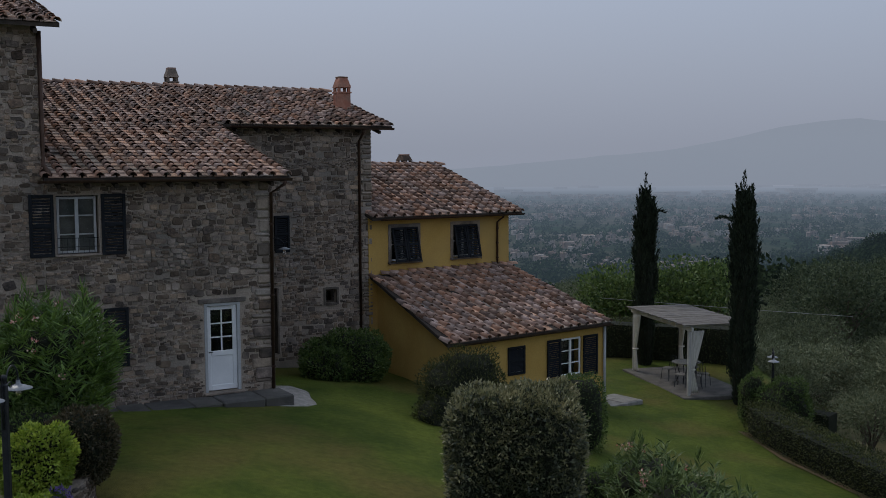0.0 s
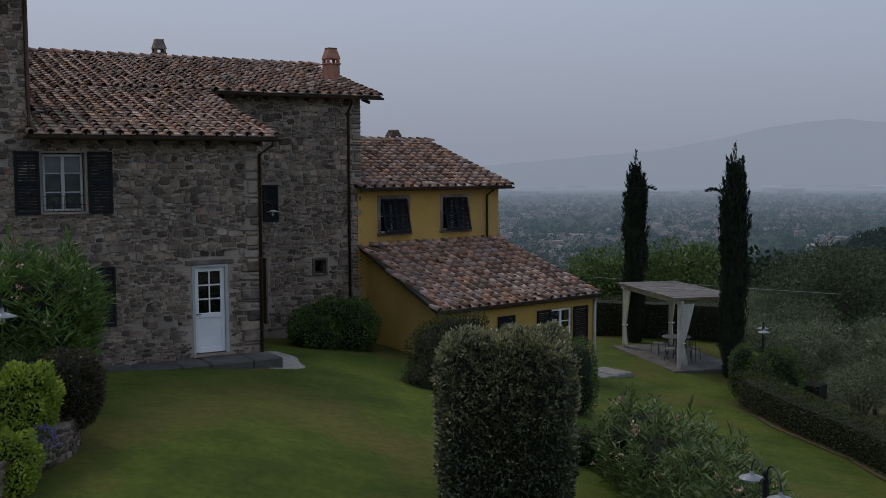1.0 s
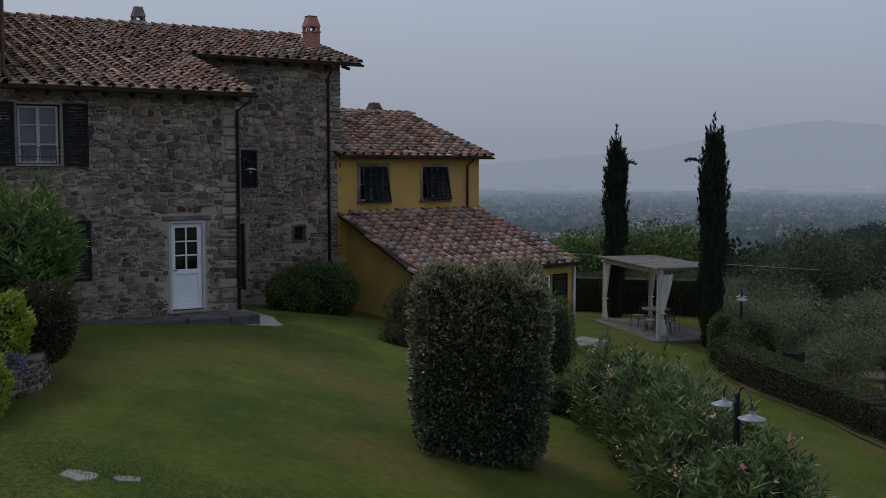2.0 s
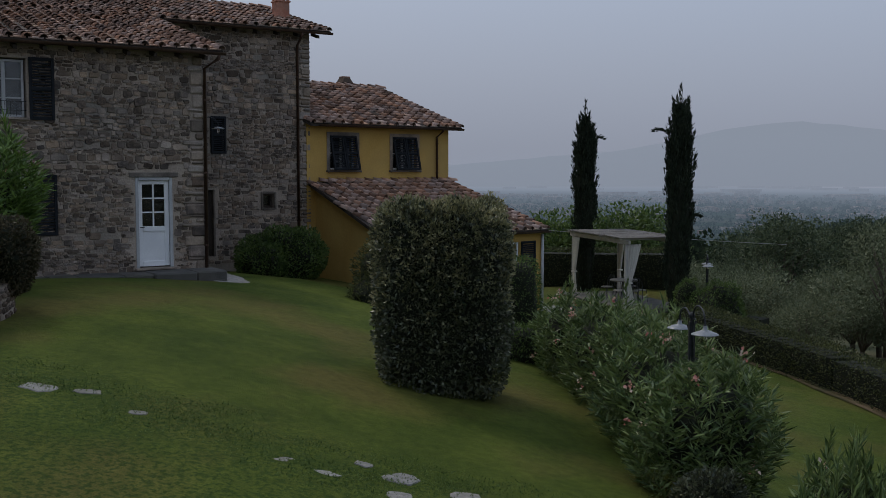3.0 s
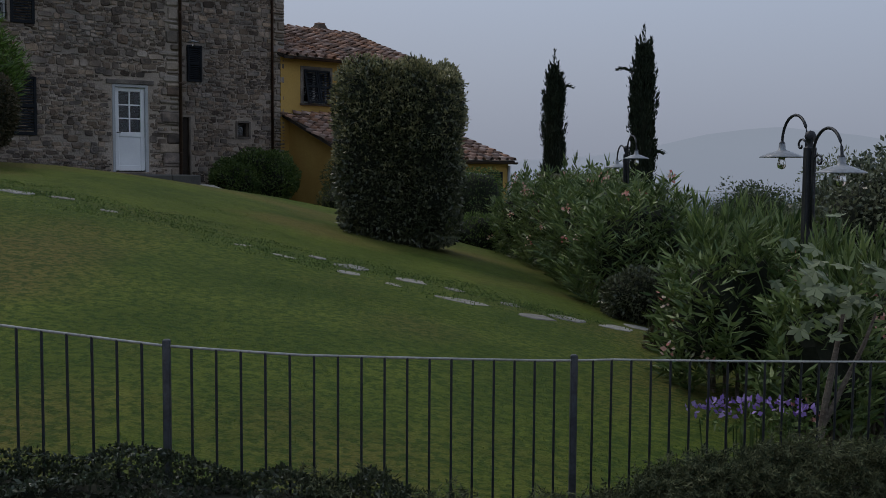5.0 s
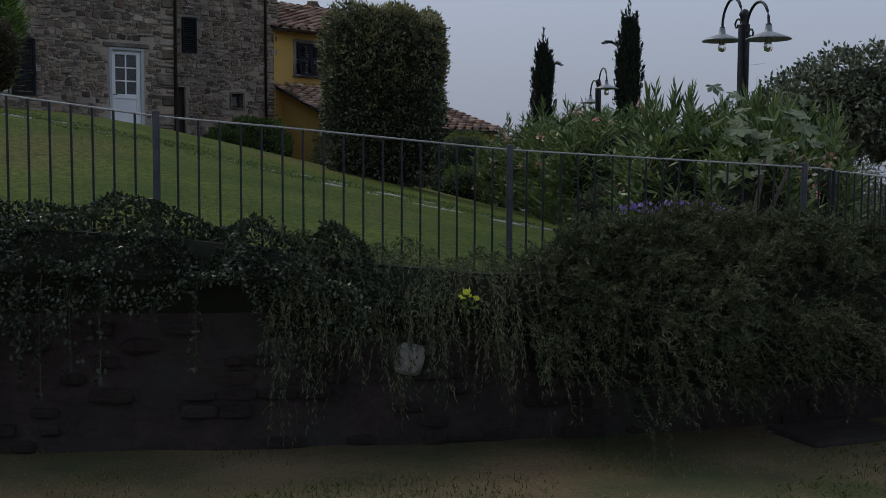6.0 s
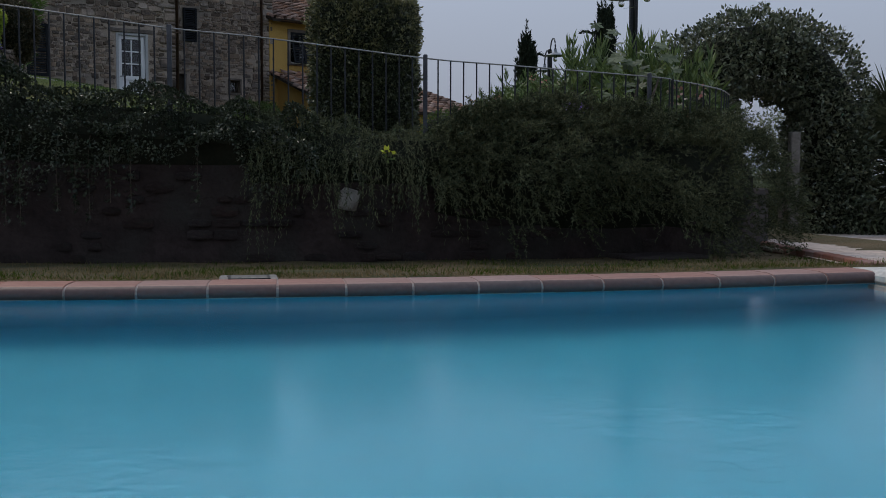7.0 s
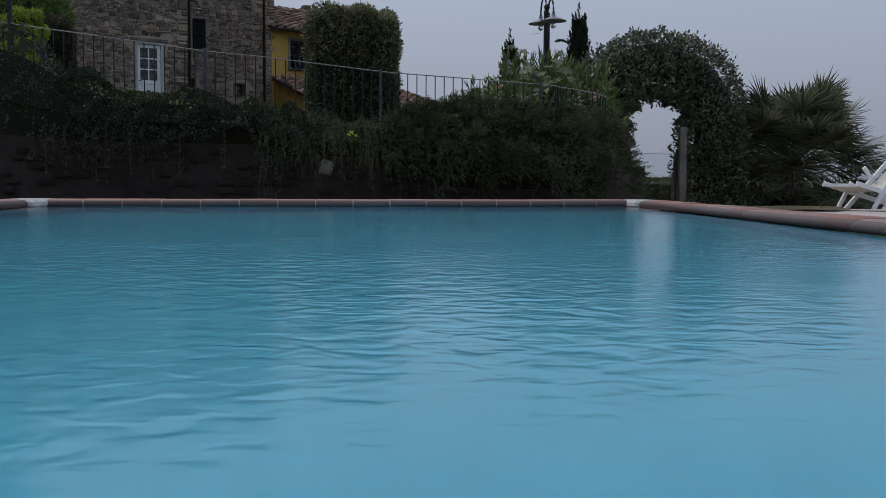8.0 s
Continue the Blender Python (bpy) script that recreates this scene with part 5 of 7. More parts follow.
def curtain(a, b, da, db, width):
    """Gathered cloth hung from the beam and tied back at half height."""
    g = Geo()
    n, rows = 26, 16
    for j in range(rows + 1):
        t = j / rows
        pinch = 0.30 + 0.70 * abs(t - 0.62) ** 0.8 / 0.62 ** 0.8 if t < 0.62 else 0.30 + 0.35 * (t - 0.62) / 0.38
        for i in range(n + 1):
            u = i / n
            w = 0.72 * width * pinch * u
            fold = 0.045 * math.sin(u * 26) * (0.5 + 0.5 * pinch)
            g.v.append((a + da * w + db * fold, b + db * w + da * fold, 2.33 - 2.2 * t))
    for j in range(rows):
        for i in range(n):
            k = j * (n + 1) + i
            g.f.append((k, k + 1, k + n + 2, k + n + 1))
    c = part("curtain", g, M_CLOTH, perg, "cream cloth curtain tied back to the post", True)
    md = c.modifiers.new("thickness", "SOLIDIFY")
    md.thickness = 0.008
    part("tie", Geo().lathe([(0.10, -0.03), (0.13, 0.0), (0.10, 0.03)], (a + da * width * 0.15, b + db * width * 0.15, 2.33 - 2.2 * 0.62), 12), M_CLOTH, c)


curtain(0.18, 0.06, 1, 0, 0.75)
curtain(PLEN - 0.16, 0.14, 0, 1, 0.75)
curtain(0.16, PWID - 0.12, 1, 0, 0.6)
curtain(PLEN - 0.18, PWID - 0.1, -1, 0, 0.6)

table = thing("garden_table", "oval grey stone garden table on iron legs", "table", pose(8.9, 38.0, -0.18, 0, 0, -75))
part("tabletop", Geo().lathe([(0.0, 0.72), (0.5, 0.72), (0.52, 0.735), (0.52, 0.755), (0.5, 0.765), (0.0, 0.765)], n=28), M_PAVE, table)
for a in range(4):
    c, s = math.cos(a * 1.571 + 0.78), math.sin(a * 1.571 + 0.78)
    part("leg", Geo().tube([(0.36 * c, 0.36 * s, 0.0), (0.26 * c, 0.26 * s, 0.35), (0.36 * c, 0.36 * s, 0.72)], 0.018, 8), M_IRON, table, "", True)
chair = thing("garden_chair", "grey iron garden chair with a dull seat cushion", "chair", pose(8.35, 38.4, -0.18, 0, 0, -60), "chairs round the table")
part("seat", Geo().lathe([(0.0, 0.43), (0.2, 0.43), (0.22, 0.445), (0.2, 0.47), (0.0, 0.48)], n=20), M_PAVE, chair)
for a, b in ((-0.17, -0.17), (0.17, -0.17), (0.17, 0.17), (-0.17, 0.17)):
    part("leg", Geo().tube([(a * 1.2, b * 1.2, 0), (a, b, 0.43)], 0.011, 6), M_POST, chair)
part("backrest", Geo().tube([(-0.18, 0.18, 0.43), (-0.19, 0.24, 0.75), (-0.1, 0.26, 0.88), (0.1, 0.26, 0.88), (0.19, 0.24, 0.75), (0.18, 0.18, 0.43)], 0.012, 6), M_POST, chair, "", True)
for x_ in (-0.09, 0.0, 0.09):
    part("spindle", Geo().tube([(x_, 0.19, 0.43), (x_, 0.255, 0.88)], 0.007, 6), M_POST, chair)
for x_, y_, rz in ((8.55, 37.2, -120), (9.35, 37.3, 140), (9.3, 38.6, 50), (9.0, 36.9, 170)):
    copy_thing(chair, pose(x_, y_, -0.18, 0, 0, rz))

# white folding sling chair on the deck
dc = thing("deck_chair", "white folding wooden deck chair with a pale sling", "chair", pose(7.45, 3.25, -0.215, 0, 0, -72))
for x_ in (-0.29, 0.29):
    part("rail", Geo().box(None, (0.03, 1.25, 0.05), m=Matrix.Translation((x_, 0.15, 0.42)) @ Matrix.Rotation(radians(42), 4, "X")), M_WHITE, dc)
    part("rail", Geo().box(None, (0.03, 1.15, 0.05), m=Matrix.Translation((x_ * 0.88, -0.05, 0.22)) @ Matrix.Rotation(radians(-14), 4, "X")), M_WHITE, dc)
    part("prop", Geo().box(None, (0.028, 0.75, 0.045), m=Matrix.Translation((x_ * 1.08, 0.28, 0.27)) @ Matrix.Rotation(radians(-48), 4, "X")), M_WHITE, dc)
    part("leg", Geo().box(None, (0.028, 0.5, 0.045), m=Matrix.Translation((x_ * 0.95, -0.32, 0.16)) @ Matrix.Rotation(radians(58), 4, "X")), M_WHITE, dc)
for y_, z_ in ((0.6, 0.83), (-0.58, 0.34), (0.48, 0.07)):
    part("crossbar", Geo().box((0, y_, z_), (0.6, 0.035, 0.035)), M_WHITE, dc)
g = Geo()
for i in range(13):
    t = i / 12
    y_ = 0.6 - 1.18 * t
    z_ = 0.83 - 0.49 * t - 0.28 * math.sin(math.pi * t)
    g.v += [(-0.24, y_, z_), (0.24, y_, z_)]
for i in range(12):
    g.f.append((2 * i, 2 * i + 1, 2 * i + 3, 2 * i + 2))
sl = part("sling", g, M_CLOTH, dc, "pale canvas sling", True)
sl.modifiers.new("thickness", "SOLIDIFY").thickness = 0.006

# stepping stones in the lawn
rs = random.Random(5)
proto = []
for k in range(5):
    n = 9
    out = [((0.5 + 0.12 * rs.uniform(-1, 1)) * math.cos(2 * math.pi * i / n), (0.5 + 0.12 * rs.uniform(-1, 1)) * math.sin(2 * math.pi * i / n)) for i in range(n)]
    g = Geo()
    g.v = [(x_, y_, -0.06) for x_, y_ in out] + [(x_, y_, 0.0) for x_, y_ in out] + [(x_ * 0.94, y_ * 0.94, 0.012) for x_, y_ in out]
    g.f = [(i, (i + 1) % n, n + (i + 1) % n, n + i) for i in range(n)] + [(n + i, n + (i + 1) % n, 2 * n + (i + 1) % n, 2 * n + i) for i in range(n)] + [tuple(range(2 * n, 3 * n))]
    proto.append(g.mesh("stepping_stone", M_PAVE))
STONES = [(0.44, 11.56, 0.42, 0.36), (0.39, 11.02, 0.36, 0.24), (1.15, 11.34, 0.46, 0.32), (0.95, 10.72, 0.30, 0.2), (1.69, 11.32, 0.24, 0.2), (1.74, 10.46, 0.64, 0.30), (2.35, 11.0, 0.32, 0.22), (2.56, 10.36, 0.56, 0.34),
          (-0.02, 11.85, 0.27, 0.18), (-0.41, 11.28, 0.3, 0.14), (-0.89, 11.45, 0.24, 0.14), (-2.7, 12.16, 0.28, 0.14), (-3.43, 12.66, 0.40, 0.20), (-3.99, 12.58, 0.52, 0.34), (3.01, 10.76, 0.45, 0.32), (3.64, 10.80, 0.45, 0.34), (3.98, 11.3, 0.42, 0.34), (4.28, 11.15, 0.36, 0.5), (4.5, 11.75, 0.5, 0.6)]
for i, (x_, y_, a, b) in enumerate(STONES):
    ob = new("stepping_stone", proto[i % 5])
    gx = (lawn_z(x_ + 0.3, y_) - lawn_z(x_ - 0.3, y_)) / 0.6
    gy = (lawn_z(x_, y_ + 0.3) - lawn_z(x_, y_ - 0.3)) / 0.6
    ob.matrix_basis = Matrix.Translation((x_, y_, lawn_z(x_, y_) - 0.002)) @ Matrix.Rotation(-math.atan(gx), 4, "Y") @ Matrix.Rotation(math.atan(gy), 4, "X") @ Matrix.Rotation(rs.uniform(0, 0.5), 4, "Z") @ Matrix.Diagonal((a, b, 1, 1))
    tagged(ob, "flat grey stepping stone sunk in the lawn", "stone", "stepping stones")

# raised flower bed behind a curved wall of mortared field stones
bed = thing("bed_wall", "low curved wall of grey field stones in pale mortar holding a flower bed", "wall", kind="structure")
BED = [(-7.4, 17.5), (-6.6, 17.45), (-6.0, 17.15), (-5.68, 16.6), (-5.62, 16.0), (-5.75, 15.45), (-6.0, 15.1), (-5.88, 14.8), (-5.84, 14.35), (-5.98, 13.9), (-6.3, 13.6), (-6.9, 13.4)]


def bed_point(u):
    i = min(int(u), len(BED) - 2)
    return Vector((*BED[i], 0)).lerp(Vector((*BED[i + 1], 0)), u - i)


g = Geo()
NB = 44
for i in range(NB + 1):
    u = (len(BED) - 1) * i / NB
    p = bed_point(u)
    d = (bed_point(min(u + 0.1, len(BED) - 1)) - bed_point(max(u - 0.1, 0))).normalized()
    nr = Vector((-d.y, d.x, 0))
    z0 = lawn_z(p.x, p.y)
    top = z0 + 0.50 + 0.03 * math.sin(2.3 * u)
    for o, z in ((0.0, z0 - 0.2), (0.0, top), (-0.22, top), (-0.22, top - 0.12)):
        g.v.append((p.x + nr.x * o, p.y + nr.y * o, z))
g.f = [(4 * i + k, 4 * i + k + 1, 4 * i + k + 5, 4 * i + k + 4) for i in range(NB) for k in range(3)]
part("core", g, M_MORTAR, bed, "pale mortar")
bs = [Geo().soft((0, 0, 0), (1, 1, 1), 0, b).mesh("stone", M_BIGSTONE) for b in (0.16, 0.24, 0.32)]
for row in range(5):
    u = 0.05 * row
    while u < len(BED) - 1.1:
        seg = (Vector(BED[int(u) + 1]) - Vector(BED[int(u)])).length
        w = rs.uniform(0.09, 0.24)
        p = bed_point(u + 0.5 * w / seg)
        d = (bed_point(u + w / seg) - bed_point(u)).normalized()
        if rs.random() < 0.9:
            part("stone", rs.choice(bs), None, bed).matrix_basis = Matrix.Translation((p.x, p.y, lawn_z(p.x, p.y) + 0.04 + 0.105 * row + rs.uniform(-0.015, 0.015))) @ Matrix.Rotation(math.atan2(d.y, d.x), 4, "Z") @ Matrix.Rotation(rs.uniform(-0.15, 0.15), 4, "Y") @ Matrix.Diagonal((w - 0.02, rs.uniform(0.05, 0.08), rs.uniform(0.065, 0.10), 1))
        u += w / seg
g = Geo().poly([(x_ - 0.15, y_) for x_, y_ in BED[1:-1]] + [(-8.6, 13.4), (-8.6, 17.6)], 1.7, 2.46)
part("bed_soil", g, M_HILL, bed, "dark planting soil")

# line strung across the grove behind the pergola
solid("cable", Geo().tube([(7 + 1.1 * i, 46 - 0.35 * i, 1.95 - 0.05 * i - 0.0012 * (i * (9 - i))) for i in range(10)], 0.012, 5), M_RAIL, "thin pale cable strung across the slope", "cable")


# ---- plants ----
def shrub(name, label, c, r, n, leaf, mat, category="shrub", box=2.0, bump=0.2, freq=1.7, zmin=-0.8, spread=0.7, lift=0.15, group="", core=0.86, inner=0.25, trunk=True):
    """A shrub: short stems, a dense core and a skin of single leaves. c: centre; its foot stands on the ground below."""
    sh = thing(name, label, category, Matrix.Translation((c[0], c[1], 0)), group)
    c0 = (0, 0, c[2])
    p, d = blob_points(RNG, n, c0, r, bump, freq, box, zmin, inner)
    part("foliage", leaves(RNG, p, d, leaf[0], leaf[1], mat, "foliage", spread, 0.1, lift), None, sh)
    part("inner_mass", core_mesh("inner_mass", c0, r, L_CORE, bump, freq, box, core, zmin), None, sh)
    if trunk:
        zb = c[2] + r[2] * max(zmin, -1) - 0.25
        g = Geo()
        for k in range(4):
            a = 1.6 * k + c[0]
            g.tube([(0.06 * math.cos(a), 0.06 * math.sin(a), zb - 0.15), (r[0] * 0.3 * math.cos(a), r[1] * 0.3 * math.sin(a), c[2])], [0.04, 0.02], 6)
        part("woody_base", g, M_BARK, sh)
    return sh


def oleander(c, r, shoots, label="tall oleander shrub with long narrow leaves and pale pink flowers", flowers=11, long=0.195, mat=None, tall=9):
    """Many upright shoots carrying whorls of long narrow leaves."""
    sh = thing("oleander", label, "shrub", Matrix.Translation((c[0], c[1], 0)), "oleanders")
    p, d = blob_points(RNG, shoots, (0, 0, c[2]), r, 0.28, 1.9, 2.6, -0.75, 0.35)
    up = unit(d * 0.55 + np.array([0, 0, 0.8]))
    k = 13
    along = np.repeat(p, k, 0) - np.repeat(up, k, 0) * (RNG.random(len(p) * k) * 0.30)[:, None]
    out = unit(RNG.normal(0, 1, (len(p) * k, 3)) * np.array([1, 1, 0.3])) * 0.9 + np.repeat(up, k, 0) * 0.65
    part("foliage", leaves(RNG, along, out, long, 0.031, mat or L_OLEANDER, "foliage", 0.12, 0.15), None, sh)
    part("inner_mass", core_mesh("inner_mass", (0, 0, c[2]), r, L_CORE, 0.28, 1.9, 2.6, 0.62, -0.75), None, sh)
    g = Geo()
    for i in range(9):
        a = 0.7 * i
        g.tube([(0.12 * math.cos(a), 0.12 * math.sin(a), c[2] - r[2] - 0.35), (r[0] * 0.4 * math.cos(a), r[1] * 0.4 * math.sin(a), c[2] + 0.2 * r[2])], [0.022, 0.012], 5)
    part("woody_base", g, M_BARK, sh)
    S, E, g = [], [], Geo()
    for i in range(tall):                                   # taller shoots that stand out of the crown
        a, b = RNG.uniform(0, 6.28), RNG.random() ** 0.5 * 0.75
        x_, y_ = r[0] * b * math.cos(a), r[1] * b * math.sin(a)
        zt = c[2] + r[2] * (1 - 0.5 * b * b) + RNG.uniform(0.02, 0.34) * long / 0.17
        lean = np.array([RNG.normal(0, 0.12), RNG.normal(0, 0.12), 1.0])
        g.tube([(x_ - 0.6 * lean[0], y_ - 0.6 * lean[1], zt - 0.6), (x_, y_, zt)], [0.007, 0.003], 4)
        for j in range(24):
            s = RNG.random()
            w = 6.28 * RNG.random()
            S.append(np.array([x_, y_, zt]) - lean * 0.42 * s)
            E.append(np.array([math.cos(w), math.sin(w), 0]) * (0.25 + 0.5 * s) + lean)
    if tall:
        ob = part("young_growth", leaves(RNG, np.array(S), np.array(E), long, 0.026, mat or L_OLEANDER, "shoots", 0.10, 0.15), None, sh)
        tagged(ob, kind="stuff")
        tagged(part("young_wood", g, L_OLEANDER, sh), kind="stuff")
    if flowers:
        q, e = blob_points(RNG, flowers, (0, 0, c[2]), r, 0.28, 1.9, 2.6, -0.5, 0.05)
        q = np.repeat(q, 9, 0) + RNG.normal(0, 0.035, (len(q) * 9, 3))
        part("blossom", leaves(RNG, q, np.repeat(e, 9, 0), 0.055, 0.045, M_FLOWER_R, "blossom", 0.9), None, sh, "pink and cream blossom")
    return sh


shrub("clipped_shrub", "large clipped evergreen shrub with a flat top on the lawn", (1.12, 16.75, 2.56), (1.03, 0.92, 1.50), 32000, (0.078, 0.038), L_TOPIARY, box=6.0, bump=0.13, freq=3.4, zmin=-0.99, spread=0.8, inner=0.16)
topiary = [o for o in scene.objects if o.name == "clipped_shrub"][0]
q, e = blob_points(RNG, 3400, (0, 0, 2.56), (1.05, 0.94, 1.52), 0.13, 3.4, 6.0, -0.2, 0.06)
keep = RNG.random(len(q)) < np.clip((q[:, 2] - 2.1) / 1.9, 0.10, 1.0) ** 1.4
q, e = q[keep], e[keep]
ob = part("young_growth", leaves(RNG, np.repeat(q, 7, 0) + RNG.normal(0, 0.03, (len(q) * 7, 3)), np.repeat(e, 7, 0) + np.array([0, 0, 0.5]), 0.072, 0.034, L_TIPS, "young_growth", 0.6, 0.1), None, topiary, "paler young shoots on top")
tagged(ob, kind="stuff")
for c, r, n in (((3.95, 20.3, 1.38), (0.80, 1.0, 0.88), 270), ((4.3, 18.5, 1.42), (0.90, 1.0, 0.92), 330), ((4.42, 16.7, 1.45), (0.92, 1.0, 0.9), 360), ((4.42, 15.0, 1.40), (1.0, 1.0, 0.90), 420), ((4.45, 13.1, 1.27), (0.98, 0.85, 0.94), 520)):
    oleander(c, r, n, tall=3)
for c, r, n in (((3.93, 7.7, 1.10), (0.64, 0.65, 0.78), 270), ((4.7, 8.2, 1.1), (0.6, 0.7, 0.7), 260), ((4.7, 6.7, 0.9), (0.55, 0.6, 0.7), 190), ((4.92, 9.9, 1.0), (0.52, 0.6, 0.72), 240), ((3.98, 5.85, 0.95), (0.45, 0.36, 0.66), 170)):
    oleander(c, r, n, "oleander shrub with long narrow leaves beside the lamp", 6, 0.17, None, 18)
shrub("round_shrub", "small round dark evergreen shrub below the oleanders", (4.16, 11.9, 0.69), (0.45, 0.43, 0.38), 4800, (0.06, 0.03), L_TOPIARY, zmin=-0.8)
shrub("small_bronze_shrub", "low shrub with yellow and bronze leaves beside the path", (4.0, 9.55, 0.42), (0.33, 0.32, 0.36), 3200, (0.05, 0.028), L_BRONZE, zmin=-0.9)
shrub("corner_shrub", "broad dark evergreen shrub in the corner of the house walls", (-2.85, 30.9, 2.05), (1.35, 0.95, 0.88), 9500, (0.10, 0.05), L_BROAD, bump=0.25)
shrub("corner_shrub", "low dark evergreen shrub before the house wall", (-3.4, 30.2, 1.95), (0.75, 0.6, 0.55), 4000, (0.10, 0.05), L_BROAD, bump=0.25)
shrub("rosemary_shrub", "loose grey green shrub before the ochre wall", (0.55, 26.9, 1.9), (1.15, 0.9, 1.15), 9000, (0.11, 0.022), L_HEDGE, bump=0.3, lift=0.5)
shrub("rosemary_shrub", "loose dark green shrub before the ochre wall", (-0.05, 26.1, 1.35), (0.7, 0.6, 0.75), 4000, (0.10, 0.024), L_HEDGE, bump=0.3, lift=0.5)
shrub("upright_shrub", "upright dark shrub before the lean-to window", (3.45, 26.6, 1.35), (0.75, 0.7, 1.05), 5000, (0.08, 0.03), L_BROAD, box=3, bump=0.15)
shrub("low_shrub", "low dark green shrub at the foot of the oleanders", (3.0, 21.6, 0.85), (0.85, 0.7, 0.55), 4500, (0.07, 0.035), L_BROAD, bump=0.25)
oleander((-7.35, 19.2, 4.0), (1.20, 1.2, 1.32), 900, "large leafy oleander shrub before the stone wall", 14, 0.25, L_OLEANDER_Y)
shrub("bronze_shrub", "dense shrub with bronze tinted leaves in the flower bed", (-5.87, 16.60, 3.27), (0.62, 0.56, 0.64), 8000, (0.07, 0.03), L_BRONZE, bump=0.2, zmin=-0.95)
shrub("dark_shrub", "dark green shrub in the flower bed below the oleander", (-7.2, 18.2, 2.9), (0.9, 0.8, 0.75), 6000, (0.08, 0.04), L_BROAD, bump=0.25, zmin=-0.95)
shrub("lime_shrub", "bright yellow green shrub in the flower bed", (-6.17, 15.60, 3.27), (0.60, 0.5, 0.58), 8000, (0.075, 0.042), L_LIME, bump=0.42, zmin=-0.95)
shrub("lime_shrub", "bright yellow green shrub on the bed wall", (-5.92, 14.50, 2.60), (0.42, 0.4, 0.50), 6000, (0.065, 0.036), L_LIME, bump=0.42, zmin=-0.95)


def flowers(name, label, c, r, n, mat, stem=0.0):
    fl = thing(name, label, "flowers", Matrix.Translation((c[0], c[1], 0)))
    p, d = blob_points(RNG, n, (0, 0, c[2]), r, 0.3, 3, 2, -0.2, 0.15)
    part("blossom", leaves(RNG, p, d, 0.035, 0.03, mat, "blossom", 0.8), None, fl)
    p, d = blob_points(RNG, n, (0, 0, c[2] - 0.05), r, 0.3, 3, 2, -0.9, 0.5)
    part("foliage", leaves(RNG, p, d, 0.05, 0.02, L_BROAD, "foliage", 0.8), None, fl)
    if stem:
        g = Geo()
        for k in range(22):
            q = p[k * 7]
            g.tube([(q[0] * 0.8, q[1] * 0.8, c[2] - stem), tuple(q)], 0.004, 4)
        tagged(part("stem_growth", g, L_BROAD, fl), kind="stuff")


flowers("violet_flowers", "clump of violet flowers hanging over the bed wall", (-5.70, 15.10, 2.80), (0.20, 0.2, 0.26), 420, M_FLOWER_P)
flowers("violet_flowers", "clump of violet flowers on top of the garden wall", (2.80, 4.05, 1.01), (0.34, 0.13, 0.05), 150, M_FLOWER_P, 0.6)


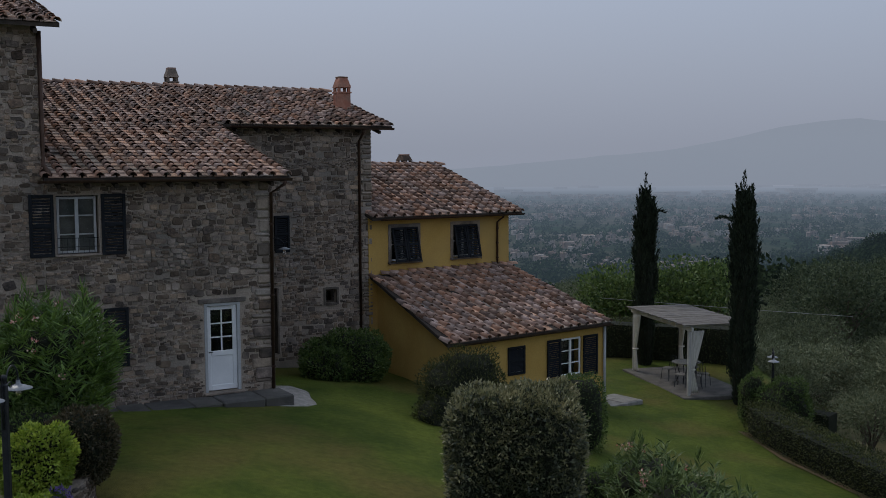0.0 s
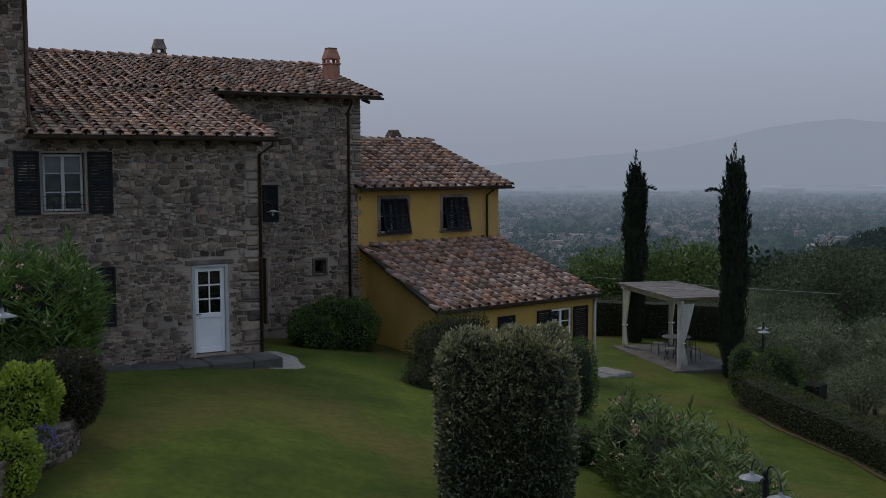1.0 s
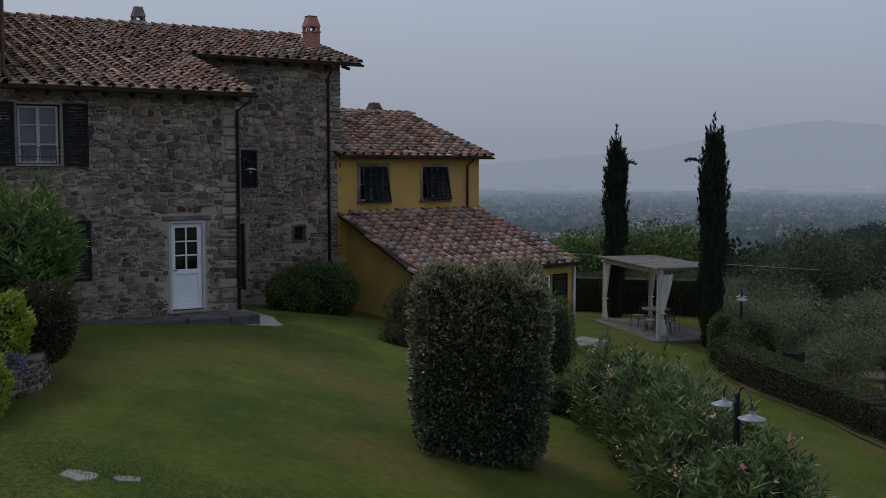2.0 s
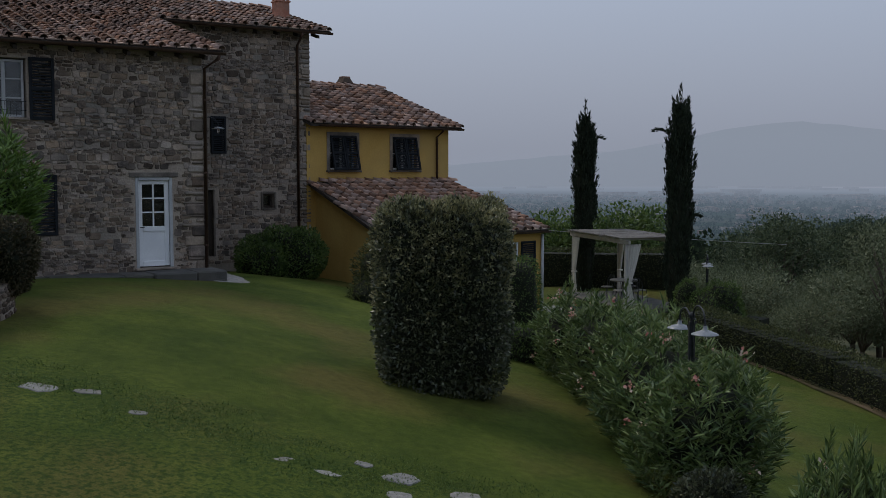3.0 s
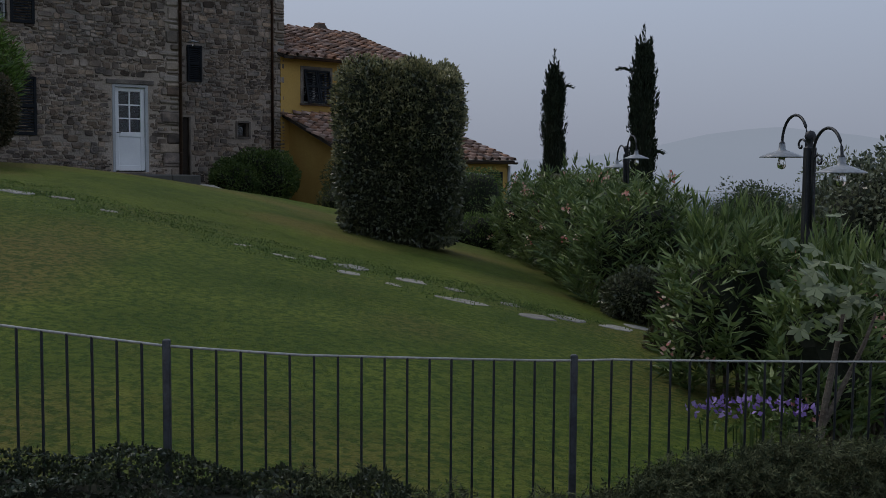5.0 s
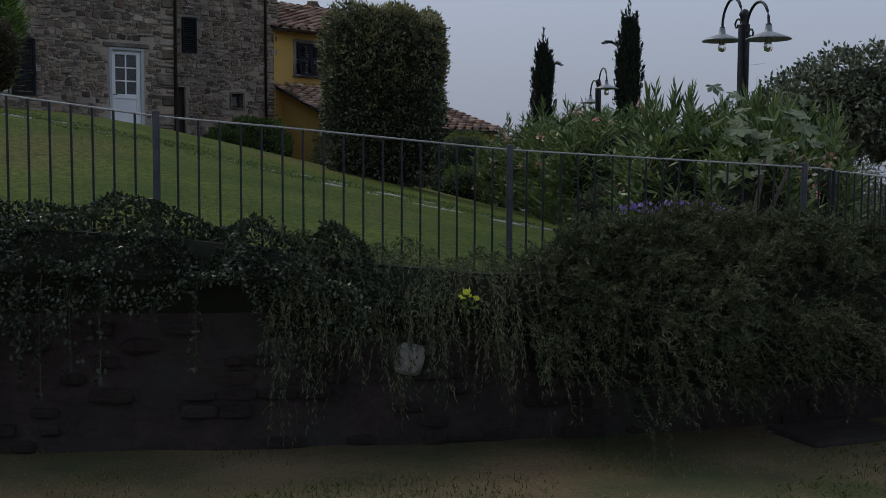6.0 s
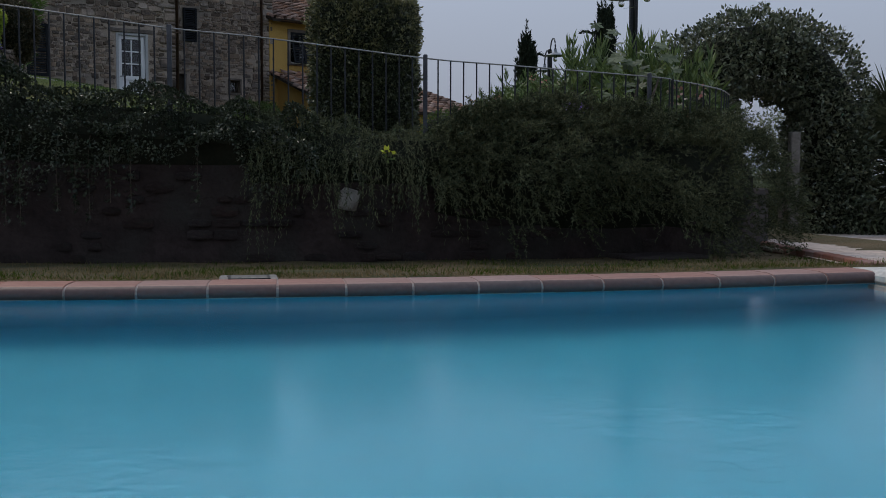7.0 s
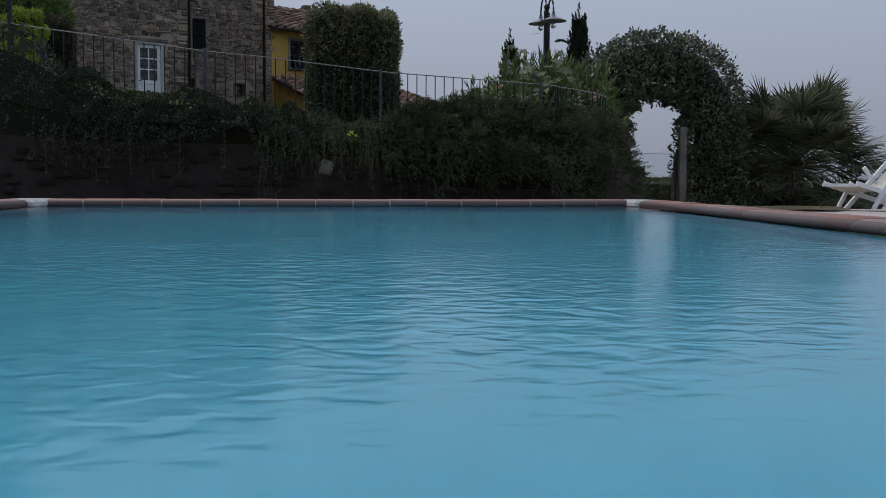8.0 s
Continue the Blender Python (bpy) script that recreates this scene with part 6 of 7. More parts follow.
def cypress(x, y, z0, h, w, label, twigs=()):
    """Narrow column built of many steep plumes, with an uneven, pointed outline."""
    cy = thing("cypress", label, "tree", Matrix.Translation((x, y, z0)), "cypresses")
    part("trunk", Geo().tube([(0, 0, -0.2), (0.03, 0, h * 0.5), (0, 0, h * 0.95)], [0.13, 0.08, 0.01], 8), M_BARK, cy)
    rad = lambda t: w * min(0.66 + 1.6 * t, 1.0, max(1.0 - t, 0) ** 0.5 * 1.9)
    n = 11000
    t = RNG.random(n) ** 0.9
    a = RNG.uniform(0, 2 * math.pi, n)
    lobes = np.array([0.86 + 0.30 * noise.noise(Vector((1.3 * math.cos(u), 1.3 * math.sin(u), 5.0 * s + x))) + 0.34 * noise.noise(Vector((3 * math.cos(u), 3 * math.sin(u), 22.0 * s + x))) for u, s in zip(a, t)])
    r = 0.78 * np.array([rad(q) for q in t]) * lobes * (1 - 0.3 * RNG.random(n) ** 2)
    P = [np.stack([r * np.cos(a), r * np.sin(a), 0.15 + t * h * 0.89], 1)]
    D = [np.stack([0.35 * np.cos(a), 0.35 * np.sin(a), np.full(n, 1.0)], 1)]
    for k in range(120):                                 # plumes that end in points of their own
        tt, aa = 0.12 + 0.85 * RNG.random() ** 0.62, RNG.uniform(0, 6.28)
        ln = RNG.uniform(0.45, 1.0) * (1.15 - 0.35 * tt)
        r0, lean = rad(tt) * RNG.uniform(0.55, 0.86), RNG.uniform(0.04, 0.24)
        m = 80
        u = RNG.random(m)
        thick = 0.085 * (1.05 - u)
        top = min(0.15 + tt * h * 0.86 + ln, h * RNG.uniform(0.93, 0.995))
        zc = top - ln + ln * u
        rr = r0 + lean * ln * u
        P.append(np.stack([rr * math.cos(aa) + RNG.normal(0, 1, m) * thick, rr * math.sin(aa) + RNG.normal(0, 1, m) * thick, zc], 1))
        D.append(np.tile([0.3 * math.cos(aa), 0.3 * math.sin(aa), 1.0], (m, 1)))
    m = 90
    u = RNG.random(m)
    P.append(np.stack([RNG.normal(0, 1, m) * 0.09 * (1.05 - u), RNG.normal(0, 1, m) * 0.09 * (1.05 - u), h - 1.2 + 1.15 * u], 1))
    D.append(np.tile([0, 0, 1.0], (m, 1)))
    for tt, side, ln in twigs:                           # stray side branches
        m = 90
        u = RNG.random(m)
        rr = rad(tt) * 0.7 + ln * u
        P.append(np.stack([side * rr, RNG.normal(0, 0.05, m) * (1.1 - u), tt * h + 0.10 * np.sin(u * 3) + RNG.normal(0, 0.05, m) * (1.1 - u)], 1))
        D.append(np.tile([side * 1.0, 0, 0.25], (m, 1)))
    part("crown", leaves(RNG, np.concatenate(P), np.concatenate(D), 0.17, 0.040, L_CYPRESS, "crown", 0.22), None, cy)
    prof2 = [(0.72 * rad(s), 0.1 + s * h * 0.84) for s in [i / 14 for i in range(15)]]
    part("inner_mass", Geo().lathe(prof2, n=14), L_CORE, cy)
    return cy


cypress(8.18, 42.25, -0.6, 8.06, 0.47, "slim dark green cypress behind the pergola", ((0.80, 1, 0.45),))
cypress(10.17, 35.3, -0.6, 8.14, 0.49, "tall dark green cypress at the corner of the pergola", ((0.80, -1, 0.62), (0.44, 1, 0.4)))


def hedge(pts, w, h, n):
    he = thing("hedge", "low clipped box hedge along the edge of the lawn", "hedge", None, "hedges")
    P, D = [], []
    ln = [(Vector(b) - Vector(a)).length for a, b in zip(pts, pts[1:])]
    for (a, b), l in zip(zip(pts, pts[1:]), ln):
        a, b = Vector(a), Vector(b)
        k = int(n * l / sum(ln))
        d = (b - a).normalized()
        s = Vector((-d.y, d.x))
        for _ in range(k):
            t, u = RNG.random(), RNG.random()
            per = (2 * h + w)
            v = u * per
            if v < h:
                o, z, nr = -w / 2, v, (-s.x, -s.y, 0.1)
            elif v < h + w:
                o, z, nr = v - h - w / 2, h, (0, 0, 1)
            else:
                o, z, nr = w / 2, v - h - w, (s.x, s.y, 0.1)
            q = a.lerp(b, t) + s * o
            z0 = min(lawn_z(q.x, q.y), 0.0) - 0.55
            wob = 0.05 * noise.noise(Vector((q.x * 2, q.y * 2, z * 3)))
            P.append((q.x + nr[0] * wob + RNG.normal(0, 0.02), q.y + nr[1] * wob + RNG.normal(0, 0.02), z0 + z + nr[2] * wob + RNG.normal(0, 0.02)))
            D.append(nr)
    part("foliage", leaves(RNG, np.array(P), np.array(D), 0.065, 0.032, L_HEDGE, "foliage", 0.8), None, he)
    g = Geo()
    for a, b in zip(pts, pts[1:]):
        a, b = Vector(a), Vector(b)
        m = max(1, round((b - a).length / 0.4))
        for i in range(m):
            c = a.lerp(b, (i + 0.5) / m)
            z0 = min(lawn_z(c.x, c.y), 0.0) - 0.6
            g.box((c.x, c.y, z0 + h / 2 - 0.12), ((b - a).length / m, w - 0.26, h), math.atan2(b.y - a.y, b.x - a.x))
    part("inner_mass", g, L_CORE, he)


hedge([(9.75, 31.9), (9.95, 30.4), (10.3, 29.0), (10.75, 27.6), (11.15, 26.2), (11.45, 24.8)], 0.95, 1.54, 19000)
hedge([(11.47, 24.7), (11.75, 22.8), (11.8, 21.2), (11.7, 19.4), (11.4, 17.5), (11.0, 15.5)], 0.95, 1.50, 16000)
LINE = [(9.75, 31.9), (9.95, 30.4), (10.3, 29.0), (10.75, 27.6), (11.15, 26.2), (11.45, 24.8), (11.7, 22.8), (11.75, 21.2), (11.65, 19.4), (11.35, 17.5), (10.95, 15.5)]
g = Geo()
for i, (a, b) in enumerate(LINE):
    for o in (-0.66 + 0.10 * math.sin(i * 2.1), -0.35, 0.1):
        g.v.append((a + o, b, lawn_z(a + o, b) + 0.028))
g.f = [(3 * i + k, 3 * i + k + 1, 3 * i + k + 4, 3 * i + k + 3) for i in range(len(LINE) - 1) for k in range(2)]
solid("soil_strip", g, M_DRY, "brown earth along the foot of the hedge", "soil", kind="structure")
hedge([(10.3, 34.3), (11.4, 33.4), (12.3, 32.6)], 0.95, 1.2, 5000)
shrub("upright_shrub", "narrow dark shrub at the end of the hedge", (9.85, 33.0, 0.25), (0.38, 0.38, 0.85), 3000, (0.07, 0.03), L_BROAD, box=3)
shrub("dark_shrub", "dark leafy shrub round the lamp beyond the hedge", (10.75, 32.6, 0.1), (0.95, 0.8, 0.95), 6500, (0.085, 0.04), L_BROAD, bump=0.35)
hedge([(5.6, 45.6), (8.0, 44.2), (10.2, 43.0), (12.0, 41.6)], 1.3, 2.1, 14000)


def crown_tree(name, label, x, y, z0, h, r, mat, n, leaf, trunk_r=0.12, category="tree", group="", clumps=9):
    """Tapered trunk, forking limbs and a gappy crown of leaf clumps."""
    tr = thing(name, label, category, Matrix.Translation((x, y, z0)), group)
    g = Geo()
    th = h * (0.22 if group == "olive grove" else 0.32)
    g.tube([(0, 0, -0.3), (0.05, 0.02, th * 0.5), (0.0, 0.06, th)], [trunk_r * 1.2, trunk_r, trunk_r * 0.85], 8)
    P, D = [], []
    for k in range(clumps):
        a = 2.4 * k + x
        e = RNG.uniform(0.15, 0.9)
        rr = r * RNG.uniform(0.3, 0.72) * (1.1 - 0.5 * e)
        c = np.array([rr * math.cos(a), rr * math.sin(a), th + (h - th) * (0.18 + 0.62 * e)])
        g.tube([(0, 0.06, th * 0.95), (c[0] * 0.5, c[1] * 0.5, th + (c[2] - th) * 0.6), tuple(c)], [trunk_r * 0.55, trunk_r * 0.32, 0.012], 6)
        cr = r * RNG.uniform(0.38, 0.58)
        p, d = blob_points(RNG, n // clumps, tuple(c), (cr, cr, cr * 0.8), 0.35, 2.2, 2.0, -0.9, 0.55)
        P.append(p)
        D.append(d)
    part("trunk", g, M_BARK, tr, "", True)
    part("crown", leaves(RNG, np.concatenate(P), np.concatenate(D), leaf[0], leaf[1], mat, "crown", 0.8, 0.1, 0.1), None, tr)
    return tr


crown_tree("olive_tree", "grey green olive tree on the dry slope", 13.7, 22.5, -1.5, 3.8, 1.5, L_OLIVE, 2600, (0.13, 0.035), 0.1, group="olive grove", clumps=12)
olive_b = crown_tree("olive_tree", "grey green olive tree on the dry slope", 19.0, 36.0, -2.6, 3.4, 1.6, L_OLIVE, 4200, (0.15, 0.045), 0.1, group="olive grove", clumps=11)
olive_c = crown_tree("olive_tree", "broad grey green olive tree on the slope", 23.0, 44.0, -3.6, 4.2, 2.2, L_OLIVE, 5200, (0.22, 0.06), 0.12, group="olive grove", clumps=16)
rs = random.Random(21)
for i in range(230):
    y_ = 33 + 105 * (i / 230) ** 1.25 + rs.uniform(-2, 2)
    x_ = rs.uniform(12.5 if y_ < 46 else 2, 15 + 0.62 * y_)
    if y_ < 43 and x_ < 13.8:
        continue
    s_ = rs.uniform(0.68, 1.0) * (1.0 if y_ < 70 else 1.15)
    copy_thing(olive_c if y_ > 38 else olive_b, pose(x_, y_, hill_z(x_, y_) - 0.1, 0, 0, rs.uniform(0, 360)) @ Matrix.Scale(s_, 4))
for x_, y_, h, r in ((10.3, 58.0, 6.6, 3.0), (13.7, 57.0, 6.8, 3.2)):
    crown_tree("broadleaf_tree", "leafy green broadleaf tree down the slope", x_, y_, hill_z(x_, y_), h, r, L_BROAD, 6000, (0.26, 0.14), 0.18, group="trees down the slope", clumps=14)


crown_tree("slope_tree", "tall loose leaved tree on the dry slope", 16.4, 32.5, hill_z(16.4, 32.5) - 0.1, 5.9, 1.9, L_OLIVE, 4200, (0.16, 0.05), 0.11, group="trees down the slope", clumps=15)
oak_a = crown_tree("oak_tree", "dark green oak on the wooded slope", 24.0, 62.0, hill_z(24.0, 62.0) - 0.2, 7.2, 3.3, L_OAK, 6500, (0.22, 0.11), 0.2, group="oaks on the slope", clumps=15)
oak_b = crown_tree("oak_tree", "dark green oak on the wooded slope", 33.0, 74.0, hill_z(33.0, 74.0) - 0.2, 8.4, 3.6, L_OAK, 6500, (0.23, 0.12), 0.2, group="oaks on the slope", clumps=13)
for i in range(34):
    y_ = 66 + 66 * (i / 34) + rs.uniform(-3, 3)
    x_ = y_ * rs.uniform(0.34, 0.60)
    copy_thing(oak_a if i % 2 else oak_b, pose(x_, y_, hill_z(x_, y_) - 0.2, 0, 0, rs.uniform(0, 360)) @ Matrix.Scale(rs.uniform(0.8, 1.15), 4))


def far_woods(name, label, count, spots, size, mat, per=60):
    """Distant woodland: many clumps of leaf sprays in one mesh."""
    P, D = [], []
    for _ in range(count):
        x_, y_, s_ = spots()
        z_ = hill_z(x_, y_)
        d = unit(RNG.normal(0, 1, (per, 3)))
        d[:, 2] = np.abs(d[:, 2]) * 1.1 - 0.25
        P.append(d * np.array([s_, s_, s_ * 1.1]) * RNG.uniform(0.7, 1.05, (per, 1)) + np.array([x_, y_, z_ + s_ * 0.9]))
        D.append(d)
    me = leaves(RNG, np.concatenate(P), np.concatenate(D), size, size * 0.8, mat, name, 1.5)
    tagged(new(name, me), label, "trees", kind="stuff")


def spur_spot():
    y_ = 120 + 480 * RNG.random() ** 1.3
    return y_ * RNG.uniform(0.24, 0.75), y_, RNG.uniform(2.6, 5.0)


def slope_spot():
    y_ = 150 + 700 * RNG.random()
    return y_ * RNG.uniform(-0.35, 0.45), y_, RNG.uniform(2.5, 4.5)


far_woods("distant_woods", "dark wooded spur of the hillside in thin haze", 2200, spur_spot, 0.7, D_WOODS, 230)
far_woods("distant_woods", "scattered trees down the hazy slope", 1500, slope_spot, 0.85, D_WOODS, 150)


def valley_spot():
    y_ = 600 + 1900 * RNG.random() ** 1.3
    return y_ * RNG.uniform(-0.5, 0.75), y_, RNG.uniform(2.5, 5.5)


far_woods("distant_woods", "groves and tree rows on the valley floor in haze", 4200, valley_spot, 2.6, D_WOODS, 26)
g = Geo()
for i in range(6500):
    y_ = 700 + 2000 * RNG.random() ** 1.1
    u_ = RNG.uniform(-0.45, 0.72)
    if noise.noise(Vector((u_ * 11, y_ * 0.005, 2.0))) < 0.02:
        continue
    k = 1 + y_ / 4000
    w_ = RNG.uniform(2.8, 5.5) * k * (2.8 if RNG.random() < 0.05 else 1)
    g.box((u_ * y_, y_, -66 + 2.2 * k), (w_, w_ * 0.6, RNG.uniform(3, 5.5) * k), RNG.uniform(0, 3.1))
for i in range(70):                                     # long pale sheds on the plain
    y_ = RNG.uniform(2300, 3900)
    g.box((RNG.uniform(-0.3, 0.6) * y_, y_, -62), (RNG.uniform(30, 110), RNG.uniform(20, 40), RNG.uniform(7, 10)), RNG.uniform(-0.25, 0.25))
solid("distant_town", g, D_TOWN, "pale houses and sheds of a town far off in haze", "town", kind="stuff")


# growth on the garden wall
def trailing(name, label, t0, t1, top, drop, out, n, leaf, mat, droop=0.5, hang=0.0, category="shrub", spray=None, lump=0.0):
    """Plants that spill over the wall: a mound on top and trails down the face."""
    tv = thing(name, label, category)
    t = RNG.uniform(t0, t1, n)
    u = RNG.random(n)
    P = np.zeros((n, 3))
    D = np.zeros((n, 3))
    for i in range(n):
        p = wall_path(t[i])
        d = (wall_path(t[i] + 0.05) - wall_path(t[i] - 0.05)).normalized()
        nr = Vector((-d.y, d.x, 0))
        wob = noise.noise(Vector((t[i] * 1.1, u[i] * 1.5, 3.0 + t0)))
        wob2 = noise.noise(Vector((t[i] * 3.3, u[i] * 3.0, 8.0)))
        ang = math.pi * (0.02 + 0.98 * u[i])                # from the back over the top to the front
        wob3 = abs(noise.noise(Vector((t[i] * 2.3 + 0.4, u[i] * 4.6, 5.0)))) * 2 - 0.45   # billows
        reach = out(t[i]) * (1 + 0.34 * wob + 0.30 * wob2 - lump * wob3)
        ztop = top(t[i]) * (1 + 0.10 * wob2 - 0.35 * lump * wob3) + 0.06 * wob
        o = 0.42 + 0.0 - (0.42 + reach) * (0.5 - 0.5 * math.cos(ang))
        zz = top_z(t[i]) - 0.1 + (ztop - top_z(t[i]) + 0.1) * math.sin(min(ang, math.pi / 2)) if ang < math.pi / 2 else ztop - (ztop - drop(t[i]) + 0.45 * (wob + 0.5 * wob3)) * ((ang - math.pi / 2) / (math.pi / 2)) ** 1.5 * (0.75 + 0.35 * wob2 + 0.2 * RNG.random())
        gap = noise.noise(Vector((t[i] * 4.1, u[i] * 7.0, 21.0)))
        k = (1 - 0.22 * RNG.random() ** 2) * (1 - 0.5 * min(max((gap - 0.05) * 4, 0), 1))
        q = p + nr * o * (k if o < 0 else 1)
        P[i] = (q.x, q.y, zz - 0.05 * (1 - k))
        D[i] = (-nr.x * 0.8, -nr.y * 0.8, math.sin(ang) * 0.9 - droop * (u[i] > 0.4))
    if spray:
        me = sprays(RNG, P, D, spray[0], spray[1], leaf[0], leaf[1], mat, spray[2])
    else:
        me = leaves(RNG, P, D, leaf[0], leaf[1], mat, "foliage", 0.55, 0.1, -hang)
    part("foliage", me, None, tv)
    g = Geo()
    ks = [t0 + (t1 - t0) * i / 40 for i in range(41)]
    for s in ks:
        p = wall_path(s)
        d = (wall_path(s + 0.05) - wall_path(s - 0.05)).normalized()
        nr = Vector((-d.y, d.x, 0))
        for o, zf in ((0.36, 0.0), (0.20, 0.68), (-0.02, 0.70), (-out(s) * 0.3, 0.2), (-out(s) * 0.3, -0.1), (0.0, -0.45)):
            z = top_z(s) + (top(s) - top_z(s)) * zf if zf >= 0 else drop(s) + (top(s) - drop(s)) * (0.55 + zf)
            q = p + nr * o
            g.v.append((q.x, q.y, z))
    for i in range(40):
        for k in range(5):
            a = i * 6 + k
            g.f.append((a, a + 6, a + 7, a + 1))
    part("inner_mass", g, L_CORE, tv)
    return tv


def growth_top(t):
    """Height of the growth along the wall top."""
    return float(np.interp(t, [-2.6, -2.0, -1.5, -1.1, -0.5, 0.0, 0.4, 0.9, 1.5, 1.8, 2.05, 2.4, 3.1, 4.05, 4.5], [2.0, 1.70, 1.28, 1.11, 1.07, 1.03, 0.97, 0.87, 0.80, 0.80, 0.88, 0.96, 0.92, 0.82, 0.73]))


trailing("trailing_shrub", "dense small leaved shrub hanging over the garden wall", -8.5, -1.2, growth_top, lambda t: 0.48, lambda t: 0.34, 30000, (0.033, 0.018), L_IVY, lump=0.3)
trailing("trailing_shrub", "small leaved dark shrub hanging over the garden wall", -1.6, 0.9, growth_top, lambda t: 0.48, lambda t: 0.32, 26000, (0.029, 0.016), L_IVY, lump=0.3)
trailing("trailing_rosemary", "rosemary with thin trailing shoots hanging down the wall", 0.4, 2.35, growth_top, lambda t: 0.34, lambda t: 0.28, 1100, (0.034, 0.005), L_JUNIPER, 0.9, 0.35, spray=(34, 0.22, 0.9), lump=0.3)
trailing("juniper", "spreading dark green juniper billowing over the wall end", 1.75, 4.42, growth_top, lambda t: -0.04 + 0.25 * max(2.4 - t, 0) - 0.2 * min(max(t - 3.8, 0), 0.5), lambda t: 0.42 + 0.20 * min(max(t - 1.9, 0), 1) - 0.30 * max(t - 3.7, 0), 6000, (0.030, 0.006), L_JUNIPER, 0.1, 0.05, spray=(40, 0.20, 0.35), lump=0.48)
rs = random.Random(8)
for k in range(16):                                        # single hanging trails
    t = rs.uniform(-2.0, 1.2)
    p = wall_path(t)
    n = 70
    z = 0.72 - RNG.random(n) * rs.uniform(0.3, 0.62)
    P = np.stack([p.x + RNG.normal(0, 0.02, n), p.y - 0.16 + RNG.normal(0, 0.02, n), z], 1)
    tv = thing("ivy_trail", "thin leafy trail hanging down the wall face", "plant", None, "hanging trails")
    part("foliage", leaves(RNG, P, np.tile([0.0, -0.6, -0.5], (n, 1)), 0.035, 0.022, L_IVY, "foliage", 0.6), None, tv)
    part("stem", Geo().tube([(p.x, p.y + 0.05, top_z(t) - 0.03), (p.x, p.y - 0.10, 0.74), (p.x, p.y - 0.16, 0.6), (p.x, p.y - 0.15, min(z))], 0.003, 4), M_BARK, tv)
p = wall_path(1.35)
flowers("yellow_flower", "single yellow green flower head among the trailing shoots", (p.x + 0.05, p.y - 0.27, 0.63), (0.03, 0.015, 0.012), 9, leafy("yellow_petals", (0.45, 0.5, 0.04), (0.62, 0.68, 0.10), 0.7, 0.3, 0.1))

# fig sapling with broad lobed leaves behind the fence
fig = thing("fig_sapling", "young fig with large pale lobed leaves behind the railing", "shrub", Matrix.Translation((3.78, 5.2, 0)))
FV, FF = [], []
for i in range(40):                                        # each leaf: five lobes fanned from the stalk
    o = RNG.normal(0, 1, 3) * np.array([0.20, 0.12, 0.16]) + np.array([0.0, 0, 1.55])
    ax = unit(np.array([[RNG.normal(0, 1), RNG.normal(-0.4, 0.7), RNG.normal(-0.1, 0.5)]]))[0]
    sd = unit(np.cross(ax, [[RNG.normal(0, 0.3), RNG.normal(-0.6, 0.3), 1.0]]))[0]
    size = RNG.uniform(0.08, 0.145)
    for j in range(5):
        b = (-1.5, -0.75, 0.0, 0.75, 1.5)[j]
        L = size * (0.6, 0.85, 1.0, 0.85, 0.6)[j]
        e = ax * math.cos(b) + sd * math.sin(b)
        f = -ax * math.sin(b) + sd * math.cos(b)
        k = len(FV)
        FV += [o, o + e * L * 0.62 + f * L * 0.22, o + e * L, o + e * L * 0.62 - f * L * 0.22]
        FF.append((k, k + 1, k + 2, k + 3))
part("foliage", fast_mesh("foliage", np.array(FV), np.array(FF), leafy("fig_leaf", (0.075, 0.10, 0.055), (0.23, 0.265, 0.16), 0.6, 0.2, 0.3)), None, fig)
part("woody_base", Geo().tube([(-0.12, 0, 0.25), (-0.05, 0, 0.8), (0.05, 0, 1.4)], [0.03, 0.025, 0.012], 7).tube([(-0.08, 0, 0.6), (0.15, -0.1, 1.2), (0.22, -0.1, 1.4)], [0.02, 0.014, 0.008], 6), M_BARK, fig)

# leafy arch over the passage, with its pale post
arch = thing("leafy_arch", "archway thickly grown with glossy climbing leaves", "arch", Matrix.Translation((6.22, 8.55, 0)))
n = 42000
v = RNG.uniform(0, 1, n)
LEG, RAD = 1.47, 1.0
path_len = 2 * LEG + math.pi * RAD
w_ = v * path_len
cx = np.where(w_ < LEG, -RAD, np.where(w_ < LEG + math.pi * RAD, -RAD * np.cos((w_ - LEG) / RAD), RAD))
cz = np.where(w_ < LEG, -0.36 + w_, np.where(w_ < LEG + math.pi * RAD, 1.09 + RAD * np.sin((w_ - LEG) / RAD), 1.09 - (w_ - LEG - math.pi * RAD)))
nxv = np.where(w_ < LEG, -1, np.where(w_ < LEG + math.pi * RAD, -np.cos((w_ - LEG) / RAD), 1))
nzv = np.where((w_ > LEG) & (w_ < LEG + math.pi * RAD), np.sin((w_ - LEG) / RAD), 0)
a = RNG.uniform(0, 2 * math.pi, n)
rad = 0.52 * (1 + np.array([0.30 * noise.noise(Vector((q * 1.8, math.cos(b) * 1.1, math.sin(b) * 1.1))) + 0.26 * noise.noise(Vector((q * 6.5, math.cos(b) * 3.6, math.sin(b) * 3.6))) for q, b in zip(w_, a)])) * (1 - 0.3 * RNG.random(n) ** 2) + 0.10 * RNG.random(n) ** 9
P = np.stack([cx + nxv * rad * np.cos(a), rad * 1.15 * np.sin(a), cz + nzv * rad * np.cos(a)], 1)
D = np.stack([nxv * np.cos(a), np.sin(a), nzv * np.cos(a) + 0.1], 1)
part("foliage", leaves(RNG, P, D, 0.062, 0.036, L_ARCH, "foliage", 0.75, 0.1), None, arch)
g = Geo()
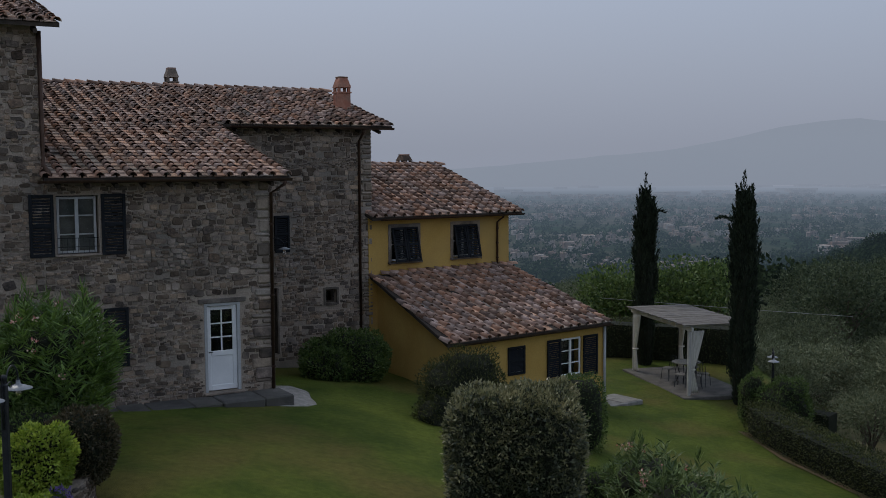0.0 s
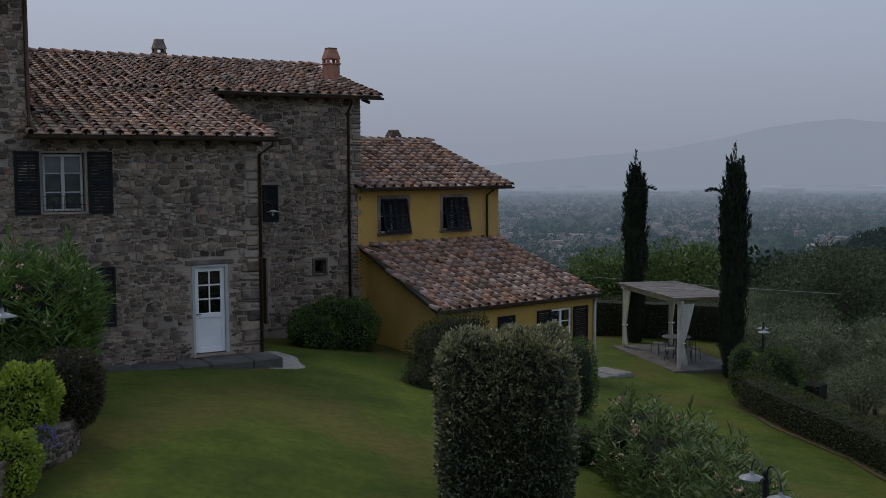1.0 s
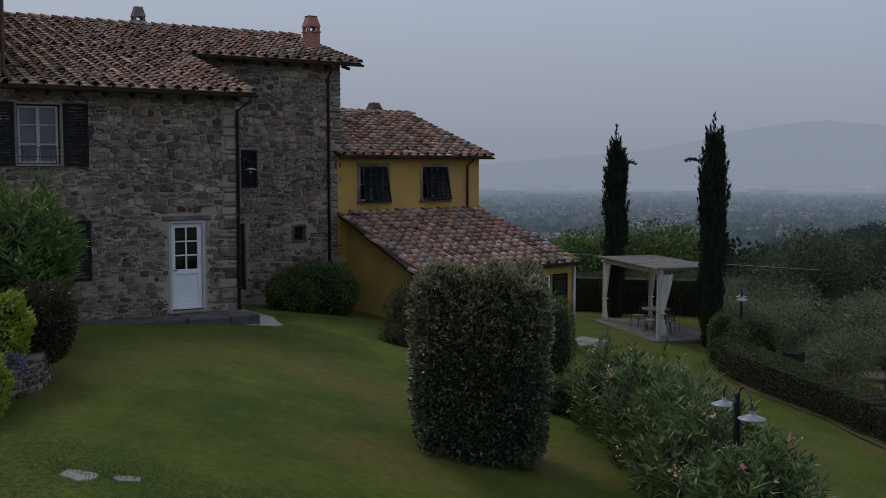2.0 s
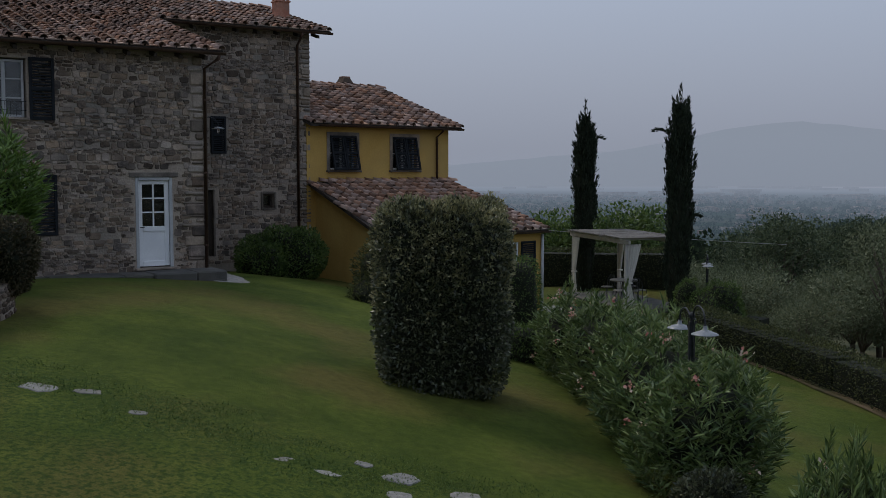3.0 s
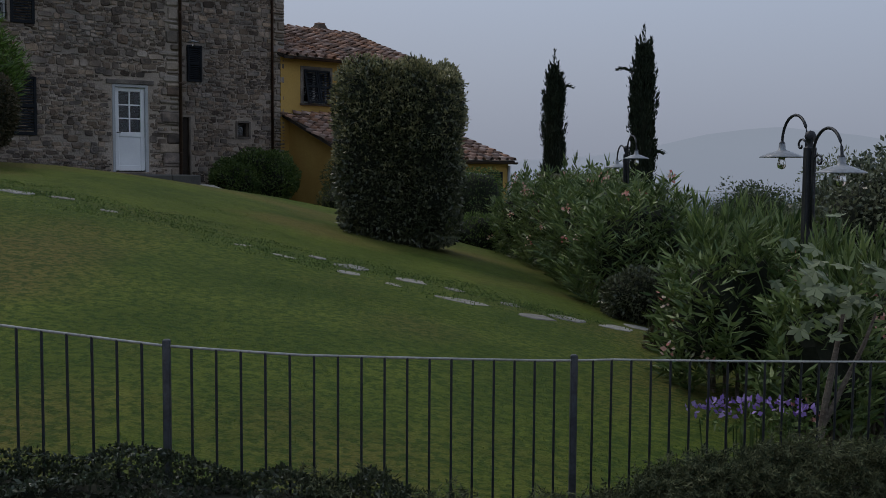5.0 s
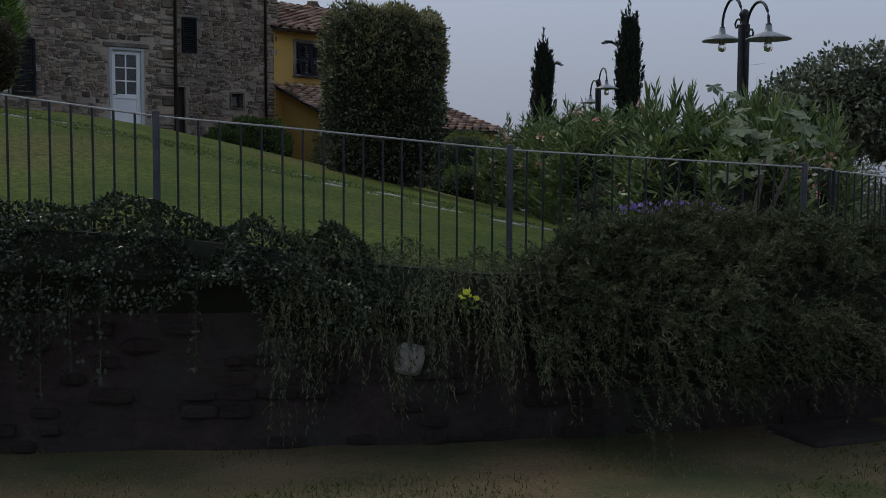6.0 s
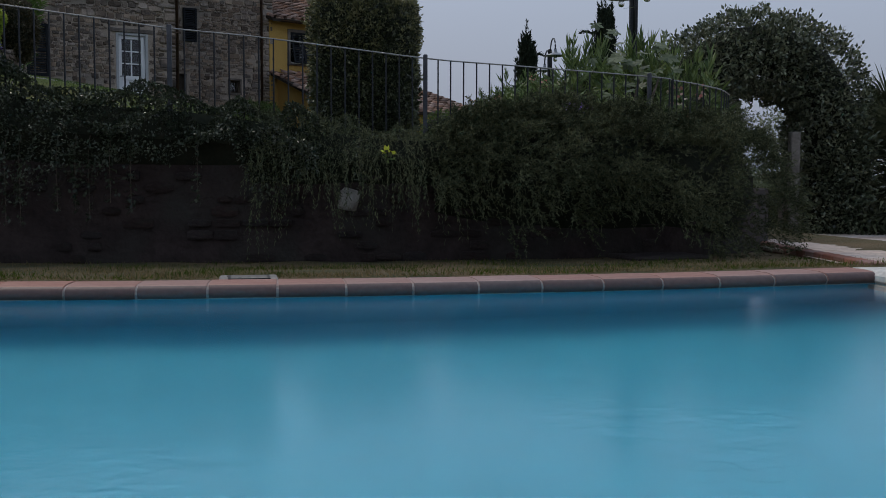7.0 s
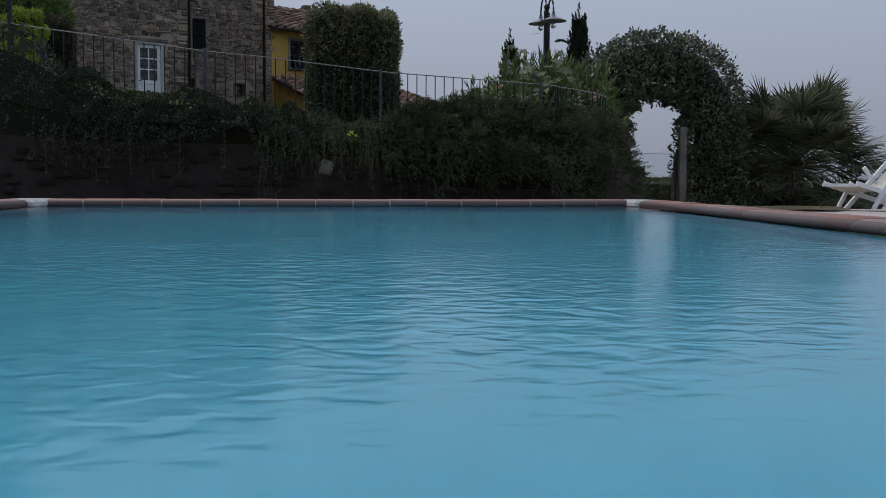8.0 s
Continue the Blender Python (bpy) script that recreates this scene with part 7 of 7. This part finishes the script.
pts = [(-RAD, 0, -0.4), (-RAD, 0, 1.09)] + [(-RAD * math.cos(math.pi * i / 12), 0, 1.09 + RAD * math.sin(math.pi * i / 12)) for i in range(1, 12)] + [(RAD, 0, 1.09), (RAD, 0, -0.4)]
part("inner_mass", Geo().tube(pts, 0.32, 10), L_CORE, arch)
part("post", Geo().soft((0.34, -0.45, 0.33), (0.12, 0.12, 1.40), 0, 0.012), M_CANE, arch, "pale wooden gate post")
shrub("broad_shrub", "leafy shrub growing beside the arch", (5.0, 8.6, 0.9), (0.55, 0.55, 0.95), 5000, (0.085, 0.045), L_BROAD, bump=0.25)
shrub("sprig_shrub", "thin leafy climber beside the gate post", (6.50, 8.2, 0.60), (0.10, 0.10, 0.42), 170, (0.075, 0.042), L_IVY, bump=0.4, core=0.2, trunk=True)

# fan palm
palm = thing("fan_palm", "bushy fan palm with radiating stiff leaves", "palm", Matrix.Translation((8.70, 8.9, -0.42)) @ Matrix.Scale(1.36, 4))
part("trunk", Geo().tube([(0, 0, -0.2), (0, 0, 0.62)], [0.16, 0.13], 10), M_BARK, palm)
V, F = [], []
g_st = Geo()
k = 0
for i in range(200):
    el = RNG.uniform(-0.75, 1.2)
    az = RNG.uniform(0, 6.283)
    d = np.array([math.cos(az) * math.cos(el), math.sin(az) * math.cos(el), math.sin(el)])
    base = np.array([0, 0, 0.62])
    ln = RNG.uniform(0.55, 0.95)
    hub = base + d * ln + np.array([0, 0, -0.12 * math.cos(el)])
    g_st.tube([tuple(base), tuple(base + d * ln * 0.6 + np.array([0, 0, 0.03])), tuple(hub)], 0.008, 4)
    side = np.cross(d, [0, 0, 1])
    side = side / (np.linalg.norm(side) + 1e-6)
    up = np.cross(side, d)
    for j in range(22):
        b = -1.75 + 3.5 * j / 21
        e = d * math.cos(b) + side * math.sin(b) + up * 0.12 * math.cos(2 * b)
        e = e / np.linalg.norm(e)
        s2 = np.cross(e, up)
        L = 0.46 * RNG.uniform(0.85, 1.1)
        tip = hub + e * L + np.array([0, 0, -0.10 * RNG.random()])
        V += [hub, hub + e * L * 0.55 + s2 * 0.016, tip, hub + e * L * 0.55 - s2 * 0.016]
        F.append((k, k + 1, k + 2, k + 3))
        k += 4
part("fronds", fast_mesh("fronds", np.array(V), np.array(F), L_PALM), None, palm)
part("leaf_stalk", g_st, L_PALM, palm)

# grass blades
def grass(name, label, n, spot, h, mat, broad=0.11, lean=0.45):
    P = np.array([spot() for _ in range(n)])
    me = leaves(RNG, P, np.tile([0, 0, 1.0], (n, 1)), h, h * broad, mat, name, lean)
    tagged(new(name, me), label, "grass", kind="stuff")


def turf_spot():
    x_ = RNG.uniform(-1.8, 5.0)
    xc = min(max(x_, -0.9), 4.2)
    t = RNG.random()
    ya, yb = rim_y(xc) + 1.02, wall_y(min(x_, 4.9)) + 0.1
    return (x_, ya + (yb - ya) * t, -0.076 - 0.12 * t ** 0.8)


def lawn_spot():
    x_ = RNG.uniform(-7, 4.2)
    y_ = front_y(x_) + 0.1 + 12 * RNG.random() ** 1.2
    return (x_, y_, lawn_z(x_, y_) - 0.01)


def patchy(spot, seed, keep):
    """Keeps spots where a broad noise is high, so that the grass stands in patches."""
    def pick():
        while True:
            p = spot()
            if noise.noise(Vector((p[0] * 1.3, p[1] * 2.2, seed))) > keep + RNG.normal(0, 0.15):
                return p
    return pick


grass("turf_grass", "short straw coloured and green grass beside the pool", 26000, patchy(turf_spot, 2.0, -0.15), 0.036, L_STRAW, 0.11, 1.1)
grass("turf_grass", "short green grass beside the pool", 9000, patchy(turf_spot, 9.0, 0.08), 0.04, L_GRASS, 0.14, 1.0)
grass("lawn_grass", "short green lawn grass", 90000, lawn_spot, 0.024, L_GRASS, 0.14, 1.3)


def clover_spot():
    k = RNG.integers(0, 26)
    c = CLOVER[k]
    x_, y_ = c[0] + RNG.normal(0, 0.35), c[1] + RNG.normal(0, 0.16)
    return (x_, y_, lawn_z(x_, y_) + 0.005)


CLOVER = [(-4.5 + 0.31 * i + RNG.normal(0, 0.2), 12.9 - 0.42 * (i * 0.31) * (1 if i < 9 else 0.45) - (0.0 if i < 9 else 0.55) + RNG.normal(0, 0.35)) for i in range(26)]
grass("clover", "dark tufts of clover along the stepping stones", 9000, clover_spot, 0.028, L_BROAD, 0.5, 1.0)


# ---- stones of the walls and tiles of the roofs ----
def stone_protos(seed, mat):
    r = random.Random(seed)
    out = []
    for k in range(12):
        n = 8
        ring = []
        for cx, cz in ((0.5, -0.34), (0.5, 0.34), (0.36, 0.5), (-0.36, 0.5), (-0.5, 0.34), (-0.5, -0.34), (-0.36, -0.5), (0.36, -0.5)):
            e = r.uniform(0.80, 1.0)                       # squarish with broken corners
            ring.append((cx * e + r.uniform(-0.03, 0.03), cz * r.uniform(0.84, 1.0)))
        v = [(x, 0.6, z) for x, z in ring] + [(x * 0.97, -0.2, z * 0.97) for x, z in ring] + [(x * 0.90, -0.5 + r.uniform(-0.1, 0.15), z * 0.86) for x, z in ring]
        f = [(i, (i + 1) % n, n + (i + 1) % n, n + i) for i in range(n)] + [(n + i, n + (i + 1) % n, 2 * n + (i + 1) % n, 2 * n + i) for i in range(n)] + [tuple(range(2 * n, 3 * n))]
        out.append((np.array(v), f))
    return out


STONE_P = stone_protos(3, M_STONE)


def rubble(parent, s0, s1, z0, z1, q, holes, seed, singles, quoin_right=False):
    """Rubble stones in uneven courses on a wall face; the first ones are single pieces, the rest one mesh."""
    r = random.Random(seed)
    mesh, big_mesh = [], []
    for v, f in STONE_P:
        g = Geo()
        g.v, g.f = [tuple(p) for p in v], f
        mesh.append(g.mesh("stone", M_STONE))
        big_mesh.append(g.mesh("field_stone", M_BIGSTONE))
    rest = Geo()
    z = z0
    made = 0
    spots = []
    big = []                                               # large dark field stones among the courses
    for _ in range(int((s1 - s0) * (z1 - z0) * (2.6 if s1 < 10 else 1.2))):
        bh = r.uniform(0.10, 0.20) + 0.10 * r.random() ** 3
        bw = bh * r.uniform(0.9, 1.7)
        ba, bz = r.uniform(s0 + 0.1, s1 - 0.5), r.uniform(z0 + 0.1, z1 - 0.4)
        if all(ba > hh[1] or ba + bw < hh[0] or bz > hh[3] or bz + bh < hh[2] for hh in holes + big):
            big.append((ba, ba + bw, bz, bz + bh))
    for (ba, bb, bc, bd) in big:
        ob = part("field_stone", big_mesh[r.randrange(12)], None, parent)
        ob.matrix_basis = Matrix.Translation(((ba + bb) / 2, q, (bc + bd) / 2)) @ Matrix.Rotation(r.uniform(-0.25, 0.25), 4, "Y") @ Matrix.Diagonal((bb - ba, 0.08, bd - bc, 1))
    while z < z1 - 0.04:
        h = min(r.choice((0.04, 0.05, 0.06, 0.07, 0.085, 0.11, 0.15)), z1 - z)
        s = s0 + r.uniform(0, 0.03)
        while s < s1 - 0.04:
            w = min(h * r.choice((0.8, 1.1, 1.4, 1.9, 2.6)) * r.uniform(0.8, 1.2) + 0.03, s1 - s)
            a, b = s, s + w
            s = b
            zz = z + r.uniform(-0.025, 0.025)
            grow = r.choice((0.85, 1.0, 1.05, 1.1, 1.2, 1.4))
            if any(a < hh[1] + 0.02 and b > hh[0] - 0.02 and zz < hh[3] + 0.02 and zz + h > hh[2] - 0.02 for hh in holes):
                continue
            if any(hh[0] < (a + b) / 2 < hh[1] and hh[2] < zz + h / 2 < hh[3] for hh in big):
                continue
            if r.random() < 0.03:
                continue
            spots.append((a, b, zz, zz + h * grow, r.randrange(12), r.uniform(0.03, 0.075), r.uniform(-0.09, 0.09)))
        z += h
    pick = set(r.sample(range(len(spots)), min(singles, len(spots))))
    for i, (a, b, c, d, k, dep, rot) in enumerate(spots):
        m = Matrix.Translation(((a + b) / 2, q, (c + d) / 2)) @ Matrix.Rotation(rot, 4, "Y") @ Matrix.Diagonal(((b - a) - 0.004, dep, (d - c) - 0.004, 1))
        if i in pick:
            ob = part("stone", mesh[k], None, parent)
            ob.matrix_basis = m
        else:
            v, f = STONE_P[k]
            rest.add([m @ Vector(p) for p in v], f)
    ob = part("rubble", rest, M_STONE_J, parent)
    ob["kind"] = "stuff"


def quoins(parent, s, q, z0, z1, seed, side):
    r = random.Random(seed)
    z = z0
    k = 0
    while z < z1:
        h = r.choice((0.09, 0.12, 0.16, 0.22, 0.30)) * r.uniform(0.85, 1.15)
        w = r.uniform(0.32, 0.60) if k % 2 else r.uniform(0.18, 0.34)
        part("quoin", Geo().soft((0, 0, 0), (w, 0.30, h - 0.025), 0, 0.035), M_QUOIN, parent).matrix_basis = Matrix.Translation((s - side * w / 2 + side * 0.012, q + 0.105 + r.uniform(-0.012, 0.012), z + h / 2)) @ Matrix.Rotation(r.uniform(-0.05, 0.05), 4, "Y")
        z += h
        k += 1


rubble(wall_a, S_TOWER, S_C1 - 0.32, 2.15, 7.42, Q1, H1 + [(7.3, 8.6, 4.4, 4.6)], 1, 300)
rubble(wall_t, 0.9, S_TOWER, 2.0, 10.85, Q1 - 0.003, [], 2, 120)
rubble(wall_b, S_C1 + 0.3, S_C2 - 0.30, 1.7, 8.95, Q2, H2 + [(13.19, 13.72, 3.35, 3.95)], 3, 300)
quoins(wall_a, S_C1, Q1, 2.1, 7.40, 5, 1)
quoins(wall_b, S_C2, Q2, 1.8, 8.95, 6, 1)
for w, h, z in ((0.44, 0.30, 2.62), (0.34, 0.26, 3.12), (0.50, 0.28, 3.66), (0.36, 0.24, 4.34)):   # large dark blocks at the front corner
    part("quoin", Geo().soft((S_C1 - w / 2 + 0.022, Q1 + 0.09, z), (w, 0.32, h), 0, 0.04), M_BIGSTONE, wall_a, "large dark corner block")


def cover_proto():
    """Half-round cover tile, wider at its lower end, with some thickness at the rim."""
    n, L = 6, 0.43
    v = []
    for y, r in ((0, 0.102), (L, 0.078)):
        for rr in (r, r - 0.014):
            v += [(rr * math.cos(math.pi * i / n), y, rr * 1.05 * math.sin(math.pi * i / n)) for i in range(n + 1)]
    k = n + 1
    f = [(i, i + 1, 2 * k + i + 1, 2 * k + i) for i in range(n)] + [(i, k + i, k + i + 1, i + 1) for i in range(n)] + [(k + i, 3 * k + i, 3 * k + i + 1, k + i + 1) for i in range(n)]
    return np.array(v), f


def pan_proto():
    """Flat pan tile with raised edges."""
    w, L, t = 0.165, 0.43, 0.026
    v = []
    for y in (0, L):
        v += [(-w, y, t + 0.02), (-w + 0.02, y, t), (w - 0.02, y, t), (w, y, t + 0.02), (w, y, 0), (-w, y, 0)]
    f = [(0, 6, 7, 1), (1, 7, 8, 2), (2, 8, 9, 3), (0, 1, 2, 3, 4, 5)]
    return np.array(v), f


COVER, PAN = cover_proto(), pan_proto()


def tile_roof(parent, s0, s1, q0, q1, z0, slope, seed, singles, ridge=True, skew=0.0):
    """Pan and cover tiles laid in columns up the slope, a little out of line."""
    r = random.Random(seed)
    th = math.atan(slope)
    length = (q1 - q0) / math.cos(th)
    cols = max(1, round((s1 - s0) / 0.365))
    pitch = (s1 - s0) / cols
    rows = max(1, round(length / 0.345))
    step = length / rows
    cov_me = Geo()
    cov_me.v, cov_me.f = [tuple(p) for p in COVER[0]], COVER[1]
    cov_me = cov_me.mesh("roof_tile", M_TILE, True)
    base = Matrix.Rotation(th, 4, "X")
    rest, pans = Geo(), Geo()
    spots = []
    for i in range(cols + 1):
        wave = r.uniform(0, 6)
        for j in range(rows):
            d = j * step - 0.03
            x = s0 + i * pitch + 0.012 * math.sin(j * 0.5 + wave) + r.uniform(-0.02, 0.02)
            m = Matrix.Translation((x, q0 + d * math.cos(th), z0 + d * math.sin(th))) @ base @ Matrix.Translation((0, 0, 0.030 + r.uniform(-0.006, 0.008))) @ Matrix.Rotation(r.uniform(-0.06, 0.06), 4, "Z") @ Matrix.Rotation(-0.075 + r.uniform(-0.03, 0.03), 4, "X")
            if s0 + i * pitch < s0 + skew * j / rows - 0.05 or (r.random() < 0.012 and 0 < i < cols):
                continue
            spots.append(m)
            if i < cols:
                mp = Matrix.Translation((s0 + (i + 0.5) * pitch, q0 + d * math.cos(th), z0 + d * math.sin(th))) @ base @ Matrix.Translation((0, 0, 0.012)) @ Matrix.Rotation(-0.070 + r.uniform(-0.02, 0.02), 4, "X") @ Matrix.Rotation(r.uniform(-0.02, 0.02), 4, "Z")
                pans.add([mp @ Vector(p) for p in PAN[0]], PAN[1])
    pick = set(r.sample(range(len(spots)), min(singles, len(spots))))
    for k, m in enumerate(spots):
        if k in pick:
            part("roof_tile", cov_me, None, parent).matrix_basis = m
        else:
            rest.add([m @ Vector(p) for p in COVER[0]], COVER[1])
    ob = part("tiling", rest, M_TILE_J, parent, "", True)
    ob["kind"] = "stuff"
    ob = part("underlay_tiling", pans, M_PAN, parent)
    ob["kind"] = "stuff"
    if ridge:
        n = int((s1 - s0) / 0.36)
        for k in range(n + 1):
            if k * (s1 - s0) / n < skew:
                continue
            zz = z0 + (q1 - q0) * slope
            part("ridge_tile", cov_me, None, parent).matrix_basis = Matrix.Translation((s0 + k * (s1 - s0) / n, q1, zz + 0.04 + r.uniform(-0.008, 0.01))) @ Matrix.Rotation(radians(-90) + r.uniform(-0.04, 0.04), 4, "Z") @ Matrix.Rotation(-0.09 + r.uniform(-0.03, 0.03), 4, "X") @ Matrix.Scale(1.12, 4)


tile_roof(roof_a, S_TOWER + 0.05, S_C1 + 0.36, EAVE1_Q, 30.37, EAVE1_Z, SLOPE1, 31, 300, False)
tile_roof(roof_b, S_TOWER + 0.05, S_C2 + 0.55, 30.37, RIDGE_Q, roof_z(30.37), SLOPE1, 32, 280)
tile_roof(roof_t, 0.0, S_TOWER + 0.36, 24.35, 30.0, 10.95, 0.26, 33, 60)
tile_roof(roof_y, YA0, YA1 + 0.28, Y_EQ, Y_RB, Y_EZ, Y_SL, 34, 240)
tile_roof(roof_l, LA0 - 0.30, LA1 + 0.05, L_EB, YB, L_EZ, L_SL, 35, 300, skew=0.78)
